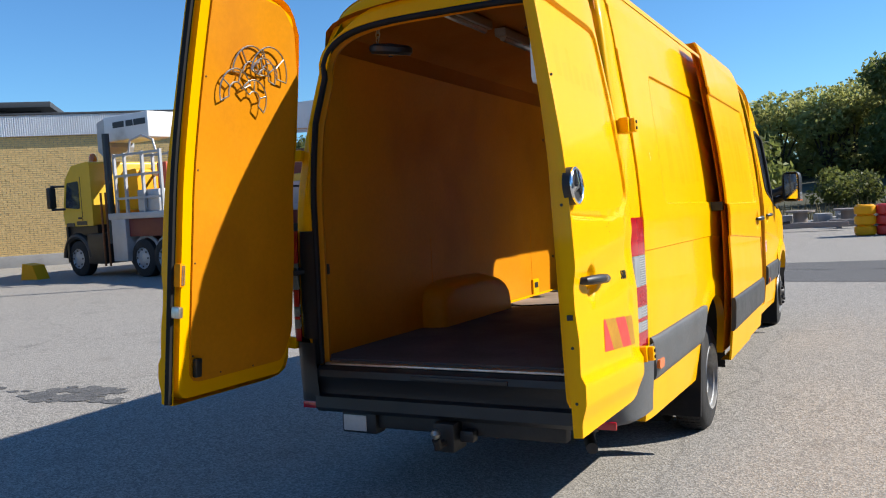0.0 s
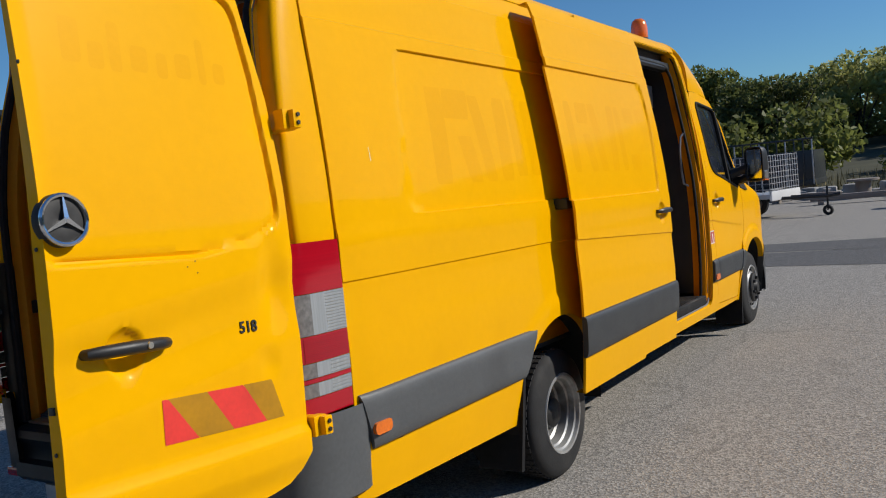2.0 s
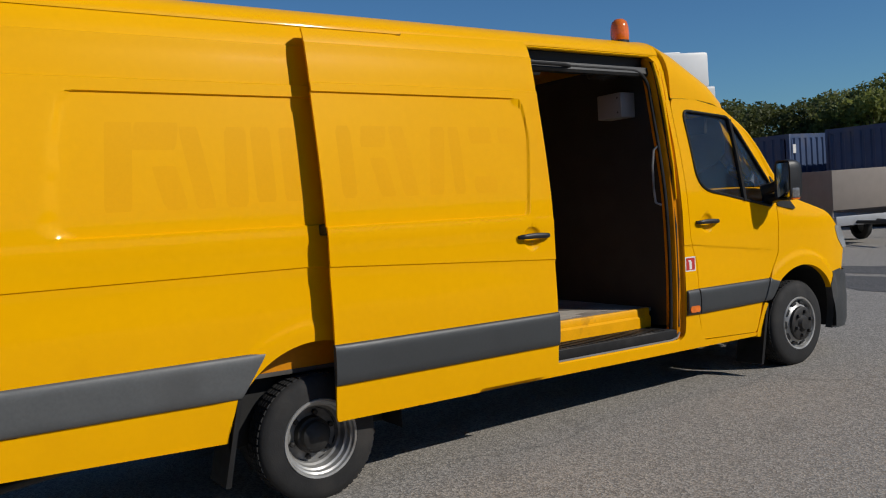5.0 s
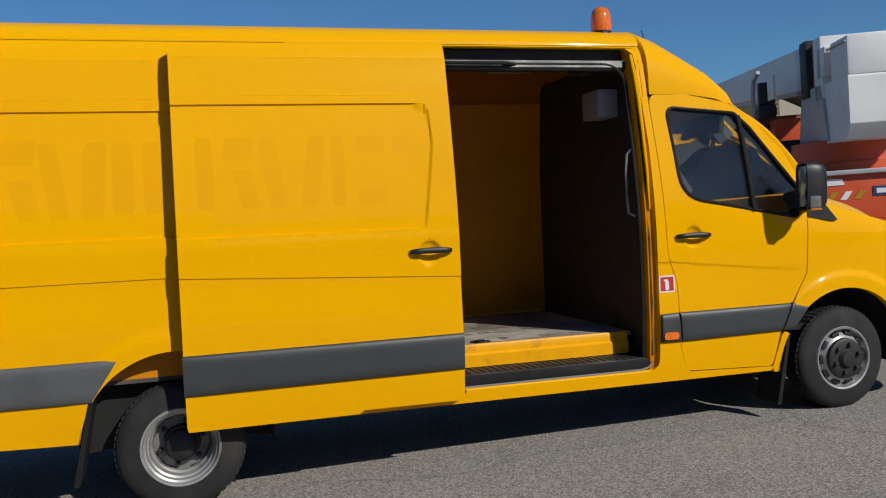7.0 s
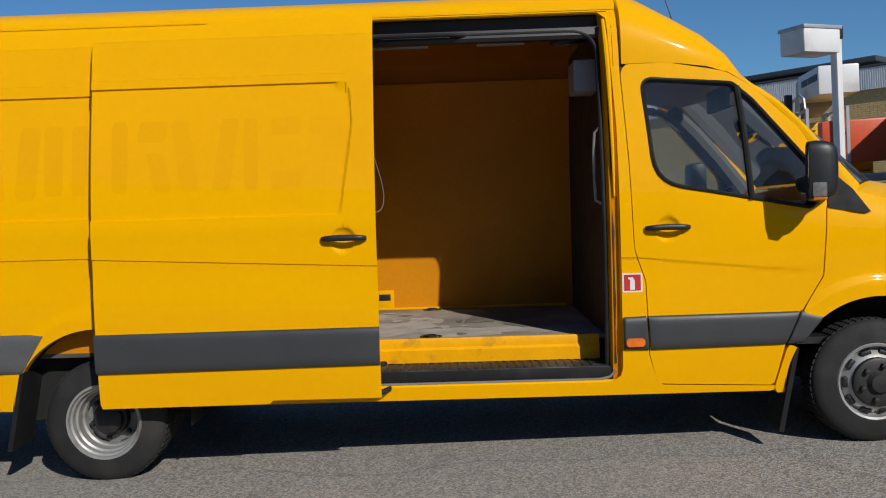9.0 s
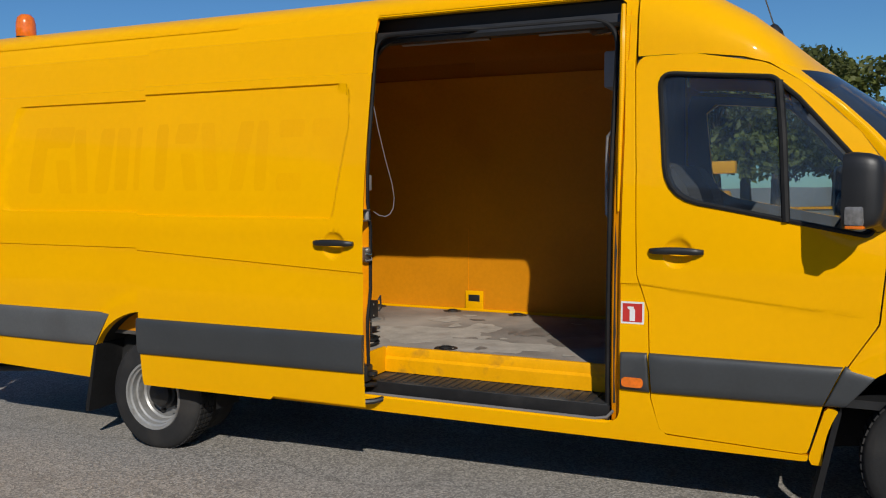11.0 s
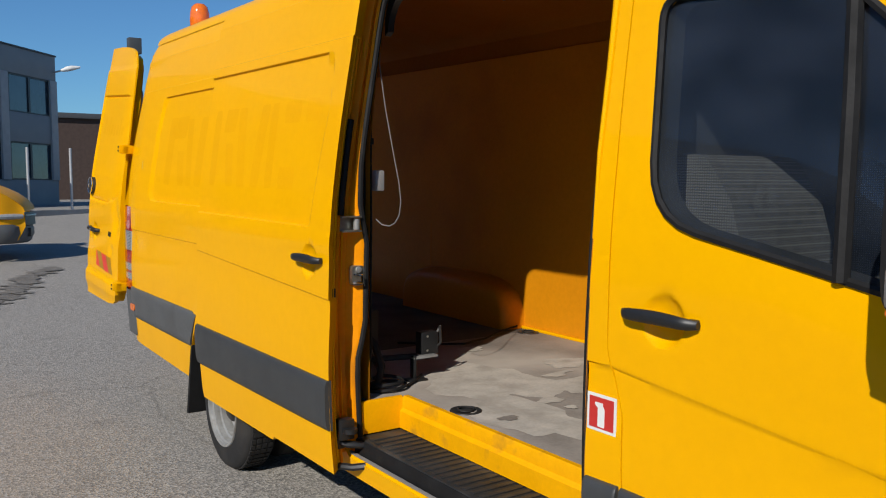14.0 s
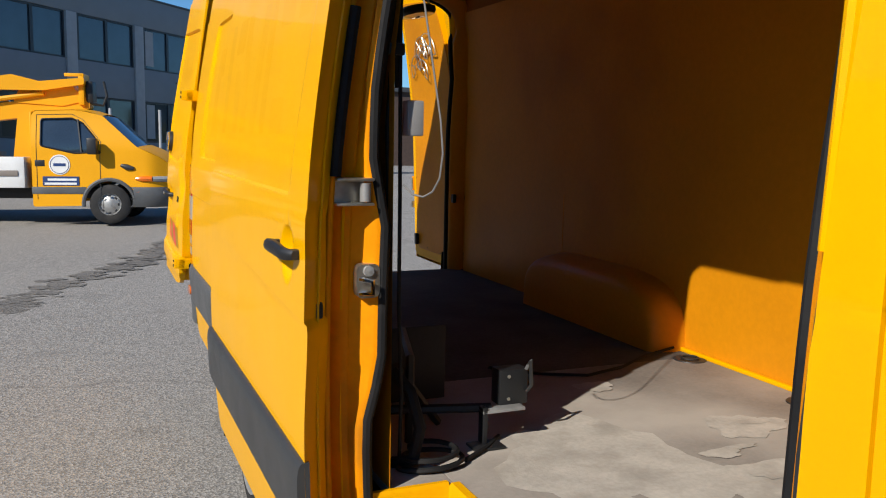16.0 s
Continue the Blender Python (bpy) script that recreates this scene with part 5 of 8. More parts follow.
# ---- the van: wheels and underside ----
def wheel(cy, cz, x_out, width, dished):
    """A road wheel; along x, its outer face at x_out."""
    w = new("wheel")
    w.parent = van
    tagged(w, "worn black tyre on a " + ("deep dished silver rim" if dished else "silver rim with a dark hub"))
    R = TYRE_R
    prof = [(0.0, 0.215), (0.008, 0.225), (0.004, 0.26), (0.0, 0.30), (-0.012, 0.335), (-0.03, R - 0.004), (-0.045, R), (-width + 0.045, R), (-width + 0.03, R - 0.004), (-width + 0.012, 0.335), (-width, 0.29), (-width + 0.01, 0.225)]
    g = Geo().spin([(x_out + a, r) for a, r in prof], "x", (0, cy, cz), 56)
    part("tyre", g, TYRE, w)
    tread = Geo()
    for k in range(56):
        t = 2 * math.pi * k / 56
        m = Matrix.Translation((x_out - width / 2, cy, cz)) @ Matrix.Rotation(t, 4, "X")
        for j in range(4):
            a = -width / 2 + 0.03 + j * (width - 0.06) / 4
            tread.box(a + 0.004, a + (width - 0.06) / 4 - 0.006, -0.014, 0.013, R - 0.004, R + 0.005, 0, m)
    part("tread", tread, TYRE, w)
    if dished:
        rim = [(0.004, 0.222), (0.012, 0.218), (0.010, 0.206), (-0.008, 0.201), (-0.014, 0.190), (-0.045, 0.186), (-0.052, 0.175), (-0.10, 0.171), (-0.11, 0.160)]
        part("rim", Geo().spin([(x_out + a, r) for a, r in rim], "x", (0, cy, cz), 48), STEEL, w)
        disc = [(-0.11, 0.160), (-0.135, 0.150), (-0.13, 0.10), (-0.12, 0.0)]
        part("disc", Geo().spin([(x_out + a, r) for a, r in disc], "x", (0, cy, cz), 48), RIM_DARK, w, "grimy wheel disc")
        part("hub", Geo().spin([(x_out + a, r) for a, r in ((-0.13, 0.105), (-0.085, 0.10), (-0.08, 0.085), (-0.05, 0.08), (-0.035, 0.06), (-0.03, 0.0))], "x", (0, cy, cz), 24), HUB, w, "dark hub")
        ring, x_n = 0.125, x_out - 0.13
    else:
        rim = [(0.004, 0.222), (0.012, 0.216), (0.008, 0.204), (-0.02, 0.196), (-0.035, 0.185), (-0.02, 0.172), (0.0, 0.155), (0.012, 0.125), (0.02, 0.11), (0.022, 0.0)]
        part("rim", Geo().spin([(x_out + a, r) for a, r in rim], "x", (0, cy, cz), 48), STEEL, w)
        part("hub", Geo().spin([(x_out + a, r) for a, r in ((0.010, 0.142), (0.03, 0.138), (0.036, 0.126), (0.036, 0.07), (0.045, 0.062), (0.062, 0.05), (0.066, 0.0))], "x", (0, cy, cz), 32), HUB, w, "dark hub cover")
        for k in range(10):
            t = 2 * math.pi * (k + 0.5) / 10
            part("vent_hole", Geo().box(x_out - 0.03, x_out - 0.001, -0.032, 0.032, 0.152, 0.184, 0.012, Matrix.Translation((0, cy, cz)) @ Matrix.Rotation(t, 4, "X")), BLACK, w, "dark vent hole")
        ring, x_n = 0.098, x_out + 0.036
    for k in range(6):
        t = 2 * math.pi * k / 6 + 0.3
        part("wheel_nut", Geo().spin([(x_n, 0.017), (x_n + 0.022, 0.015), (x_n + 0.026, 0.0)], "x", (0, cy + ring * math.cos(t), cz + ring * math.sin(t)), 6), HUB, w)
    if dished:
        for k in range(8):
            t = 2 * math.pi * (k + 0.5) / 8
            part("vent_hole", Geo().box(x_out - 0.138, x_out - 0.126, -0.022, 0.022, 0.148, 0.17, 0.004, Matrix.Translation((0, cy, cz)) @ Matrix.Rotation(t, 4, "X")), BLACK, w, "dark vent hole")
    return w


wheel(*REAR_HUB, 0.955, 0.20, True)
wheel(*FRONT_HUB, 0.955, 0.205, False)
for cy, cz in (REAR_HUB, FRONT_HUB):
    w = new("wheel")
    w.parent = van
    tagged(w, "worn black tyre on a silver rim")
    part("tyre", Geo().spin([(-0.955 + a, r) for a, r in ((0, 0.2), (0, 0.30), (0.03, 0.345), (0.17, 0.345), (0.2, 0.3), (0.2, 0.2))], "x", (0, cy, cz), 40), TYRE, w)
    part("rim", Geo().spin([(-0.945, 0.2), (-0.90, 0.18), (-0.88, 0.0)], "x", (0, cy, cz), 32), STEEL, w)
w = new("wheel")
w.parent = van
tagged(w, "inner rear tyre of the twin wheels")
part("tyre", Geo().spin([(0.70 + a, r) for a, r in ((0, 0.2), (0, 0.28), (-0.03, 0.325), (-0.17, 0.325), (-0.2, 0.28), (-0.2, 0.2))], "x", (0, *REAR_HUB), 40), TYRE, w)
for s in (1, -1):
    for cy, cz, deep in ((-0.105, 0.322, 0.745), (4.32, 0.385, 0.5)):
        rows = [[(s * x, cy - (0.52) * math.cos(t), cz + 0.52 * math.sin(t)) for t in np.linspace(-0.12, math.pi + 0.12, 19)] for x in (0.97, 0.93, deep)]
        rows.append([(s * deep, cy, cz)] * 19)
        part("wheel_housing", Geo().sheet(rows), UNDER, van, "black wheel housing")
for y, lean_y, z1 in ((-0.63, 0.08, 0.60), (3.785, 0.08, 0.62)):
    part("mudflap", Geo().prism(fillet([(y - 0.012 + lean_y, z1), (y + 0.012 + lean_y, z1), (y + 0.0, 0.14), (y - 0.03, 0.14)], 0.006), 0.74, 0.985, "x"), RUBBER, van, "black rubber mudflap")
    part("mudflap", Geo().prism(fillet([(y - 0.012 + lean_y, z1), (y + 0.012 + lean_y, z1), (y + 0.0, 0.14), (y - 0.03, 0.14)], 0.006), -0.985, -0.74, "x"), RUBBER, van, "black rubber mudflap")
part("chassis", Geo().box(-0.55, -0.42, -2.0, 4.9, 0.40, 0.54, 0.01).box(0.42, 0.55, -2.0, 4.9, 0.40, 0.54, 0.01).box(-0.90, 0.90, 0.55, 3.6, 0.47, 0.52).box(-0.9, 0.9, -2.0, -0.7, 0.53, 0.6), UNDER, van)
part("sill_box", Geo().box(0.62, 0.90, 0.55, 3.7, 0.36, 0.46, 0.02), UNDER, van)
part("rear_axle", Geo().tube([(-0.7, -0.11, 0.31), (0.7, -0.11, 0.31)], 0.07, 12).spin([(-0.16, 0.0), (-0.12, 0.14), (0.12, 0.14), (0.16, 0.0)], "x", (0, -0.11, 0.31), 16), UNDER, van)
part("leaf_spring", Geo().tube([(0.62, -0.9, 0.46), (0.62, -0.5, 0.36), (0.62, -0.1, 0.32), (0.62, 0.4, 0.37), (0.62, 0.75, 0.46)], 0.035, 6), UNDER, van)
tow = part("tow_bar", Geo().box(-0.62, 0.62, -2.10, -2.02, 0.32, 0.40, 0.01).box(-0.06, 0.06, -2.20, -2.05, 0.25, 0.40, 0.015).tube([(0.0, -2.20, 0.30), (0.0, -2.26, 0.30), (0.0, -2.28, 0.34)], 0.022, 8), HUB, van, "dark steel tow bar")
part("ball", Geo().spin([(-0.028, 0.0), (-0.02, 0.018), (0.0, 0.027), (0.02, 0.018), (0.027, 0.0)], "z", (0, -2.28, 0.365), 14), ZINC, tow, "towing ball")
work = part("work_lamp", Geo().box(-0.66, -0.44, -2.13, -2.03, 0.29, 0.405, 0.015), BLACK, van, "black rear work lamp")
part("lens", Geo().box(-0.645, -0.50, -2.138, -2.128, 0.305, 0.392, 0.006), LENS_DARK, work, "clear lamp glass")
part("tow_socket", Geo().box(0.07, 0.15, -2.16, -2.10, 0.30, 0.36, 0.012), BLACK, van, "black trailer socket")
part("exhaust_pipe", Geo().tube([(0.50, -1.2, 0.30), (0.62, -1.75, 0.27), (0.70, -1.95, 0.265)], 0.03, 10), HUB, van, "dull exhaust pipe")
part("number_plate_lamp_bar", Geo().box(-0.20, 0.35, -2.165, -2.15, 0.60, 0.625, 0.004), BLACK, van)


def beacon(x, y, z):
    b = part("beacon", Geo().spin([(z, 0.085), (z + 0.03, 0.082), (z + 0.035, 0.07), (z + 0.05, 0.07)], "z", (x, y, 0), 28), BLACK, van, "amber rotating beacon")
    part("dome", Geo().spin([(z + 0.045, 0.068), (z + 0.09, 0.071), (z + 0.15, 0.068), (z + 0.19, 0.058), (z + 0.212, 0.035), (z + 0.218, 0.0)], "z", (x, y, 0), 28), AMBER, b, "amber dome")


beacon(0.55, 2.77, 2.675)
beacon(0.52, -1.63, 2.675)
part("antenna", Geo().spin([(2.38, 0.062), (2.43, 0.06), (2.47, 0.045), (2.50, 0.022), (2.515, 0.0)], "z", (0.0, 3.50, 0), 18).tube([(0.0, 3.50, 2.50), (0.0, 3.38, 2.87)], 0.004, 5), BLACK, van, "black whip antenna")

# Cab inside.
part("dashboard", Geo().box(-0.85, 0.85, 4.02, 4.45, 1.05, 1.44, 0.08), BLACK, van, "dark dashboard")
part("cab_floor", Geo().box(-0.88, 0.88, 2.9, 4.4, 0.62, 0.66), BLACK, van)
part("steering_wheel", Geo().tube([(-0.42 + 0.2 * math.cos(t), 3.86 + 0.10 * math.sin(t), 1.38 + 0.17 * math.sin(t)) for t in np.linspace(0, 2 * math.pi, 25)[:-1]], 0.017, 6, closed=True).tube([(-0.42, 3.86, 1.38), (-0.42, 4.1, 1.2)], 0.03, 8), BLACK, van)
for x in (0.50, -0.45):
    back = fillet([(2.99, 0.95, 0.04), (2.92, 1.70, 0.05), (2.955, 1.745, 0.05), (3.06, 1.745, 0.06), (3.15, 1.62, 0.08), (3.22, 1.40, 0.1), (3.32, 1.0, 0.05), (3.32, 0.92, 0.03)], 0.04, 5)
    part("cab_seat", Geo().prism(back, x - 0.22, x + 0.22, "x").box(x - 0.24, x + 0.24, 3.12, 3.66, 0.86, 1.04, 0.05), FABRIC, van, "grey checked cab seat")
part("cab_partition_front", Geo().prism([(x * 0.985, z) for x, z in wall_line if z < 2.45], 2.895, 2.91, "y"), BULKHEAD, van)
part("cab_roof_backing", skin(lambda y, z: flank(y, z) - 0.016, poly_sdf([(2.93, 2.16), (3.46, 2.15), (3.46, 2.215), (2.93, 2.30)]), lines(2.9, 4.0, 0.05), lines(1.8, 2.36, 0.04), 0.04), BULKHEAD, van)
part("sun_visor", Geo().box(0.15, 0.62, 3.62, 3.66, 2.02, 2.16, 0.01), BULKHEAD, van)
trim_in = skin(lambda y, z: flank(y, z) - 0.055, cut(poly_sdf([(2.93, 0.66), (4.02, 0.66), (4.06, 1.40), (4.10, 1.56), (3.66, 2.07), (3.5, 2.18), (2.93, 2.22)]), poly_sdf(WINDOW)), lines(2.9, 4.12, 0.05), lines(0.62, 2.25, 0.05), 0.05)
part("inner_pillar_trim", Geo().tube([(-0.70, 3.60, 2.14), (-0.74, 3.78, 1.97), (-0.78, 3.98, 1.75), (-0.81, 4.16, 1.52)], [0.05, 0.06, 0.06, 0.07], 8), DOOR_TRIM, van, "grey pillar lining")
part("inner_door_trim", mirrored(trim_in), DOOR_TRIM, van, "grey plastic door lining")
scratch = skin(lambda y, z: flank(y, z, RECESS_BODY, arch=False) + 0.0012, poly_sdf([(-1.617, 1.745), (-1.615, 1.73), (-1.616, 1.69), (-1.619, 1.672), (-1.619, 1.70)]), lines(-1.624, -1.61, 0.002), lines(1.66, 1.76, 0.008), 0.002)
part("scratch", scratch, WHITE, van, "pale scratch in the paint")
# Ghost of old lettering: bars a shade darker than the paint.
for a, y0, y1, z0, z1, sl in ((0, -1.15, -1.02, 1.58, 2.02, 0.04), (0, -1.0, -0.78, 1.88, 2.02, 0.03), (0, -0.86, -0.74, 1.58, 1.80, -0.05), (0, -0.70, -0.60, 1.58, 2.0, -0.06), (0, -0.55, -0.43, 1.58, 2.0, 0.03), (0, -0.38, -0.27, 1.60, 2.0, 0.0), (0, -0.22, -0.12, 1.60, 2.0, 0.0),
                              (1, 0.06, 0.15, 1.60, 2.0, 0.0), (1, 0.20, 0.36, 1.88, 2.0, 0.02), (1, 0.30, 0.40, 1.60, 1.82, -0.05), (1, 0.45, 0.55, 1.60, 2.0, -0.06), (1, 0.62, 0.72, 1.60, 2.0, 0.06), (1, 0.80, 0.88, 1.60, 2.0, 0.0), (1, 0.95, 1.12, 1.90, 2.0, 0.0), (1, 0.95, 1.12, 1.60, 1.70, 0.0), (1, 1.17, 1.30, 1.90, 2.0, 0.0)):
    pol = fillet([(y0, z0), (y1, z0), (y1 + sl, z1), (y0 + sl, z1)], 0.01, 2)
    rc, off = (RECESS_DOOR, SLIDE) if a else (RECESS_BODY, 0.0)
    ghost = skin(lambda y, z: flank(y, z, rc, arch=False) + off + 0.0003, poly_sdf(pol), lines(y0 - 0.08, y1 + 0.08, 0.03), lines(z0, z1, 0.03), 0.03)
    part("faded_mark", ghost, TINTED, sliding if a else van, "faint ghost of removed lettering")


# ---- the yard ----
def ground_z(y):
    """The yard lies level by the van and climbs gently behind it."""
    d = np.clip(-3.0 - np.asarray(y, float), 0, 24.0)
    return 0.042 * (np.sqrt(d * d + 4.0) - 2.0)


ys = [-900, -300, -120, -60] + list(np.arange(-40, 0, 2.0)) + [0, 20, 60, 120, 300, 900]
xs = [-900, -300, -100, -40, -20, -10, 0, 10, 20, 40, 100, 300, 900]
geo = Geo().sheet([[(x, y, float(ground_z(y))) for x in xs] for y in ys])
tagged(part("ground", geo, ASPHALT), "pale grey worn asphalt yard", "ground", kind="structure")


def patch(name, pts, mat, label, lift=0.004):
    g = Geo()
    k = len(pts)
    g.add([(x, y, float(ground_z(y)) + lift) for x, y in pts], [tuple(range(k))])
    return tagged(part(name, g, mat), label, "asphalt", kind="structure")


patch("asphalt_patch", [(-3.0, 11.2), (6.0, 12.6), (9.0, 13.4), (9.0, 11.6), (2.0, 10.4), (-3.0, 10.3)], ASPHALT_DARK, "darker repaired strip of asphalt")
patch("asphalt_patch", [(-3.0, 9.9), (9.0, 11.2), (9.0, 9.2), (3.0, 8.4), (-1.0, 8.6)], ASPHALT_DARK, "darker repaired strip of asphalt")


def blotches(name, spots, mat, label, seed):
    """Many small ragged overlapping stains in one sheet; spots are (x, y, reach, size, count)."""
    rnd, g, lift = random.Random(seed), Geo(), 0.004
    for x, y, rx, ry, size, count in spots:
        for k in range(count):
            cx, cy, r = x + rx * rnd.gauss(0, 0.45), y + ry * rnd.gauss(0, 0.45), size * rnd.uniform(0.35, 1.0)
            ring = [(cx + r * (1 + rnd.uniform(-0.35, 0.35)) * math.cos(t), cy + 0.55 * r * (1 + rnd.uniform(-0.35, 0.35)) * math.sin(t)) for t in np.linspace(0, 2 * math.pi, 15)[:-1]]
            g.add([(u, v, float(ground_z(v)) + lift) for u, v in ring], [tuple(range(14))])
            lift += 0.00004
    return tagged(part(name, g, mat), label, "asphalt", kind="structure")


blotches("damp_stain", [(-4.9, -0.55, 0.75, 0.38, 0.16, 45)], ASPHALT_DARK, "damp dark stain on the asphalt", 2)

BRICK = material("yellow_brick", (0.62, 0.43, 0.18), 0.85, vary=0.12, scale=8, random_tone=0.18, bump=0.3, bump_scale=60)
MORTAR = material("mortar", (0.32, 0.28, 0.22), 0.9, vary=0.1)
FASCIA = material("white_sheet_metal", (0.76, 0.77, 0.78), 0.45, vary=0.05)
CONCRETE = material("concrete", (0.34, 0.33, 0.31), 0.85, vary=0.12, scale=2, tint=(0.2, 0.19, 0.17), stain=0.3)
DARKROOF = material("dark_roof_edge", (0.05, 0.055, 0.06), 0.6)
OFFICE = material("grey_facade_panel", (0.20, 0.215, 0.23), 0.6, vary=0.05, scale=1)
PILLAR = material("pale_grey_facade_post", (0.36, 0.36, 0.355), 0.6, vary=0.08)
OFFICE_GLASS = material("office_glass", (0.03, 0.045, 0.065), 0.06, spec=0.9, vary=0.3, scale=0.7)
DARKFRAME = material("dark_window_frame", (0.025, 0.03, 0.035), 0.4)
TRUCK_YELLOW = material("truck_yellow_paint", (0.66, 0.42, 0.03), 0.4, coat=0.2, vary=0.05, scale=1.5)
LIFT_YELLOW = material("lift_yellow_paint", (0.76, 0.345, 0.006), 0.45, spec=0.2, coat=0.05, vary=0.05, scale=1.5)
MAROON = material("dark_red_paint", (0.13, 0.014, 0.016), 0.45, vary=0.1)
ORANGE = material("orange_red_paint", (0.60, 0.085, 0.025), 0.4, vary=0.08, scale=2)
SILVER = material("silver_sheet", (0.42, 0.43, 0.44), 0.45, metal=0.3, vary=0.08)
BLUE = material("blue_container_paint", (0.042, 0.07, 0.145), 0.5, vary=0.15, scale=1.5, tint=(0.13, 0.12, 0.12), stain=0.35)
NAVY = material("navy_label", (0.02, 0.05, 0.16), 0.4)
BOARD = material("grey_brown_board", (0.24, 0.205, 0.175), 0.7, vary=0.08)
BARK = material("bark", (0.07, 0.055, 0.04), 0.9, vary=0.25, scale=6, bump=0.4, bump_scale=30)
LEAF = material("leaf_green", (0.175, 0.195, 0.05), 0.6, vary=0.35, scale=0.6, fine=3, random_tone=0.25)
LEAF_PALE = material("pale_leaf_green", (0.36, 0.36, 0.12), 0.6, vary=0.35, scale=0.6, fine=3, random_tone=0.25)
LEAF_DARK = material("dark_leaf_green", (0.13, 0.148, 0.042), 0.6, vary=0.35, scale=0.6, fine=3, random_tone=0.25)
DRY = material("dry_grass", (0.20, 0.16, 0.075), 0.9, vary=0.3, scale=2)
DARKBRICK = material("dark_brown_brick", (0.06, 0.038, 0.03), 0.85, vary=0.15, scale=4)

# ---- brick hall with a white sheet fascia ----
hall = thing("brick_hall", "low yellow brick industrial hall with white metal fascia", "building", pose(-46.15, -4.76, 0, 0, 0, -47))
part("wall", Geo().box(-14, 0, 17.0, 36.0, -0.3, 4.75), MORTAR, hall, "pale mortar wall core")
courses = Geo()
rng = random.Random(4)
for r in range(56):
    z = 0.42 + r * 0.077
    y = 17.0 - (0.13 if r % 2 else 0.0)
    while y < 35.8:
        d = rng.uniform(0.010, 0.018)
        courses.box(0.0, d, y + 0.006, y + 0.254, z + 0.005, z + 0.072)
        y += 0.26
tagged(part("bricks", courses, BRICK, hall, "yellow facing bricks"), kind="stuff")
part("plinth", Geo().box(-0.1, 0.12, 16.9, 36.1, -0.3, 0.42, 0.02), CONCRETE, hall, "pale concrete plinth")
fascia = Geo()
zig = []
for k in range(255):
    y = 16.9 + 0.075 * k
    zig += [(0.10, y), (0.10, y + 0.03), (0.135, y + 0.0375), (0.135, y + 0.0675)]
fascia.sheet([[(x, y, z) for x, y in zig] for z in (4.68, 5.44)])
part("fascia", fascia, FASCIA, hall, "white ribbed sheet fascia")
part("roof", Geo().box(-14.2, 0.16, 16.8, 36.2, 5.42, 5.50, 0.02), DARKROOF, hall)
part("roof_canopy", Geo().box(-13.0, -6.0, 17.5, 28.6, 6.44, 6.68, 0.03).box(-12.6, -7.4, 18.0, 28.0, 5.48, 6.44, 0.02), DARKROOF, hall, "dark rooftop canopy")

# ---- grey office block behind the van ----
office = thing("office_block", "grey two-storey office block with bands of windows, in shade", "building", Matrix.Translation((4.0, -28.9, 0.75)) @ Matrix.Rotation(math.atan2(-10.6, -9.7), 4, "Z"))
part("wall", Geo().box(-40, 14.5, 0.12, 12, -1.5, 7.1), OFFICE, office, "grey facade wall")
for z0, z1, lab in ((-1.5, 1.35, "dark base wall"), (3.05, 4.35, "grey spandrel panel"), (6.05, 7.2, "grey parapet panel")):
    part("facade_band", Geo().box(-40, 14.55, -0.02 if z0 > 0 else 0.0, 0.2, z0, z1, 0.01), OFFICE, office, lab)
part("roof_edge", Geo().box(-40.1, 14.6, -0.06, 12, 7.2, 7.28, 0.01), DARKROOF, office)
for k in range(14):
    s0 = 11.0 - 3.7 * k
    part("facade_post", Geo().box(s0 + 3.02, s0 + 3.55, -0.08, 0.2, 1.35, 6.05, 0.02), PILLAR, office, "pale grey facade post")
    for z0, z1 in ((1.42, 2.98), (4.42, 5.98)):
        win = part("window", Geo().box(s0 - 0.04, s0 + 3.0, 0.02, 0.12, z0 - 0.06, z0).box(s0 - 0.04, s0 + 3.0, 0.02, 0.12, z1, z1 + 0.06).box(s0 - 0.04, s0 + 0.04, 0.02, 0.12, z0, z1).box(s0 + 2.94, s0 + 3.0, 0.02, 0.12, z0, z1).box(s0 + 1.42, s0 + 1.56, 0.02, 0.12, z0, z1), DARKFRAME, office, "dark framed window")
        for a in (0.04, 1.56):
            part("pane", Geo().box(s0 + a, s0 + a + 1.38, 0.07, 0.09, z0, z1), OFFICE_GLASS, win)
        if k % 3 == 1:
            part("curtain", Geo().box(s0 + 0.1, s0 + 0.6, 0.055, 0.065, z0 + 0.1, z1 - 0.05), PILLAR, win, "pale curtain")

low_hall = thing("brown_shed", "low dark brown brick shed beyond the office", "building", pose(-16, -64, 0.8))
part("wall", Geo().box(-14, 9, -6, 0, -1, 6.2), DARKBRICK, low_hall)
part("roof", Geo().box(-14.3, 9.3, -6.3, 0.3, 6.2, 6.6, 0.05), DARKROOF, low_hall)
tall = thing("chimney_mast", "tall brown mast with fittings", "mast", pose(-13.1, -52.4, 0.8))
part("pole", Geo().tube([(0, 0, 0), (0, 0, 10.3)], 0.28, 12), DARKBRICK, tall)
part("head", Geo().box(-0.4, 0.4, -0.3, 0.3, 9.6, 10.6, 0.05), DARKROOF, tall)
lamp_post = thing("street_lamp", "pale street lamp on the office corner", "street lamp", pose(-5.55, -39.5, 1.45))
part("arm", Geo().tube([(0.3, -0.3, 5.62), (0, 0, 5.7), (-0.6, 0.15, 5.9)], 0.04, 8), PILLAR, lamp_post)
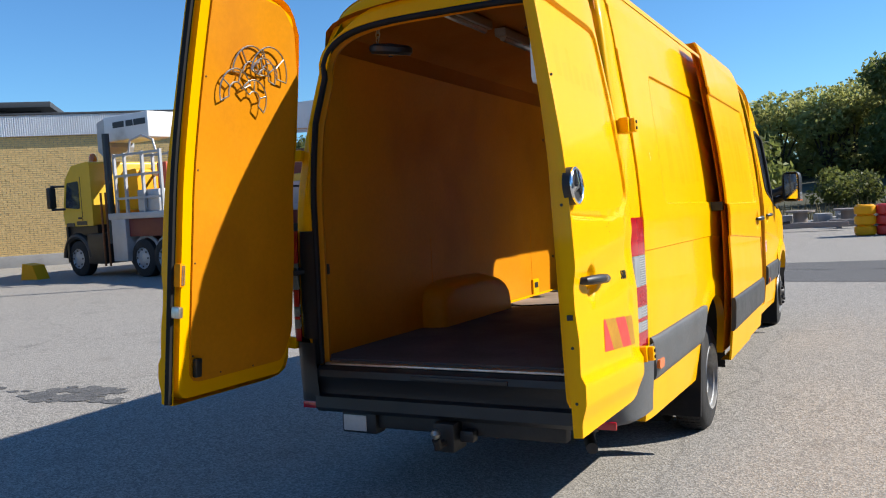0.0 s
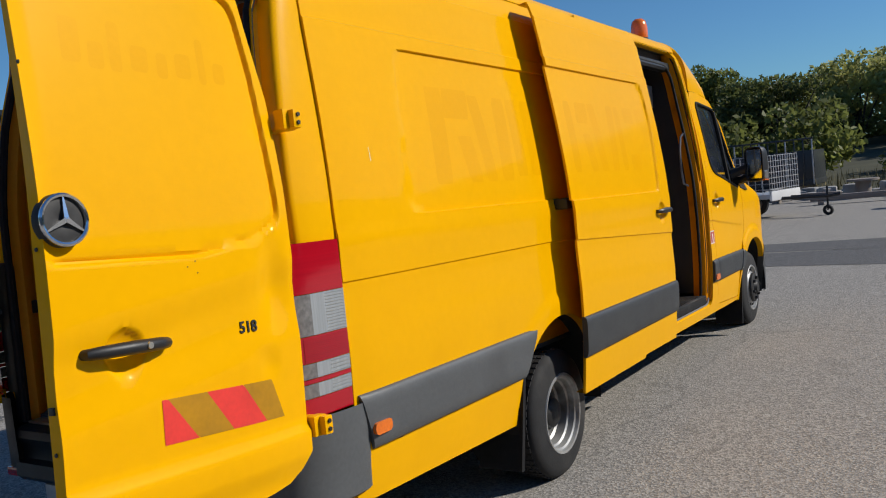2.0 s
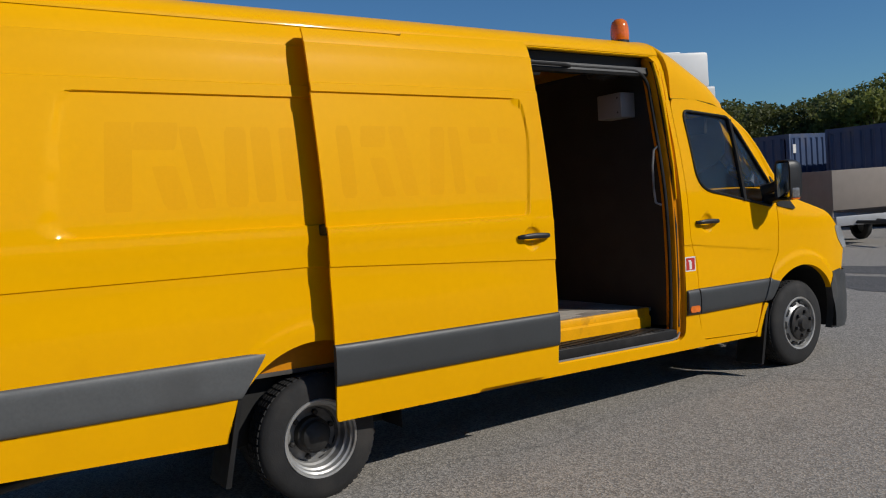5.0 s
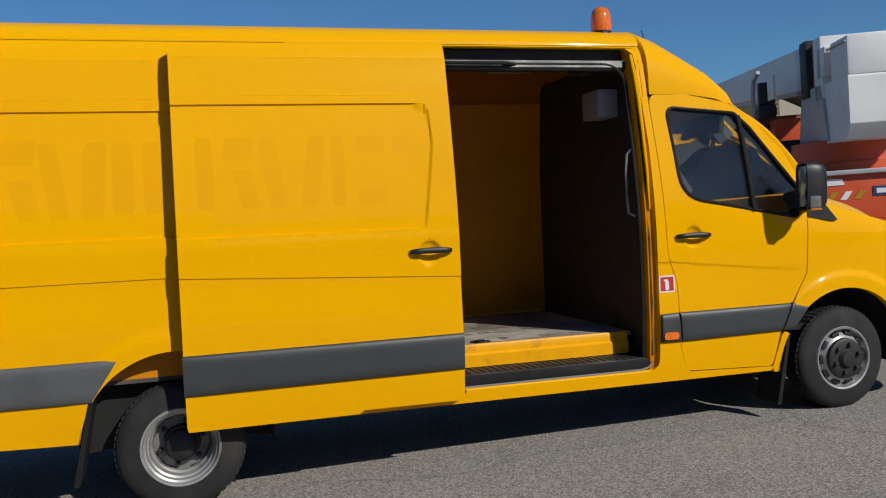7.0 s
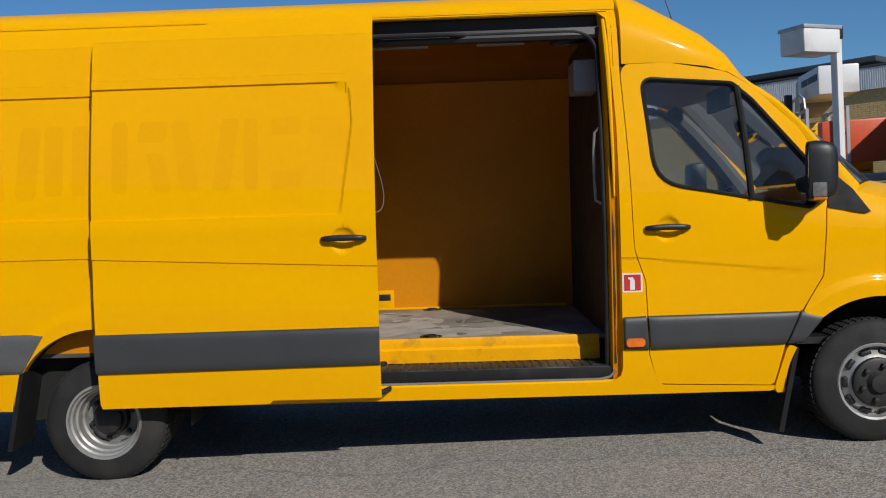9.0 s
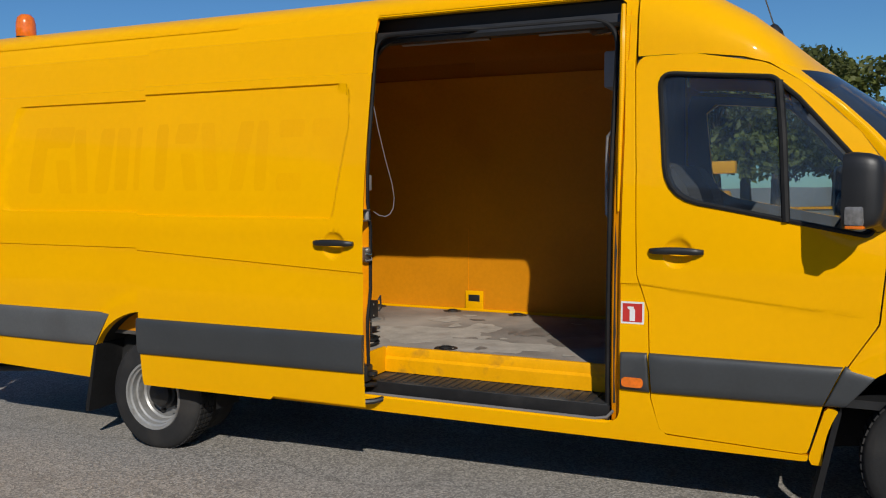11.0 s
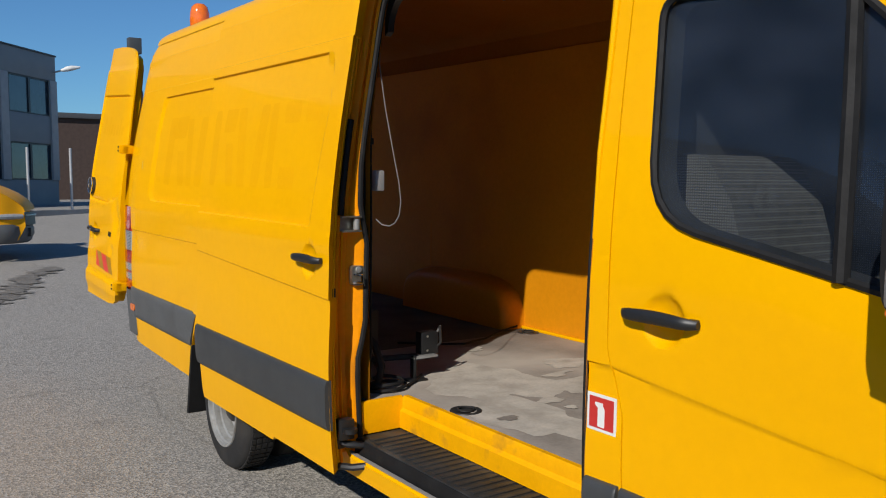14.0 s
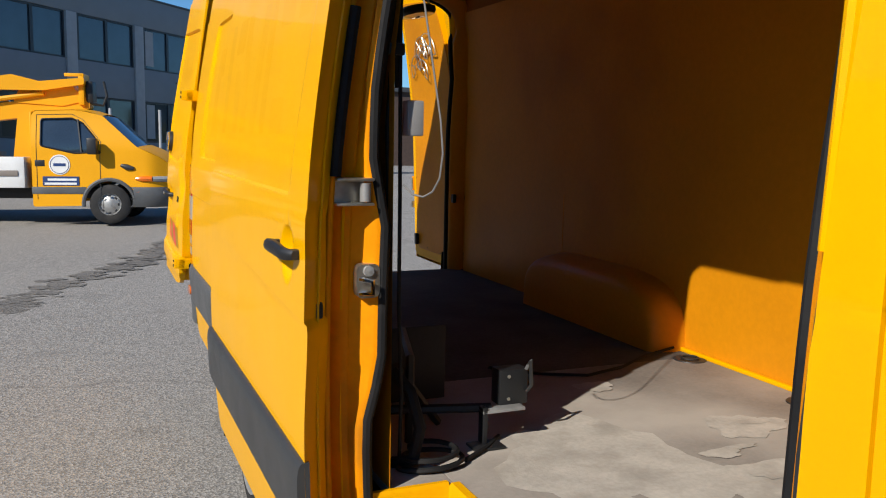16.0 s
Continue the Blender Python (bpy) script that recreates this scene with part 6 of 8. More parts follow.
part("head", Geo().tube([(-0.5, 0.15, 5.86), (-0.75, 0.16, 5.95), (-1.0, 0.16, 6.02), (-1.35, 0.15, 6.09)], [0.06, 0.12, 0.12, 0.05], 10), WHITE, lamp_post)
for k, (x, y) in enumerate(((-0.65, -24.3), (-2.13, -25.2), (-3.6, -26.1), (-5.1, -27.0), (0.8, -23.4), (2.3, -22.5), (3.8, -21.6))):
    z = float(ground_z(y))
    tagged(solid("fence_post", Geo().tube([(0, 0, 0), (0, 0, 2.15)], 0.045, 10), SILVER, "slim grey steel fence post", "fence post", pose(x, y, z), "fence posts by the office"))
kerb = Geo().prism([(-30, -41.2), (9, -17.8), (9, -17.55), (-30, -40.95)], 0.55, 1.0, "z")
solid("kerb", kerb, CONCRETE, "long pale concrete kerb by the office", "kerb", kind="structure")
track = [(2.35 - 2.55 * u + 0.12 * math.sin(9 * u), -5.7 - 5.4 * u, 0.24 - 0.1 * u, 0.38, 0.12, 30) for u in np.linspace(0, 1, 13)]
blotches("dirt_streak", track, ASPHALT_DIRTY, "dark dirt streak on the asphalt", 5)


# ---- yellow lift pickup ----
def road_wheel(parent, x, y, r, w, side, hub=STEEL):
    """A wheel whose axis lies along y; side is the way its outside looks."""
    wh = new("wheel")
    wh.parent = parent
    part("tyre", Geo().spin([(y + side * a, q) for a, q in ((0, r * 0.56), (0, r * 0.85), (-0.03, r), (-w + 0.03, r), (-w, r * 0.85), (-w, r * 0.6))], "y", (x, 0, r), 36), TYRE, wh)
    part("rim", Geo().spin([(y + side * a, q) for a, q in ((0.005, r * 0.57), (-0.02, r * 0.54), (-0.045, r * 0.5), (-0.02, r * 0.32), (0.0, r * 0.2), (0.0, 0.0))], "y", (x, 0, r), 28), hub, wh)
    for k in range(8):
        t = 2 * math.pi * k / 8
        part("vent_hole", Geo().box(-0.025, 0.025, y + side * 0.004 - 0.02, y + side * 0.004 - 0.004, r * 0.40, r * 0.49, 0.004, Matrix.Translation((x, 0, r)) @ Matrix.Rotation(t, 4, "Y")), BLACK, wh)
    return wh


pickup = thing("lift_pickup", "yellow pickup truck with a folded lift boom", "truck", pose(0.96, -13.33, float(ground_z(-13.0)) + 0.03, 0, 0, 167))
LP = LIFT_YELLOW
W2 = 0.92
cab_side = fillet([(-1.25, 0.30), (-1.25, 1.93, 0.10), (-0.57, 1.98, 0.2), (-0.10, 1.87, 0.15), (0.48, 1.33, 0.12), (0.85, 1.16, 0.2), (1.10, 0.95, 0.1), (1.13, 0.60, 0.06), (1.0, 0.34)], 0.04)
cab_window = fillet([(-1.10, 1.34), (-1.10, 1.80), (-0.60, 1.82), (-0.42, 1.74), (-0.16, 1.42), (-0.19, 1.24), (-0.55, 1.22)], 0.05)
cs = cut(poly_sdf(cab_side), circle_sdf(0.0, 0.34, 0.41), poly_sdf(cab_window))


def cab_half(y, z):
    """Half the cab's width, drawn in towards the roof and the nose."""
    return W2 - 0.11 * smooth(1.25, 2.0, z) - 0.22 * smooth(0.55, 1.15, y) ** 1.4


for s in (1, -1):
    g = skin(cab_half, cs, lines(-1.26, 1.14, 0.04), lines(0.28, 2.0, 0.04), 0.04)
    g.v = [(b, s * a, c) for a, b, c in g.v]
    part("cab_side", g, LP, pickup)
    g = skin(lambda y, z: cab_half(y, z) - 0.025, poly_sdf(cab_window), lines(-1.12, -0.14, 0.05), lines(1.2, 1.86, 0.05), 0.05)
    g.v = [(b, s * a, c) for a, b, c in g.v]
    part("side_window", g, OFFICE_GLASS, pickup, "dark side window")
    part("window_seal", Geo().tube([(y, s * (float(cab_half(np.array(y), np.array(z))) + 0.001), z) for y, z in cab_window], 0.014, 5, closed=True), BLACK, pickup, "black window seal")
    part("window_post", Geo().tube([(-0.50, s * (W2 - 0.085), 1.80), (-0.44, s * (W2 - 0.01), 1.22)], 0.018, 5), BLACK, pickup)
    seam = [(-0.14, 0.33), (-0.14, 1.15), (-0.12, 1.42), (-0.42, 1.80), (-0.60, 1.89), (-1.17, 1.87), (-1.17, 0.33)]
    part("door_seam", Geo().tube([(y, s * (float(cab_half(np.array(y), np.array(z))) + 0.001), z) for y, z in dense(seam, 0.1)[:-10]], 0.006, 4), DARKFRAME, pickup, "dark door seam")
    part("trim_band", Geo().box(-1.26, -0.38, s * W2 - 0.01, s * W2 + 0.012, 0.52, 0.64, 0.006), GREY_PALE, pickup, "grey side band")
    ring = [(0.43 * math.cos(t), s * (W2 + 0.004), 0.34 + 0.43 * math.sin(t)) for t in np.linspace(0.25, math.pi + 0.1, 18)]
    part("arch_trim", Geo().tube(ring, 0.035, 6), GREY_PALE, pickup, "grey wheel arch trim")
    part("mirror", Geo().box(-0.30, -0.14, s * (W2 + 0.17) - 0.09, s * (W2 + 0.17) + 0.09, 1.20, 1.48, 0.03).tube([(-0.15, s * (W2 - 0.02), 1.24), (-0.20, s * (W2 + 0.14), 1.26)], 0.035, 6), BLACK, pickup, "black wing mirror")
    part("door_handle", Geo().box(-1.20, -1.04, s * W2 - 0.005, s * W2 + 0.02, 0.99, 1.10, 0.01), BLACK, pickup, "black handle plate")
    def at_nose(y, z, s=s):
        return (y, s * (float(cab_half(np.array(y), np.array(z))) + 0.004), z)
    part("headlamp", Geo().tube([at_nose(y, 0.78) for y in (0.72, 0.82, 0.92, 1.02, 1.09)], [0.045, 0.052, 0.052, 0.05, 0.04], 8), CLEAR, pickup, "clear headlamp")
    part("indicator", Geo().tube([at_nose(y, 0.785) for y in (0.44, 0.52, 0.62, 0.71)], [0.02, 0.045, 0.05, 0.05], 8), AMBER, pickup, "orange indicator")
    part("wing_vent", Geo().tube([at_nose(y, z) for y, z in ((0.20, 1.02), (0.30, 0.985), (0.42, 0.96))], [0.025, 0.055, 0.03], 8), DARKFRAME, pickup, "dark oval wing vent")
    part("side_repeater", Geo().tube([at_nose(y, 0.55) for y in (0.42, 0.50)], 0.025, 6), AMBER, pickup, "small orange repeater")
    logo = part("logo_disc", Geo().spin([(s * (W2 + 0.002), 0.175), (s * (W2 + 0.008), 0.17), (s * (W2 + 0.008), 0.0)], "y", (-0.80, 0, 1.02), 28), WHITE, pickup, "round white logo sticker")
    part("logo_bar", Geo().box(-0.90, -0.70, s * (W2 + 0.010) - 0.002, s * (W2 + 0.010) + 0.002, 0.995, 1.045), NAVY, logo)
    part("logo_ring", Geo().tube([(-0.80 + 0.15 * math.cos(t), s * (W2 + 0.009), 1.02 + 0.15 * math.sin(t)) for t in np.linspace(0, 2 * math.pi, 25)[:-1]], 0.005, 5, closed=True), NAVY, logo)
    label = part("label_plate", Geo().box(-1.08, -0.49, s * (W2 + 0.006) - 0.004, s * (W2 + 0.006) + 0.004, 0.665, 0.82), NAVY, pickup, "blue label with two lines of writing")
    for z, x0 in ((0.765, -1.0), (0.695, -1.05)):
        part("writing_bar", Geo().box(x0, -0.53, s * (W2 + 0.012) - 0.002, s * (W2 + 0.012) + 0.002, z - 0.018, z + 0.02), WHITE, label)
    road_wheel(pickup, 0.0, s * (W2 + 0.0), 0.34, 0.2, s)
    road_wheel(pickup, -3.2, s * (W2 + 0.0), 0.34, 0.2, s)
top_rows = []
for x, z in ((-1.25, 1.90), (-1.2, 1.94), (-0.57, 1.97), (-0.3, 1.93), (-0.10, 1.865)):
    top_rows.append([(x, y, z + 0.05 * (1 - (y / 0.81) ** 2)) for y in np.linspace(-0.82, 0.82, 9)])
part("cab_roof", Geo().sheet(top_rows), LP, pickup)
part("windscreen", Geo().sheet([[(x + 0.10 * (1 - (y / w) ** 2), y, z) for y in np.linspace(-w, w, 9)] for x, z, w in ((-0.10, 1.87, 0.80), (0.19, 1.60, 0.85), (0.47, 1.34, 0.89))]), OFFICE_GLASS, pickup, "dark windscreen")
part("wiper", Geo().tube([(0.56, 0.1, 1.37), (0.44, 0.62, 1.42)], 0.012, 5), BLACK, pickup, "black wiper")
part("bonnet", Geo().sheet([[(x + 0.12 * (1 - (y / w) ** 2), y, z + 0.05 * (1 - (y / w) ** 2)) for y in np.linspace(-w, w, 9)] for x, z, w in ((0.46, 1.335, 0.90), (0.65, 1.26, 0.90), (0.85, 1.16, 0.84), (1.02, 1.03, 0.76), (1.10, 0.94, 0.70), (1.12, 0.86, 0.69))]), LP, pickup)
part("bonnet_scoop", Geo().box(0.58, 0.74, 0.42, 0.62, 1.285, 1.315, 0.01), BLACK, pickup, "black bonnet scoop")
part("grille", Geo().sheet([[(x + 0.12 * (1 - (y / 0.69) ** 2), y, z) for y in np.linspace(-0.69, 0.69, 9)] for x, z in ((1.11, 0.86), (1.125, 0.72), (1.13, 0.62))]), BLACK, pickup, "black grille")
part("grille_bar", Geo().tube([(1.135 + 0.12 * (1 - (y / 0.69) ** 2), y, 0.80) for y in np.linspace(-0.66, 0.66, 9)], 0.014, 6), ZINC, pickup, "bright grille bar")
rows = []
for z, push in ((0.29, -0.05), (0.33, 0.0), (0.48, 0.03), (0.60, 0.02), (0.64, -0.02)):
    rows.append([(0.38 + 0.80 * math.sin(math.pi * k / 24) ** 0.55 + push, -(0.94 + push * 0.4) * math.cos(math.pi * k / 24), z) for k in range(25)])
part("front_bumper", Geo().sheet(rows), GREY_PALE, pickup, "grey plastic bumper")
part("bumper_slot", Geo().box(1.10, 1.20, -0.45, 0.45, 0.40, 0.56, 0.02), BLACK, pickup, "dark bumper opening")
part("cab_back", Geo().box(-1.30, -1.25, -0.80, 0.80, 0.5, 1.92, 0.02), LP, pickup)
part("chassis", Geo().box(-5.2, 0.3, -0.42, 0.42, 0.42, 0.62, 0.02), BLACK, pickup)
part("load_deck", Geo().box(-5.3, -1.45, -1.0, 1.0, 0.82, 0.92, 0.02), BOARD, pickup, "brown load deck")
for y in (0.55, -0.98):
    part("side_locker", Geo().box(-2.1, -1.35, y, y + 0.43, 0.62, 1.15, 0.03), WHITE, pickup, "white side locker")
part("crate", Geo().box(-2.9, -2.2, 0.2, 0.9, 0.92, 1.25, 0.02), BOARD, pickup, "brown crate")
boom = part("lift_boom", Geo().prism(fillet([(-5.0, 1.72), (-0.75, 2.30), (-0.45, 2.36), (-0.45, 2.56), (-0.7, 2.60), (-1.5, 2.50), (-5.0, 1.98)], 0.04), -0.15, 0.15, "y"), LP, pickup, "yellow folded lift boom")
part("upper_arm", Geo().prism(fillet([(-5.0, 2.36), (-2.3, 2.84), (-1.7, 2.93), (-1.25, 2.82), (-0.5, 2.90), (-0.5, 2.78), (-1.2, 2.66), (-2.2, 2.66), (-5.0, 2.18)], 0.03), -0.30, -0.16, "y"), LP, boom)
part("link_plate", Geo().prism(fillet([(-1.75, 2.45), (-1.55, 2.80), (-0.75, 2.78), (-0.50, 2.50), (-0.9, 2.40)], 0.06), -0.17, 0.17, "y"), LP, boom)
part("link_rod", Geo().tube([(-2.9, -0.2, 2.35), (-1.2, -0.2, 2.62)], 0.045, 8), LP, boom)
part("ram", Geo().tube([(-3.6, 0.2, 2.05), (-1.9, 0.2, 2.50)], 0.05, 8), ZINC, boom)
part("end_frame", Geo().box(-0.62, -0.52, -0.22, 0.22, 2.42, 2.98, 0.02).box(-0.85, -0.52, -0.22, -0.18, 2.92, 2.98, 0.01), LP, boom, "yellow boom end frame")
part("knuckle", Geo().box(-0.52, -0.38, -0.16, 0.16, 2.45, 2.86, 0.05), BLACK, boom, "black boom head")
part("hose", Geo().tube([(-0.42, -0.12, 2.45), (-0.22, -0.12, 2.42), (-0.15, -0.12, 2.6), (-0.2, -0.12, 2.85)], 0.025, 6), BLACK, boom)
boom.location.z = -0.34
part("boom_stand", Geo().prism([(-1.75, 0.9), (-1.42, 0.9), (-1.40, 1.95), (-1.62, 1.92)], -0.3, 0.3, "y"), LP, pickup, "yellow boom stand")

# ---- crane truck ----
def crane_truck(m, cage):
    """A lifting truck, its cab to -x and its tail at the origin; the short one has no cage."""
    tail_x = -0.2 if cage else -2.5
    crane = thing("crane_truck", "large yellow and red truck with a white lifting boom", "truck", m @ pose(0, -11.55, 0), "crane trucks in the yard")
    cab = part("cab", Geo().prism(fillet([(-7.55, 1.8), (-7.35, 2.75), (-7, 3.12, 0.25), (-6.12, 3.2, 0.1), (-6.12, 1.42), (-7.5, 1.42)], 0.08), 10.35, 12.75, "y"), TRUCK_YELLOW, crane, "square yellow driver cab")
    part("side_window", Geo().prism(fillet([(-7.4, 1.95), (-7.25, 2.65), (-6.7, 2.68), (-6.7, 1.9)], 0.06), 10.335, 10.36, "y"), OFFICE_GLASS, cab, "dark side window")
    part("windscreen", Geo().prism([(-7.57, 1.85), (-7.38, 2.72), (-7.34, 2.72), (-7.52, 1.85)], 10.5, 12.6, "y"), OFFICE_GLASS, cab, "dark windscreen")
    part("door_seam", Geo().box(-6.62, -6.6, 10.343, 10.352, 1.46, 2.8), DARKFRAME, cab)
    part("door_handle", Geo().box(-6.8, -6.65, 10.32, 10.35, 1.62, 1.67, 0.01), BLACK, cab)
    part("writing_bar", Geo().box(-7.4, -7, 10.335, 10.345, 1.42, 1.52), DARKFRAME, cab, "dark writing on the door")
    part("writing_bar", Geo().box(-6.9, -6.4, 10.335, 10.345, 1.45, 1.56), DARKFRAME, cab, "dark writing on the door")
    part("mirror", Geo().box(-7.75, -7.58, 9.98, 10.2, 1.95, 2.55, 0.05).tube([(-7.4, 10.4, 2.57), (-7.66, 10.08, 2.57)], 0.03, 6).tube([(-7.4, 10.4, 1.92), (-7.66, 10.08, 1.92)], 0.03, 6), BLACK, cab, "black mirror")
    part("skirt", Geo().box(-7.56, -7.45, 10.38, 12.7, 0.38, 1.44, 0.04).box(-6.55, -5.75, 10.38, 12.7, 0.35, 1.2, 0.05).box(-7.5, -6.1, 10.45, 12.65, 1.15, 1.44, 0.03), BLACK, cab, "black cab skirt")
    part("wheel_arch", Geo().tube([(-7.08 + 0.64 * math.cos(t), 10.46, 0.5 + 0.64 * math.sin(t)) for t in np.linspace(0.05, math.pi - 0.05, 13)], 0.10, 8), BLACK, cab, "black wheel arch")
    part("beacon", Geo().spin([(3.16, 0.11), (3.34, 0.11), (3.44, 0.06), (3.46, 0.0)], "z", (-6.75, 10.9, 0), 14), AMBER, cab, "amber beacon")
    part("exhaust_pipe", Geo().tube([(-5.55, 10.55, 0.9), (-5.55, 10.55, 3.9)], 0.10, 8).tube([(-5.7, 10.7, 1.0), (-5.7, 10.7, 3.3)], 0.05, 6), DARKFRAME, crane, "dark upright exhaust stack")
    part("chassis", Geo().box(-7.3, tail_x, 10.9, 12.2, 0.75, 1.05, 0.03), MAROON, crane, "dark red chassis")
    part("deck", Geo().box(-5.35, tail_x, 10.3, 12.8, 1.55, 1.72, 0.03), SILVER, crane, "grey deck")
    part("side_panel", Geo().box(-4.6, tail_x, 10.42, 10.50, 1.08, 1.55, 0.02), MAROON, crane, "dark red side panel")
    part("locker", Geo().box(-5.25, -4.62, 10.32, 10.9, 0.42, 1.6, 0.03), SILVER, crane, "grey steel locker")
    part("ladder", Geo().tube([(-5.38, 10.3, 0.3), (-5.38, 10.3, 2.3)], 0.03, 6).tube([(-5.6, 10.3, 0.3), (-5.6, 10.3, 2.3)], 0.03, 6), RUST, crane, "rusty upright ladder")
    for x in (-7.08, -4.1, -3.15, -1.5)[:4 if cage else 3]:
        for y, s in ((10.42, -1), (12.7, 1)):
            road_wheel(crane, x, y, 0.5, 0.32, s, SILVER)
    for x in (-4.1, -3.15, -1.5)[:3 if cage else 2]:
        part("mudguard", Geo().tube([(x + 0.58 * math.cos(t), 10.58, 0.5 + 0.58 * math.sin(t)) for t in np.linspace(0.2, math.pi - 0.2, 9)], 0.05, 6), SILVER, crane, "grey mudguard")
    if not cage:
        for x in (-4.95, -4.5, -3.75, -3.0):
            for y in (10.32, 11.2):
                part("platform_post", Geo().box(x - 0.035, x + 0.035, y, y + 0.07, 1.7, 3.3), SILVER, crane)
        for z in (2.1, 2.7, 3.25):
            for y in (10.33, 11.2):
                part("platform_rail", Geo().box(-4.95, -3.0, y, y + 0.05, z - 0.03, z + 0.03), SILVER, crane)
        part("platform_hoop", Geo().tube([(-4.3, 10.36, 3.25), (-4.2, 10.36, 3.6), (-3.7, 10.36, 3.7), (-3.25, 10.36, 3.55), (-3.15, 10.36, 3.25)], 0.03, 6), SILVER, crane, "grey tubular hoop")
    part("yellow_hood", Geo().prism(fillet([(-5.5, 1.8), (-5.45, 2.6), (-5.1, 2.85), (-4.5, 2.9), (-4.45, 1.8)], 0.1), 10.7, 12.2, "y"), LIFT_YELLOW, crane, "yellow engine hood")
    part("red_unit", Geo().box(-3.7, -3.3, 10.75, 12.2, 2.0, 3.0, 0.05), ORANGE, crane, "red hydraulic unit")
    part("silver_unit", Geo().box(-4.15, -3.25, 10.42, 10.85, 1.72, 2.3, 0.04), SILVER, crane, "silver control cabinet")
    if cage:
        main = part("boom", Geo().prism(fillet([(-5.75, 4.08), (-5.75, 4.66), (-1.5, 4.18), (-1.5, 3.38)], 0.03), 10.95, 11.9, "y"), WHITE, crane, "long white box boom")
        part("boom_rail", Geo().prism([(-5.7, 3.92), (-5.7, 4.0), (-2.2, 3.42), (-2.2, 3.34)], 10.9, 11.0, "y"), SILVER, main, "grey rail under the boom")
    else:
        main = part("boom", Geo().box(-6.2, -4.2, 10.95, 11.9, 3.72, 4.42, 0.05), WHITE, crane, "long white box boom")
    if not cage:
        part("boom_head", Geo().prism(fillet([(-6.62, 3.5), (-6.6, 4.3), (-6.2, 4.4), (-6.2, 3.6), (-6.35, 3.3)], 0.05), 11.0, 11.9, "y"), SILVER, main, "grey boom head")
        for x0, w in ((-5.75, 0.5), (-5.15, 0.3), (-4.8, 0.5)):
            part("writing_bar", Geo().box(x0, x0 + w, 10.935, 10.952, 4.08, 4.24), DARKFRAME, main, "dark lettering bar")
        return crane
    part("boom_cap", Geo().box(-5.95, -5.75, 10.98, 11.87, 4.05, 4.62, 0.03), DARKFRAME, main, "dark boom end cap")
    for k in range(4):
        part("writing_bar", Geo().prism([(-5.05 + 0.17 * k, 4.22), (-4.97 + 0.17 * k, 4.22), (-4.93 + 0.17 * k, 4.45), (-5.01 + 0.17 * k, 4.45)], 10.938, 10.95, "y"), DARKFRAME, main, "dark lettering bar")
    part("control_box", Geo().box(-4.55, -4.15, 10.5, 11.0, 3.15, 3.55, 0.03), HUB, crane, "dark grey control box")
    part("control_box", Geo().box(-4.95, -4.58, 10.5, 11.0, 3.15, 3.52, 0.03), HUB, crane, "dark grey control box")
    part("deck_frame", Geo().box(-5.0, -3.9, 10.45, 11.9, 2.95, 3.12, 0.02), RUST, crane, "rusty frame under the boxes")
    part("red_cabinet", Geo().box(-4.45, -3.95, 10.6, 11.8, 1.9, 2.95, 0.03), MAROON, crane, "dark red cabinet")
    for z in (2.35, 2.5, 2.65):
        part("louvre", Geo().box(-4.32, -4.08, 10.585, 10.6, z, z + 0.06), LIFT_YELLOW, crane, "pale yellow louvre")
    part("hood_beacon", Geo().spin([(2.9, 0.12), (3.1, 0.12), (3.2, 0.06), (3.22, 0.0)], "z", (-5.2, 10.9, 0), 12), AMBER, crane, "amber beacon")
    part("boom_sleeve", Geo().box(-1.8, -1.4, 10.85, 12.1, 3.2, 4.25, 0.04), HUB, main, "dark steel sleeve")
    part("brown_hinge", Geo().box(-1.4, -1.1, 10.95, 12.0, 2.9, 4.15, 0.04), RUST, main, "rusty hinge block")
    part("boom_end", Geo().box(-1.15, -0.75, 10.9, 12.05, 3.05, 4.2, 0.03), WHITE, main, "white boom end plate")
    part("turret", Geo().spin([(1.72, 1.05), (1.95, 1.05), (1.97, 0.95), (2.35, 0.92), (2.4, 0.6)], "z", (-1.5, 11.5, 0), 36), ORANGE, crane, "orange-red slewing turret")
    part("turret_post", Geo().prism(fillet([(-2.2, 2.35), (-1.9, 3.35), (-0.8, 3.35), (-0.6, 2.35)], 0.05), 10.9, 12.1, "y"), SILVER, crane, "grey turret post")
    basket = part("work_cage", Geo().prism(fillet([(-1.1, 3.35), (-1.05, 2.8), (-0.75, 2.3), (0.2, 2.3), (0.4, 2.55), (0.4, 3.35)], 0.05), 10.95, 12.1, "y"), WHITE, crane, "white work cage shell")
    part("side_box", Geo().prism(fillet([(-0.95, 3.45), (-0.95, 3.98), (-0.5, 3.98), (-0.65, 3.5)], 0.03), 10.9, 11.3, "y"), WHITE, basket, "white box on the cage")
    part("tank", Geo().box(-0.45, 0.4, 10.95, 12.0, 3.34, 4.0, 0.06), WHITE, basket, "white rounded tank")
    part("rail", Geo().tube([(-0.5, 10.93, 3.9), (0.4, 10.93, 3.9)], 0.02, 6), SILVER, basket)
    part("control_seat", Geo().box(-3.45, -2.95, 10.35, 10.75, 3.0, 3.32, 0.12).box(-3.12, -2.98, 10.38, 10.72, 3.3, 3.75, 0.05), BLACK, crane, "black operator seat")
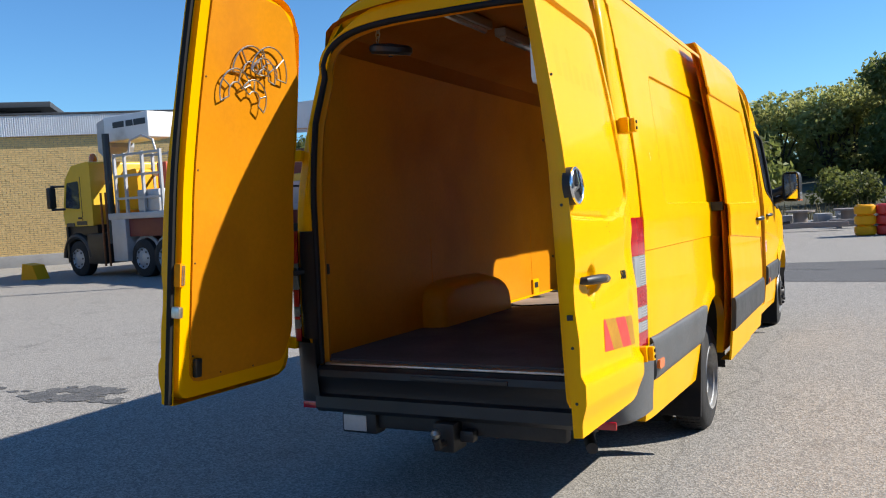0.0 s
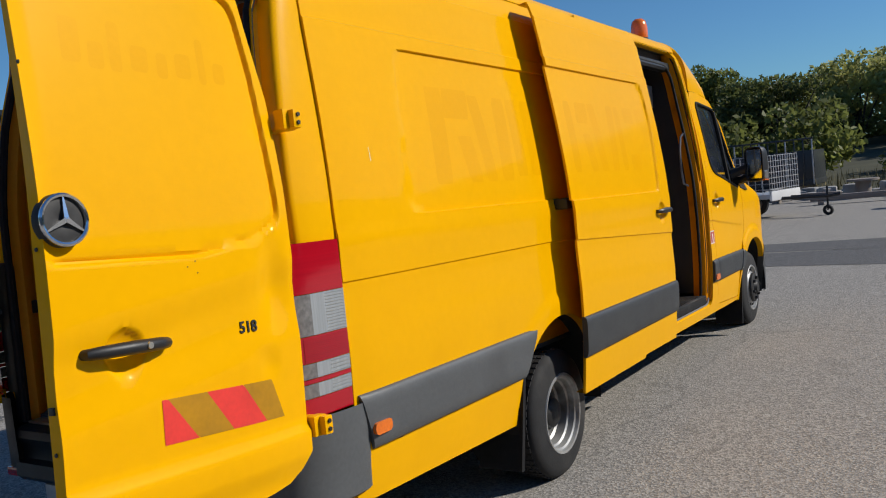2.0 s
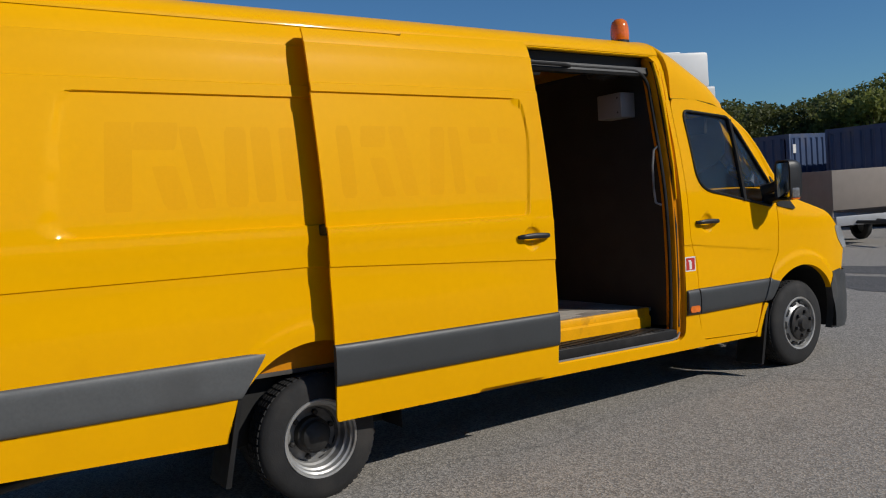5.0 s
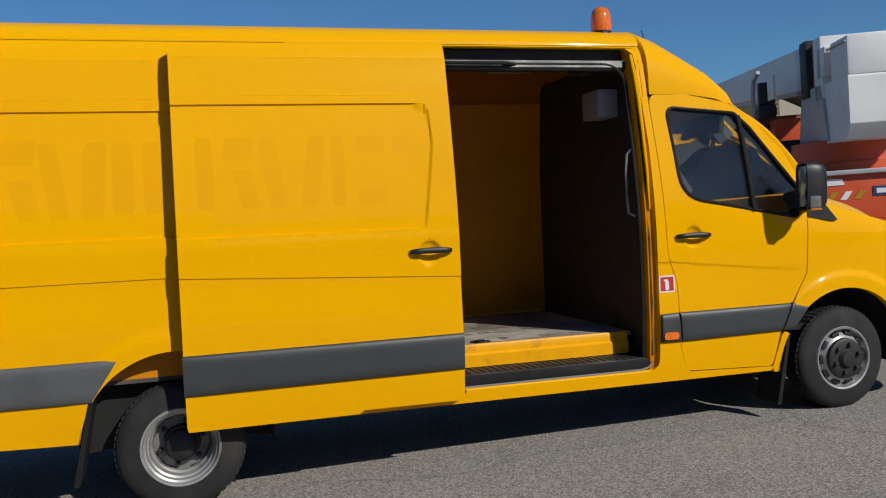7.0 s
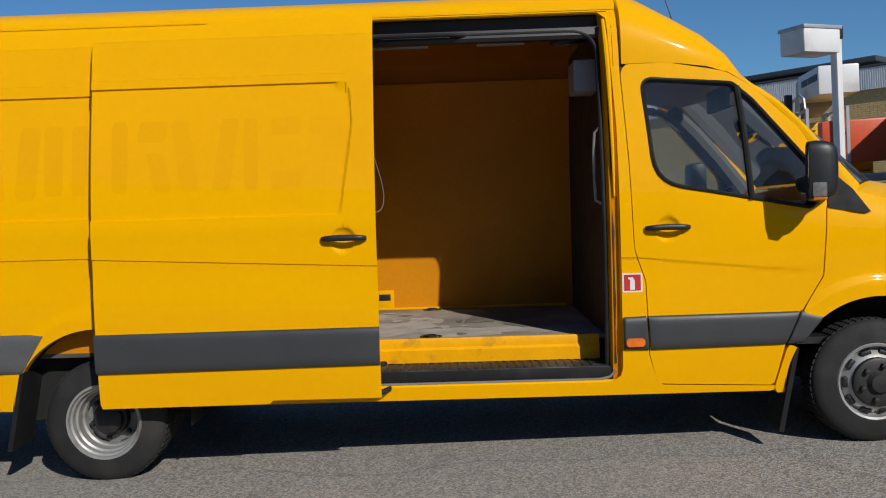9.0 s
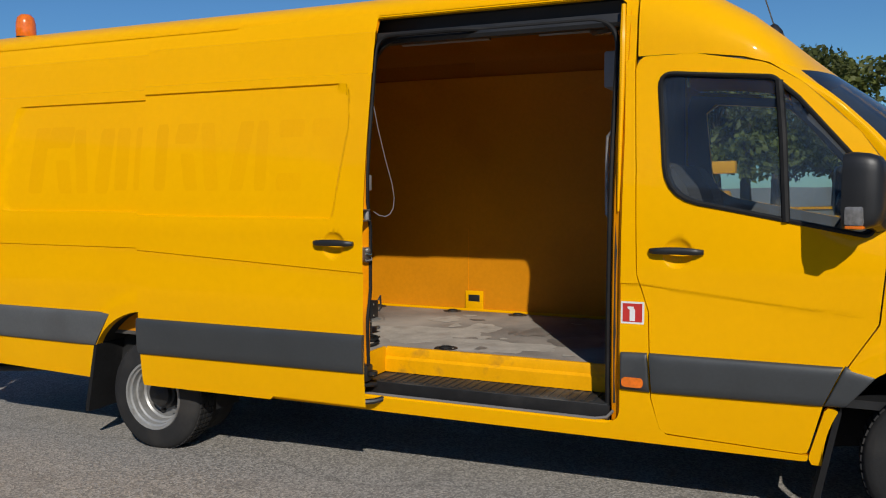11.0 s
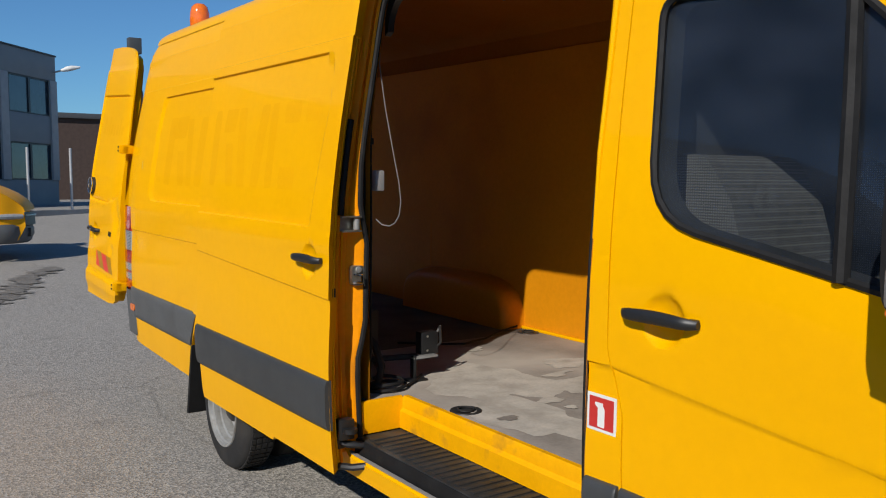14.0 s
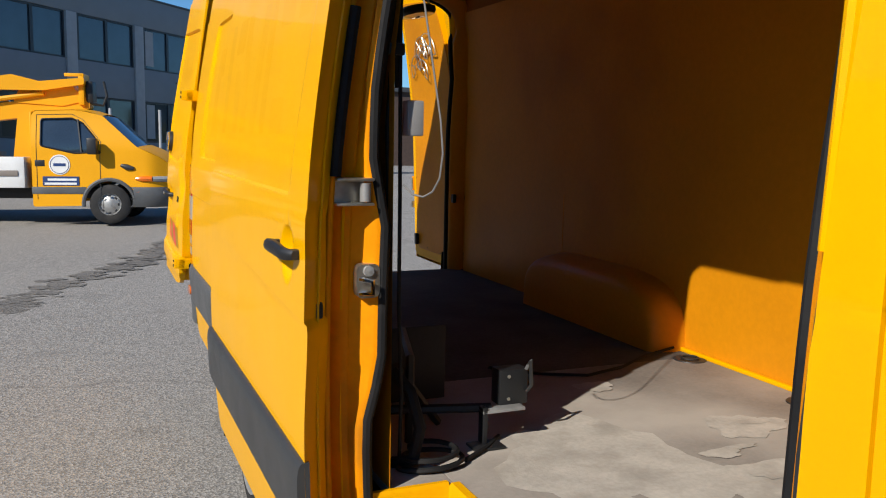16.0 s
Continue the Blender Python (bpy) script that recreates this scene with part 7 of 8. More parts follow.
    part("operator_guard", Geo().tube([(-3.95, 10.45, 1.9), (-3.75, 10.45, 2.3), (-3.75, 10.45, 3.5), (-3.62, 10.45, 3.85), (-3.2, 10.45, 3.98)], 0.045, 8).tube([(-3.6, 10.45, 1.75), (-3.65, 10.45, 3.3)], 0.03, 8), SILVER, crane, "grey guard tube")
    part("guard_plate", Geo().box(-2.4, -2, 10.40, 10.46, 3.3, 3.75, 0.02), WHITE, crane)
    part("valve_block", Geo().box(-3.1, -2.3, 10.4, 11.0, 1.75, 2.5, 0.04).box(-3.8, -3.2, 10.45, 10.9, 1.75, 2.2, 0.04), BLACK, crane, "black valve block")
    part("yellow_tank", Geo().box(-4.8, -3.9, 10.5, 11.1, 1.75, 2.5, 0.08), TRUCK_YELLOW, crane)
    part("hose_run", Geo().tube([(-1.9, 10.5, 1.9), (-4.9, 10.42, 2.3), (-3.7, 10.42, 2.1), (-2.7, 10.38, 2.7), (-1.9, 10.5, 2.4)], 0.04, 6), BLACK, crane, "black hose")
    tail = part("rear_panel", Geo().box(-0.15, 0, 10.3, 12.8, 0.95, 1.75, 0.03), ORANGE, crane, "orange-red rear panel")
    part("rear_rail", Geo().box(-0.2, 0.1, 10.28, 12.82, 1.72, 1.80, 0.02), SILVER, tail, "grey edge rail")
    for k in range(4):
        q = [(10.42 + 0.22 * k, 1.30), (10.53 + 0.22 * k, 1.30), (10.63 + 0.22 * k, 1.44), (10.52 + 0.22 * k, 1.44)]
        part("stripe", Geo().prism(q, 0.002, 0.01, "x"), (WHITE, REFLECT_OCHRE)[k % 2], tail)
    for k in range(9):
        lean_to = 0.16 if k < 4 else -0.16
        q = [(10.5 + 0.24 * k, 0.62), (10.62 + 0.24 * k, 0.62), (10.62 + 0.24 * k + lean_to, 0.9), (10.5 + 0.24 * k + lean_to, 0.9)]
        part("chevron", Geo().prism(q, 0, 0.01, "x"), LIFT_YELLOW, tail, "yellow chevron stripe")
    part("chevron_board", Geo().box(-0.15, -0.005, 10.35, 12.8, 0.58, 0.95, 0.01), STICKER_RED, tail, "red chevron board")
    part("sign_plate", Geo().box(0, 0.015, 11.4, 12.3, 1.34, 1.50), NAVY, tail, "blue sign plate")
    part("writing_bar", Geo().box(0.015, 0.022, 11.45, 11.95, 1.38, 1.46), WHITE, tail)
    part("logo_mark", Geo().prism([(10.5, 1.55), (10.95, 1.55), (10.9, 1.66), (10.65, 1.66)], 0, 0.012, "x"), WHITE, tail, "white logo mark")
    part("tail_lamp", Geo().box(-0.02, 0.04, 10.42, 10.82, 1.05, 1.18, 0.02), RED, tail, "red tail lamp")
    part("plate_bar", Geo().box(-0.02, 0.02, 10.5, 11.0, 0.96, 1.03, 0.005), WHITE, tail)
    for ob in crane.children_recursive:
        # The long truck: everything ahead of its turret stands further forward.
        if ob.type == "MESH":
            for v in ob.data.vertices:
                if v.co.x < -4.05 and v.co.z > 1.2:
                    v.co.x -= 5.0
    return crane


crane_truck(pose(-11.1, 10.93, 0, 0, 0, -8), False)
crane_truck(pose(-5.94, 11.12, 0, 0, 0, -22), True)
site_mast = thing("raised_white_box", "white box raised on a slim white post", "mast", pose(-10.6, 8.95, 0, 0, 0, 25))
part("base", Geo().box(-0.25, 0.25, 0.2, 0.7, 0.0, 0.12, 0.02), CONCRETE, site_mast)
part("post", Geo().box(-0.06, 0.10, 0.36, 0.50, 0.1, 4.42, 0.02), WHITE, site_mast)
part("box", Geo().box(-0.35, 0.25, -0.62, 0.30, 3.96, 4.44, 0.05), WHITE, site_mast)
part("box_rim", Geo().box(-0.37, 0.27, -0.64, 0.33, 4.40, 4.47, 0.015), SILVER, site_mast)
part("pulley", Geo().box(-0.08, 0.12, 0.34, 0.53, 4.25, 4.50, 0.03), HUB, site_mast, "dark post head")
solid("wheel_chock", Geo().prism([(-19.6, 0.0), (-18.9, 0.0), (-19.1, 0.4), (-19.5, 0.45)], 9.9, 10.3, "y"), LIFT_YELLOW, "yellow wheel chock beside the crane truck", "chock")


# ---- containers, trailers and clutter in front of the trees ----
def container(x0, x1, y0, y1, h=2.6, z=0.1):
    """A steel container with ribbed walls and corner posts."""
    c = thing("shipping_container", "blue ribbed steel shipping container", "container", pose(x0, y0, z), "containers by the trees")
    lx, ly = x1 - x0, y1 - y0
    for nm, a, b, fix, along in (("side_wall", 0, ly, lx, "y"), ("side_wall", 0, ly, 0, "y"), ("end_wall", 0, lx, 0, "x"), ("end_wall", 0, lx, ly, "x")):
        pts, u = [], a + 0.08
        inward = -0.04 if fix else 0.04
        while u < b - 0.2:
            pts += [(u, 0), (u + 0.07, 0), (u + 0.10, inward), (u + 0.17, inward), (u + 0.20, 0)]
            u += 0.28
        rows = [[((fix + d, q, z2) if along == "y" else (q, fix + d, z2)) for q, d in pts] for z2 in (0.15, h - 0.12)]
        part(nm, Geo().sheet(rows), BLUE, c)
    for x in (0, lx - 0.12):
        for y in (0, ly - 0.12):
            part("corner_post", Geo().box(x, x + 0.12, y, y + 0.12, 0, h, 0.01), BLUE, c)
    for zz in (0.005, h - 0.125):
        for x0_, x1_, y0_, y1_ in ((0.12, lx - 0.12, 0.005, 0.1), (0.12, lx - 0.12, ly - 0.1, ly - 0.005), (0.005, 0.1, 0.12, ly - 0.12), (lx - 0.1, lx - 0.005, 0.12, ly - 0.12)):
            part("rail", Geo().box(x0_, x1_, y0_, y1_, zz, zz + 0.12), BLUE, c)
    part("roof", Geo().box(0.02, lx - 0.02, 0.02, ly - 0.02, h - 0.03, h), BLUE, c)
    part("label", Geo().box(lx + 0.002, lx + 0.006, 0.16, 0.3, h - 0.55, h - 0.3), WHITE, c, "white label")
    part("lock_rod", Geo().tube([(lx + 0.03, ly * 0.55, 0.2), (lx + 0.03, ly * 0.55, h - 0.5)], 0.025, 6), SILVER, c)
    return c


container(-11.9, -9.5, 19.9, 25.9)
container(-8.4, -6.0, 19.9, 25.9)
rack = thing("stake_rack", "dark steel stake rack with upright bars", "rack", pose(-8.2, 27.0, 0.1))
part("bed", Geo().box(0, 6.1, 0, 2.4, 0.25, 0.45, 0.02), DARKFRAME, rack)
part("side_board", Geo().box(0, 6.1, 0.02, 0.06, 0.45, 1.45, 0.01).box(6.04, 6.08, 0.02, 2.4, 0.45, 1.45, 0.01), DARKFRAME, rack, "dark side boards")
for k in range(22):
    part("stake", Geo().box(0.05 + 0.285 * k, 0.09 + 0.285 * k, -0.02, 0.02, 0.3, 1.85, 0.004), SILVER if k % 3 == 0 else DARKFRAME, rack)
part("top_rail", Geo().box(0, 6.1, -0.03, 0.03, 1.82, 1.88, 0.01), DARKFRAME, rack)
for k in range(3):
    part("block", Geo().box(0.3 + 2.6 * k, 0.6 + 2.6 * k, 0.1, 2.3, -0.1, 0.25), BOARD, rack)
solid("steel_bench", Geo().box(-5.9, -5.85, 20.2, 22.4, 1.2, 1.26, 0.01).box(-5.9, -5.6, 20.2, 22.4, 0.55, 0.6).box(-5.65, -5.6, 20.2, 20.26, 0.0, 1.26).box(-5.65, -5.6, 22.34, 22.4, 0.0, 1.26), SILVER, "pale steel rack beside a container", "rack", pose(0.3, 0, 0))


def trailer(x, y, yaw, mesh):
    t = thing("box_trailer", "small car trailer with " + ("a wire mesh front" if mesh else "a plain board front"), "trailer", pose(x, y, 0, 0, 0, yaw), "trailers in the yard")
    part("bed", Geo().box(-2.2, 0.0, -0.75, 0.75, 0.50, 0.60, 0.01), SILVER, t)
    if mesh:
        g = Geo()
        for k in range(13):
            g.tube([(0, -0.75 + 0.125 * k, 0.6), (0, -0.75 + 0.125 * k, 1.55)], 0.010, 4)
            g.tube([(-0.18 * k, -0.75, 0.6), (-0.18 * k, -0.75, 1.55)], 0.010, 4)
        for k in range(8):
            g.tube([(0, -0.75, 0.6 + 0.135 * k), (0, 0.75, 0.6 + 0.135 * k)], 0.008, 4)
            g.tube([(0, -0.75, 0.6 + 0.135 * k), (-2.2, -0.75, 0.6 + 0.135 * k)], 0.008, 4)
        part("mesh_sides", g, SILVER, t, "galvanised mesh sides")
        part("lamp_board", Geo().box(-0.02, 0.04, -0.75, 0.75, 0.45, 0.68, 0.01), WHITE, t, "pale lamp board")
    else:
        part("front_board", Geo().box(-0.04, 0.0, -0.78, 0.78, 0.75, 1.58, 0.01), BOARD, t, "grey-brown front board")
        part("side_board", Geo().box(-2.2, -0.04, -0.78, -0.74, 0.6, 1.58, 0.01).box(-2.2, -0.04, 0.74, 0.78, 0.6, 1.58, 0.01), BOARD, t)
        part("lamp_board", Geo().box(-0.02, 0.04, -0.75, 0.75, 0.42, 0.62, 0.01), SILVER, t, "pale lamp board")
    part("drawbar", Geo().tube([(-0.2, -0.3, 0.48), (1.1, 0.0, 0.46)], 0.04, 6).tube([(-0.2, 0.3, 0.48), (1.1, 0.0, 0.46), (1.35, 0, 0.5)], 0.04, 6), HUB, t)
    jack = part("jockey_wheel", Geo().tube([(1.0, 0.08, 0.12), (1.0, 0.08, 0.7)], 0.025, 6), HUB, t)
    part("small_tyre", Geo().spin([(0.05, 0.06), (0.05, 0.12), (0.11, 0.12), (0.11, 0.06)], "y", (1.0, 0, 0.12), 18), TYRE, jack)
    for s in (1, -1):
        road_wheel(t, -1.2, s * 0.95, 0.30, 0.16, s)
        part("mudguard", Geo().tube([(-1.2 + 0.36 * math.cos(a), s * 0.88, 0.3 + 0.36 * math.sin(a)) for a in np.linspace(0.1, math.pi - 0.1, 9)], 0.05, 6), BLACK, t)
    return t


trailer(-4.65, 15.2, -20, False)
trailer(-1.35, 18.0, -15, True)
for i, (x, y, mat) in enumerate(((1.05, 19.35, LIFT_YELLOW), (1.56, 19.45, STICKER_RED), (2.08, 19.55, STICKER_RED), (2.6, 19.65, LIFT_YELLOW), (3.12, 19.75, STICKER_RED))):
    for k in range(3):
        tyre = Geo().spin([(0.02, 0.13), (0.0, 0.2), (0.03, 0.26), (0.13, 0.275), (0.23, 0.26), (0.27, 0.2), (0.25, 0.13), (0.13, 0.12), (0.02, 0.13)], "z", (0, 0, 0), 24)
        solid("painted_tyre", tyre, mat, ("yellow" if mat is LIFT_YELLOW else "red") + " painted tyre in a barrier stack", "tyre", pose(x + 0.6, y, 0.275 * k + 0.001), "painted tyre barrier")
for i, (x, y, l, a) in enumerate(((-1.4, 21.6, 2.6, 8), (0.6, 23.0, 3.4, -6), (2.5, 24.2, 3.0, 12), (-3.0, 23.6, 2.2, -10))):
    solid("timber_beam", Geo().box(0, l, 0, 0.18, 0.0, 0.16, 0.02).box(0.2, 0.35, -0.1, 0.3, -0.10, 0.0), BOARD, "pale timber beam lying on blocks", "timber", pose(x, y, 0.11, 0, 0, a), "timber by the trees")
rubble = Geo()
rg = random.Random(7)
for k in range(260):
    x, y, r = rg.uniform(-8, 12), rg.uniform(24.5, 26.5), rg.uniform(0.08, 0.28)
    rubble.box(x - r, x + r, y - r * 0.8, y + r * 0.8, 0, r * rg.uniform(0.7, 1.6), r * 0.25, Matrix.Translation((x, y, 0)) @ Matrix.Rotation(rg.uniform(0, 3), 4, "Z") @ Matrix.Translation((-x, -y, 0)))
tagged(part("rubble", rubble, CONCRETE), "low heap of broken concrete rubble", "rubble", kind="stuff")
for k in range(3):
    stack = thing("cable_reel", "grey wooden cable reel near the trees", "cable reel", pose(-0.3 + 1.4 * k, 24.0 + 0.3 * k, 0.0), "reels by the trees")
    part("flange", Geo().spin([(0.0, 0.0), (0.0, 0.45), (0.06, 0.45), (0.06, 0.0)], "z", (0, 0, 0), 24), BOARD, stack)
    part("drum", Geo().spin([(0.06, 0.22), (0.5, 0.22)], "z", (0, 0, 0), 18), BOARD, stack)
    part("flange", Geo().spin([(0.5, 0.0), (0.5, 0.45), (0.56, 0.45), (0.56, 0.0)], "z", (0, 0, 0), 24), BOARD, stack)


# ---- trees ----
for leaf in (LEAF, LEAF_PALE, LEAF_DARK):
    # Leaves let some light through.
    n, l = leaf.node_tree.nodes, leaf.node_tree.links
    glow, both = n.new("ShaderNodeBsdfTranslucent"), n.new("ShaderNodeMixShader")
    body_in = n["Principled BSDF"].inputs["Base Color"].links[0].from_socket
    l.new(body_in, glow.inputs[0])
    both.inputs[0].default_value = 0.5
    l.new(n["Principled BSDF"].outputs[0], both.inputs[1])
    l.new(glow.outputs[0], both.inputs[2])
    l.new(both.outputs[0], n["Material Output"].inputs[0])


def leaf_mass(rg, blobs, count, size, flat=0.75):
    """Many small leaf blades on and in a group of lumps."""
    v, f = [], []
    tot = sum(b[3] ** 2 for b in blobs)
    for cx, cy, cz, r in blobs:
        n = int(count * r * r / tot)
        d = rg.normal(size=(n, 3))
        d /= np.linalg.norm(d, axis=1, keepdims=True)
        rad = r * (0.55 + 0.5 * rg.random(n) ** 0.6)
        p = np.array((cx, cy, cz)) + d * rad[:, None] * np.array((1, 1, flat))
        a = rg.normal(size=(n, 3))
        a /= np.linalg.norm(a, axis=1, keepdims=True)
        b = np.cross(a, rg.normal(size=(n, 3)))
        b /= np.linalg.norm(b, axis=1, keepdims=True)
        s = size * (0.6 + 0.8 * rg.random(n))[:, None]
        for q, aa, bb in zip(p, a * s, b * s * 0.55):
            k = len(v)
            v += [tuple(q - aa), tuple(q + bb), tuple(q + aa), tuple(q - bb)]
            f.append((k, k + 1, k + 2, k + 3))
    g = Geo()
    g.v, g.f = v, f
    return g


def tree_model(seed, height, spread, mat, count=3800, size=0.2, column=False):
    rg = np.random.default_rng(seed)
    t = thing("tree", "leafy green tree with an uneven crown", "tree", None, "trees round the yard")
    trunk_h = height * 0.35
    pts = [(0, 0, -0.3), (0.08 * rg.normal(), 0.08 * rg.normal(), trunk_h * 0.5), (0.2 * rg.normal(), 0.2 * rg.normal(), trunk_h), (0.3 * rg.normal(), 0.3 * rg.normal(), height * 0.8)]
    g = Geo().tube(pts, [0.035 * height, 0.028 * height, 0.02 * height, 0.004 * height], 8)
    blobs = []
    for k in range(16 if not column else 12):
        a, u = rg.uniform(0, 2 * math.pi), rg.random()
        if column:
            h, rr = height * (0.12 + 0.84 * (k + u) / 12), spread * (0.25 + 0.25 * u)
            r = spread * (1.05 - 0.75 * abs((k + u) / 12 - 0.35)) * 0.55
        else:
            h, rr = height * rg.uniform(0.22, 0.88), spread * rg.uniform(0.1, 0.75)
            rr *= math.sqrt(max(0.1, 1 - ((h / height - 0.5) / 0.55) ** 2))
            r = spread * rg.uniform(0.26, 0.44)
        c = (rr * math.cos(a), rr * math.sin(a), min(h, height - r * 0.6))
        blobs.append((*c, r))
        z0 = min(trunk_h * rg.uniform(0.6, 1.2), c[2])
        g.tube([(0, 0, z0), ((c[0]) * 0.5, c[1] * 0.5, (z0 + c[2]) * 0.5 + 0.2), c], [0.012 * height, 0.008 * height, 0.003 * height], 5)
    part("trunk", g, BARK, t)
    tagged(part("crown", leaf_mass(rg, blobs, count, size), mat, t, "uneven leafy crown", sharp=180), kind="")
    return t


models = [tree_model(11, 7.5, 3.3, LEAF, 6000, 0.15), tree_model(12, 8.5, 3.8, LEAF_DARK, 6000, 0.16), tree_model(13, 6.2, 3.2, LEAF_PALE, 6000, 0.14), tree_model(14, 12.5, 2.2, LEAF_DARK, column=True), tree_model(15, 2.6, 1.7, LEAF, 1500, 0.12)]
FAR_TREES = ((1, -52, -2.5, 1.42), (0, -51, -0.6, 1.5), (3, -51, -6.1, 1.13))
places = []
rg = random.Random(3)
for k in range(34):
    u = k / 33
    x = -44 + 74 * u + rg.uniform(-1, 1)
    places.append((rg.choice((0, 2, 2)) if x > -4 else rg.choice((0, 1, 1)), x, 50 + rg.uniform(-4, 3) - 0.10 * abs(x), (0.84 + 0.20 * float(smooth(-10.0, 1.0, np.array(x)))) * rg.uniform(0.9, 1.15)))
for k in range(20):
    places.append((rg.choice((0, 2)) if -48 + 4.2 * k > -4 else rg.choice((0, 1)), -48 + 4.2 * k + rg.uniform(-1, 1), 58 + rg.uniform(-2, 3) - 0.1 * abs(-48 + 4.2 * k), (0.88 + 0.22 * float(smooth(-10.0, 1.0, np.array(-48 + 4.2 * k)))) * rg.uniform(0.95, 1.12)))
for k in range(20):
    places.append((4, -26 + 2.0 * k + rg.uniform(-0.6, 0.6), 31.5 + rg.uniform(-1.5, 2.5), rg.uniform(0.7, 1.35)))
for m_, x, y, s in ((1, -54, 9.5, 1.3), (0, -55, 4.5, 1.45), (1, -53, 1.0, 1.25), (3, -53, -6.5, 1.15), (1, -56, -9.5, 1.3), (3, -50, -12.5, 1.0), (0, -55, -15, 1.4), (1, -54, -21, 1.3), (0, -52, -28, 1.4), (2, -50, -35, 1.5), (1, -55, 14, 1.1), (0, -48, -42, 1.3), (3, -62, -10.2, 1.25)) + FAR_TREES:
    places.append((m_, x, y, s))
used = set()
for k, x, y, s in places:
    s = s * {1: 0.9, 2: 1.25}.get(k, 1.0) if y > 35 else s
    m = pose(x, y, -0.05, 0, 0, rg.uniform(0, 360)) @ Matrix.Diagonal((s, s, s * rg.uniform(0.92, 1.08), 1))
    if k in used:
        copy = copy_thing(models[k], pose(0, 0, 0))
        copy.matrix_basis = m
    else:
        used.add(k)
        models[k].matrix_basis = m
grass = Geo()
for k in range(2600):
    x, y, h = rg.uniform(-30, 25), rg.uniform(26.5, 31.5), rg.uniform(0.25, 0.9)
    w, a = rg.uniform(0.02, 0.05), rg.uniform(0, 3.14)
    grass.add([(x - w * math.cos(a), y - w * math.sin(a), 0), (x + w * math.cos(a), y + w * math.sin(a), 0), (x + rg.uniform(-0.2, 0.2), y + rg.uniform(-0.2, 0.2), h)], [(0, 1, 2)])
tagged(part("dry_grass", grass, DRY, sharp=180), "tall dry grass below the trees", "grass", kind="stuff")
bank = Geo().sheet([[(x, y, z) for x in np.linspace(-60, 40, 30)] for y, z in ((26.2, -0.02), (30, 0.25), (40, 0.9), (62, 2.0))])
tagged(part("grass_bank", bank, material("dark_soil", (0.05, 0.05, 0.025), 0.95, vary=0.3, scale=0.8)), "rough dark bank under the trees", "ground", kind="structure")

# ---- across the yard, seen past the cab and through its windows ----
sign = thing("yellow_boom_lift", "yellow boom lift with white sign panels, parked far off", "lift", pose(-24, -1.0, 0, 0, 0, 0))
part("beam", Geo().box(-0.3, 0.3, -5.5, 2.2, 2.05, 2.45, 0.04), LIFT_YELLOW, sign)
for k in range(6):
    part("sign_panel", Geo().box(0.302, 0.32, -4.8 + 1.0 * k, -4.1 + 1.0 * k, 2.12, 2.38), (WHITE, DARKFRAME)[k % 3 == 1], sign, "small sign panel")
part("body", Geo().box(-0.8, 0.8, -1.5, 2.0, 0.6, 1.5, 0.15), LIFT_YELLOW, sign)
for x in (-0.6, 1.4):
    part("wheel", Geo().spin([(0.75, 0.2), (0.8, 0.38), (0.6, 0.4), (0.55, 0.2)], "x", (0, x, 0.4), 20), TYRE, sign)
solid("blue_cabin", Geo().box(-1, 1, -0.8, 0.8, 0, 2.0, 0.04), material("light_blue_paint", (0.12, 0.36, 0.50), 0.5), "light blue site cabin across the yard", "cabin", pose(-25, -4.2, 0))
solid("white_panel_van", Geo().prism(fillet([(-2.2, 0.3), (-2.2, 1.9), (0.8, 1.9), (1.5, 1.2), (2.1, 1.0), (2.1, 0.3)], 0.1), -0.9, 0.9, "y"), WHITE, "white panel van parked across the yard", "van", pose(-22, -7.0, 0, 0, 0, 70))
solid("yellow_rail_stand", Geo().box(-1.5, 1.5, -0.05, 0.05, 0.95, 1.02).box(-1.5, 1.5, -0.05, 0.05, 0.5, 0.56).box(-1.5, -1.42, -0.05, 0.05, 0, 1.02).box(-0.5, -0.42, -0.05, 0.05, 0, 1.02).box(0.5, 0.58, -0.05, 0.05, 0, 1.02).box(1.42, 1.5, -0.05, 0.05, 0, 1.02), LIFT_YELLOW, "yellow tubular guard rail across the yard", "guard rail", pose(-20, 3.6, 0, 0, 0, 80))
solid("yellow_cabin", Geo().box(-0.8, 0.8, -0.8, 0.8, 0, 2.1, 0.05), TRUCK_YELLOW, "pale yellow machine cabin across the yard", "machine", pose(-23, 6.4, 0))

# ---- the long hall on the sunny side, mirrored in the glass ----
far_hall = thing("dark_hall", "long dark industrial hall along the yard", "building", pose(34, 10, 0))
part("wall", Geo().box(0, 12, -45, 45, -0.5, 6.6), DARKBRICK, far_hall)
part("roof", Geo().box(-0.3, 12.3, -45.3, 45.3, 6.6, 6.9, 0.05), DARKROOF, far_hall)
part("gate", Geo().box(-0.06, 0.0, -2.0, 3.0, 0, 4.2, 0.02), PILLAR, far_hall, "pale roller gate")


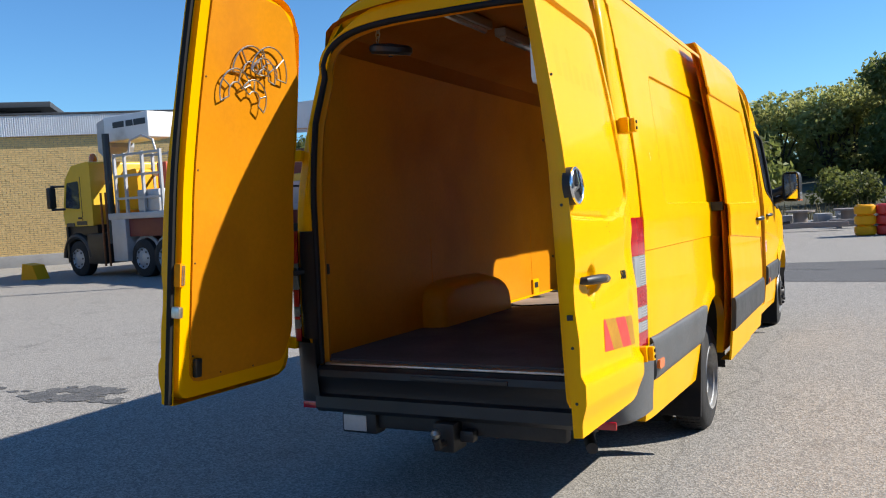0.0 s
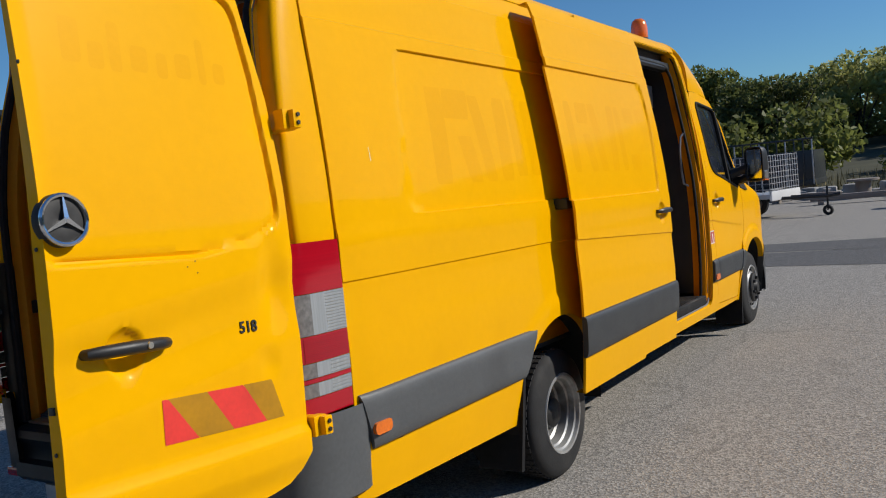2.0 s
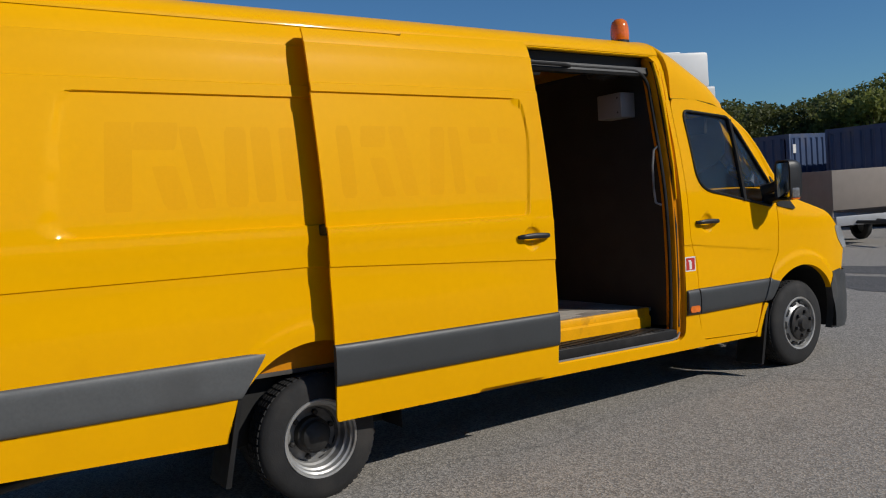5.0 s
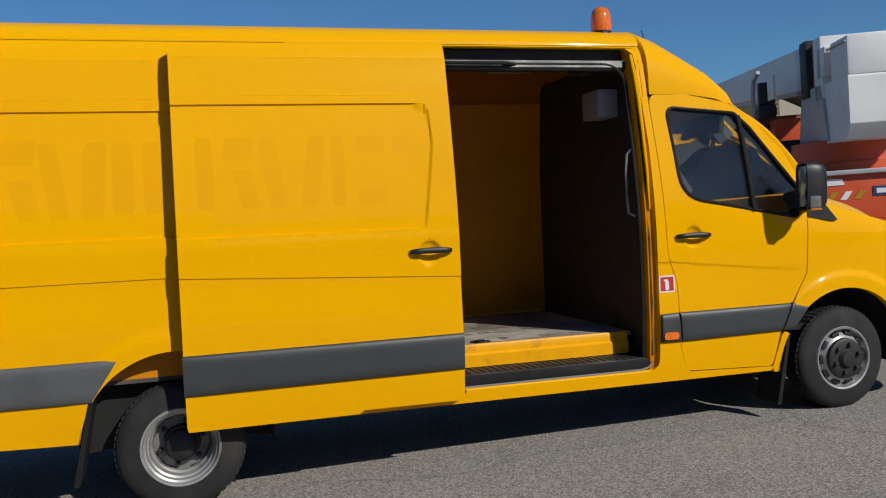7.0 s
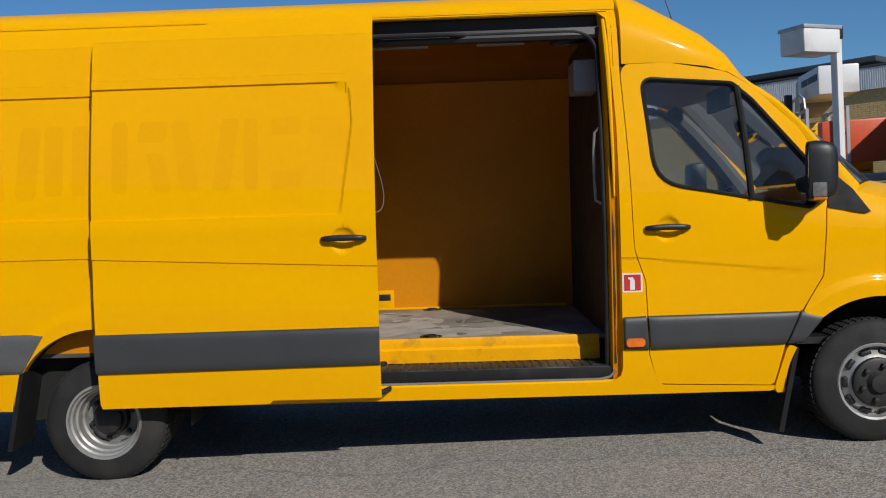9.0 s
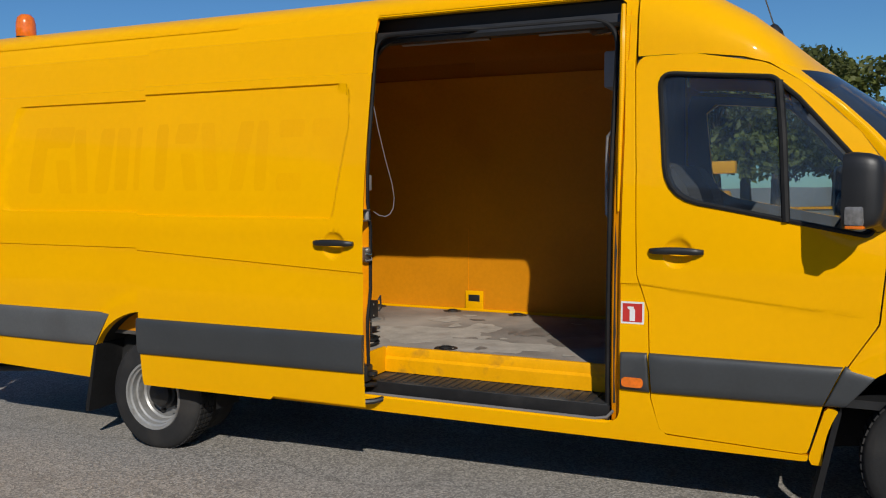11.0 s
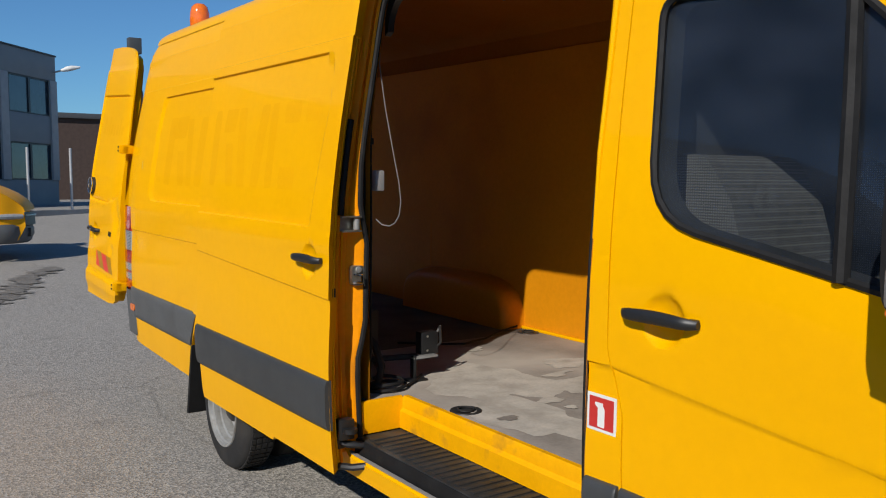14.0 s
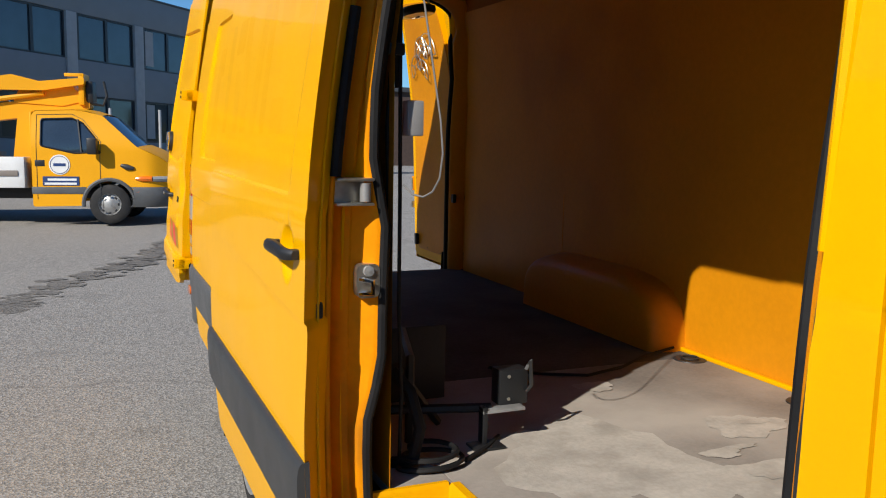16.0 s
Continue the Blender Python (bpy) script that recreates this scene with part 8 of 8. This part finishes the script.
# ---- loose things in the load space ----
for x, y, z in ((-0.43, -1.80, 2.40), (0.42, 2.70, 2.485)):
    w = thing("round_work_lamp", "round black work lamp hanging from a chain", "lamp", VAN @ pose(x, y, z, 6, 9, 0), "round lamps in the van")
    part("housing", Geo().spin([(-0.028, 0.108), (-0.012, 0.122), (0.012, 0.122), (0.026, 0.10), (0.034, 0.0)], "z", (0, 0, 0), 30), BLACK, w)
    part("lens", Geo().spin([(-0.029, 0.106), (-0.035, 0.05), (-0.037, 0.0)], "z", (0, 0, 0), 30), LENS_DARK, w, "pale round lens")
    part("centre_cap", Geo().spin([(-0.036, 0.016), (-0.042, 0.012), (-0.042, 0.0)], "z", (0, 0, 0), 14), BLACK, w)
    for k in range(5):
        link = [(-0.09 + (0.012 * math.cos(t) if k % 2 else 0), (0 if k % 2 else 0.012 * math.cos(t)), 0.05 + 0.028 * k + 0.02 * math.sin(t)) for t in np.linspace(0, 2 * math.pi, 11)[:-1]]
        part("chain_link", Geo().tube(link, 0.004, 5, closed=True), ZINC, w)

stand = thing("battery_box_stand", "black metal box on an angled steel stand", "equipment", VAN)
box = part("box", Geo().box(0.335, 0.43, 1.14, 1.20, 0.79, 0.90, 0.004), BLACK, stand, "black sheet metal box")
for dz in (0.81, 0.88):
    part("screw", Geo().spin([(1.2005, 0.006), (1.204, 0.005), (1.204, 0.0)], "y", (0.40, 0, dz), 8), ZINC, box)
part("foot", Geo().box(0.44, 0.54, 1.20, 1.27, 0.681, 0.69, 0.002), BLACK, stand)
part("upright", Geo().box(0.485, 0.50, 1.20, 1.235, 0.69, 0.80, 0.002), BLACK, stand)
part("bracket", Geo().box(0.36, 0.50, 1.195, 1.235, 0.782, 0.792, 0.001), STEEL, stand, "bright steel bracket")
part("clip", Geo().tube([(0.345, 1.205, 0.90), (0.335, 1.215, 0.93), (0.33, 1.215, 0.85), (0.34, 1.205, 0.83)], 0.006, 6), HUB, stand, "dark spring clip")
part("frame_tube", Geo().tube([(0.46, 1.20, 0.79), (0.70, 1.14, 0.79), (0.82, 1.10, 0.79)], 0.014, 6).tube([(0.70, 1.14, 0.69), (0.70, 1.14, 0.95), (0.60, 0.80, 0.95)], 0.014, 6).tube([(0.55, 1.0, 0.69), (0.75, 1.15, 0.93)], 0.014, 6), BLACK, stand, "dark tube frame")
part("panel", Geo().box(0.44, 0.80, 0.78, 0.80, 0.70, 0.96, 0.006), BULKHEAD, stand, "dark back panel")

reel = thing("cable_loop", "loops of black cable lying on the floor", "cable", VAN)
part("coil", Geo().tube([(0.70 + 0.10 * math.cos(t) * (1 - 0.03 * t), 1.32 + 0.06 * math.sin(t), 0.690 + 0.004 * t) for t in np.linspace(0, 4 * math.pi, 40)], 0.008, 6), RUBBER, reel)
part("tail", Geo().tube([(0.60, 1.33, 0.69), (0.50, 1.26, 0.688), (0.42, 1.18, 0.688)], 0.008, 6), RUBBER, reel)
cord = solid("power_cord", Geo().tube([(-0.80, 0.46, 0.70), (-0.62, 0.50, 0.688), (-0.42, 0.62, 0.687), (-0.22, 0.68, 0.687), (-0.05, 0.60, 0.687), (0.10, 0.45, 0.687)], 0.006, 6), RUBBER, "thin dark cord trailing over the floor", "cable", VAN)
hang = [(x + 0.013, y, z) for x, y, z in ((0.79, 1.41, 2.30), (0.80, 1.425, 2.14), (0.79, 1.46, 1.95), (0.776, 1.50, 1.77), (0.768, 1.535, 1.64), (0.766, 1.548, 1.56), (0.772, 1.545, 1.50), (0.784, 1.53, 1.467), (0.80, 1.51, 1.453), (0.818, 1.48, 1.458), (0.83, 1.45, 1.48))]
loop = solid("hanging_cable", Geo().tube(hang, 0.0026, 6), CABLE, "grey cable hanging in a loop by the door post", "cable", VAN)
solid("socket_box", Geo().box(0.77, 0.815, 1.355, 1.40, 1.60, 1.69, 0.006), WHITE_PLASTIC, "small pale socket box on the door post", "socket", VAN)
for rows, rad in (([(0.822, 1.375, 2.36), (0.830, 1.38, 1.86), (0.826, 1.38, 1.45), (0.818, 1.36, 1.15), (0.80, 1.34, 0.90), (0.79, 1.30, 0.70)], 0.0055),
                  ([(0.815, 1.40, 2.36), (0.846, 1.39, 2.0), (0.852, 1.385, 1.80), (0.862, 1.385, 1.62), (0.856, 1.385, 1.40), (0.852, 1.37, 1.10), (0.84, 1.34, 0.72)], 0.008),
                  ([(0.800, 1.38, 2.36), (0.812, 1.37, 2.12), (0.840, 1.38, 1.84), (0.838, 1.38, 1.72)], 0.006)):
    solid("black_strap", Geo().tube(rows, rad, 8), RUBBER, "black strap hanging down the door post", "strap", VAN, "straps by the doorway")
solid("cable_clamp", Geo().box(0.822, 0.872, 1.37, 1.398, 1.80, 1.83, 0.006), BLACK, "small black clamp holding the straps together", "clamp", VAN)
hose = solid("rubber_hose", Geo().tube([(0.80, 1.26, 0.95), (0.76, 1.30, 0.90), (0.74, 1.33, 0.80), (0.76, 1.33, 0.71), (0.80, 1.28, 0.69)], 0.018, 8), RUBBER, "thick black hose standing by the step", "hose", VAN)
case = thing("white_case", "white plastic case hung on the rear door lining", "case", VAN @ pose(0.78, -2.52, 1.985))
part("body", Geo().box(-0.075, 0.075, -0.10, 0.10, 0.0, 0.33, 0.03), WHITE, case)
part("clip", Geo().box(-0.083, -0.07, -0.04, 0.04, 0.26, 0.31, 0.006), BLACK, case)
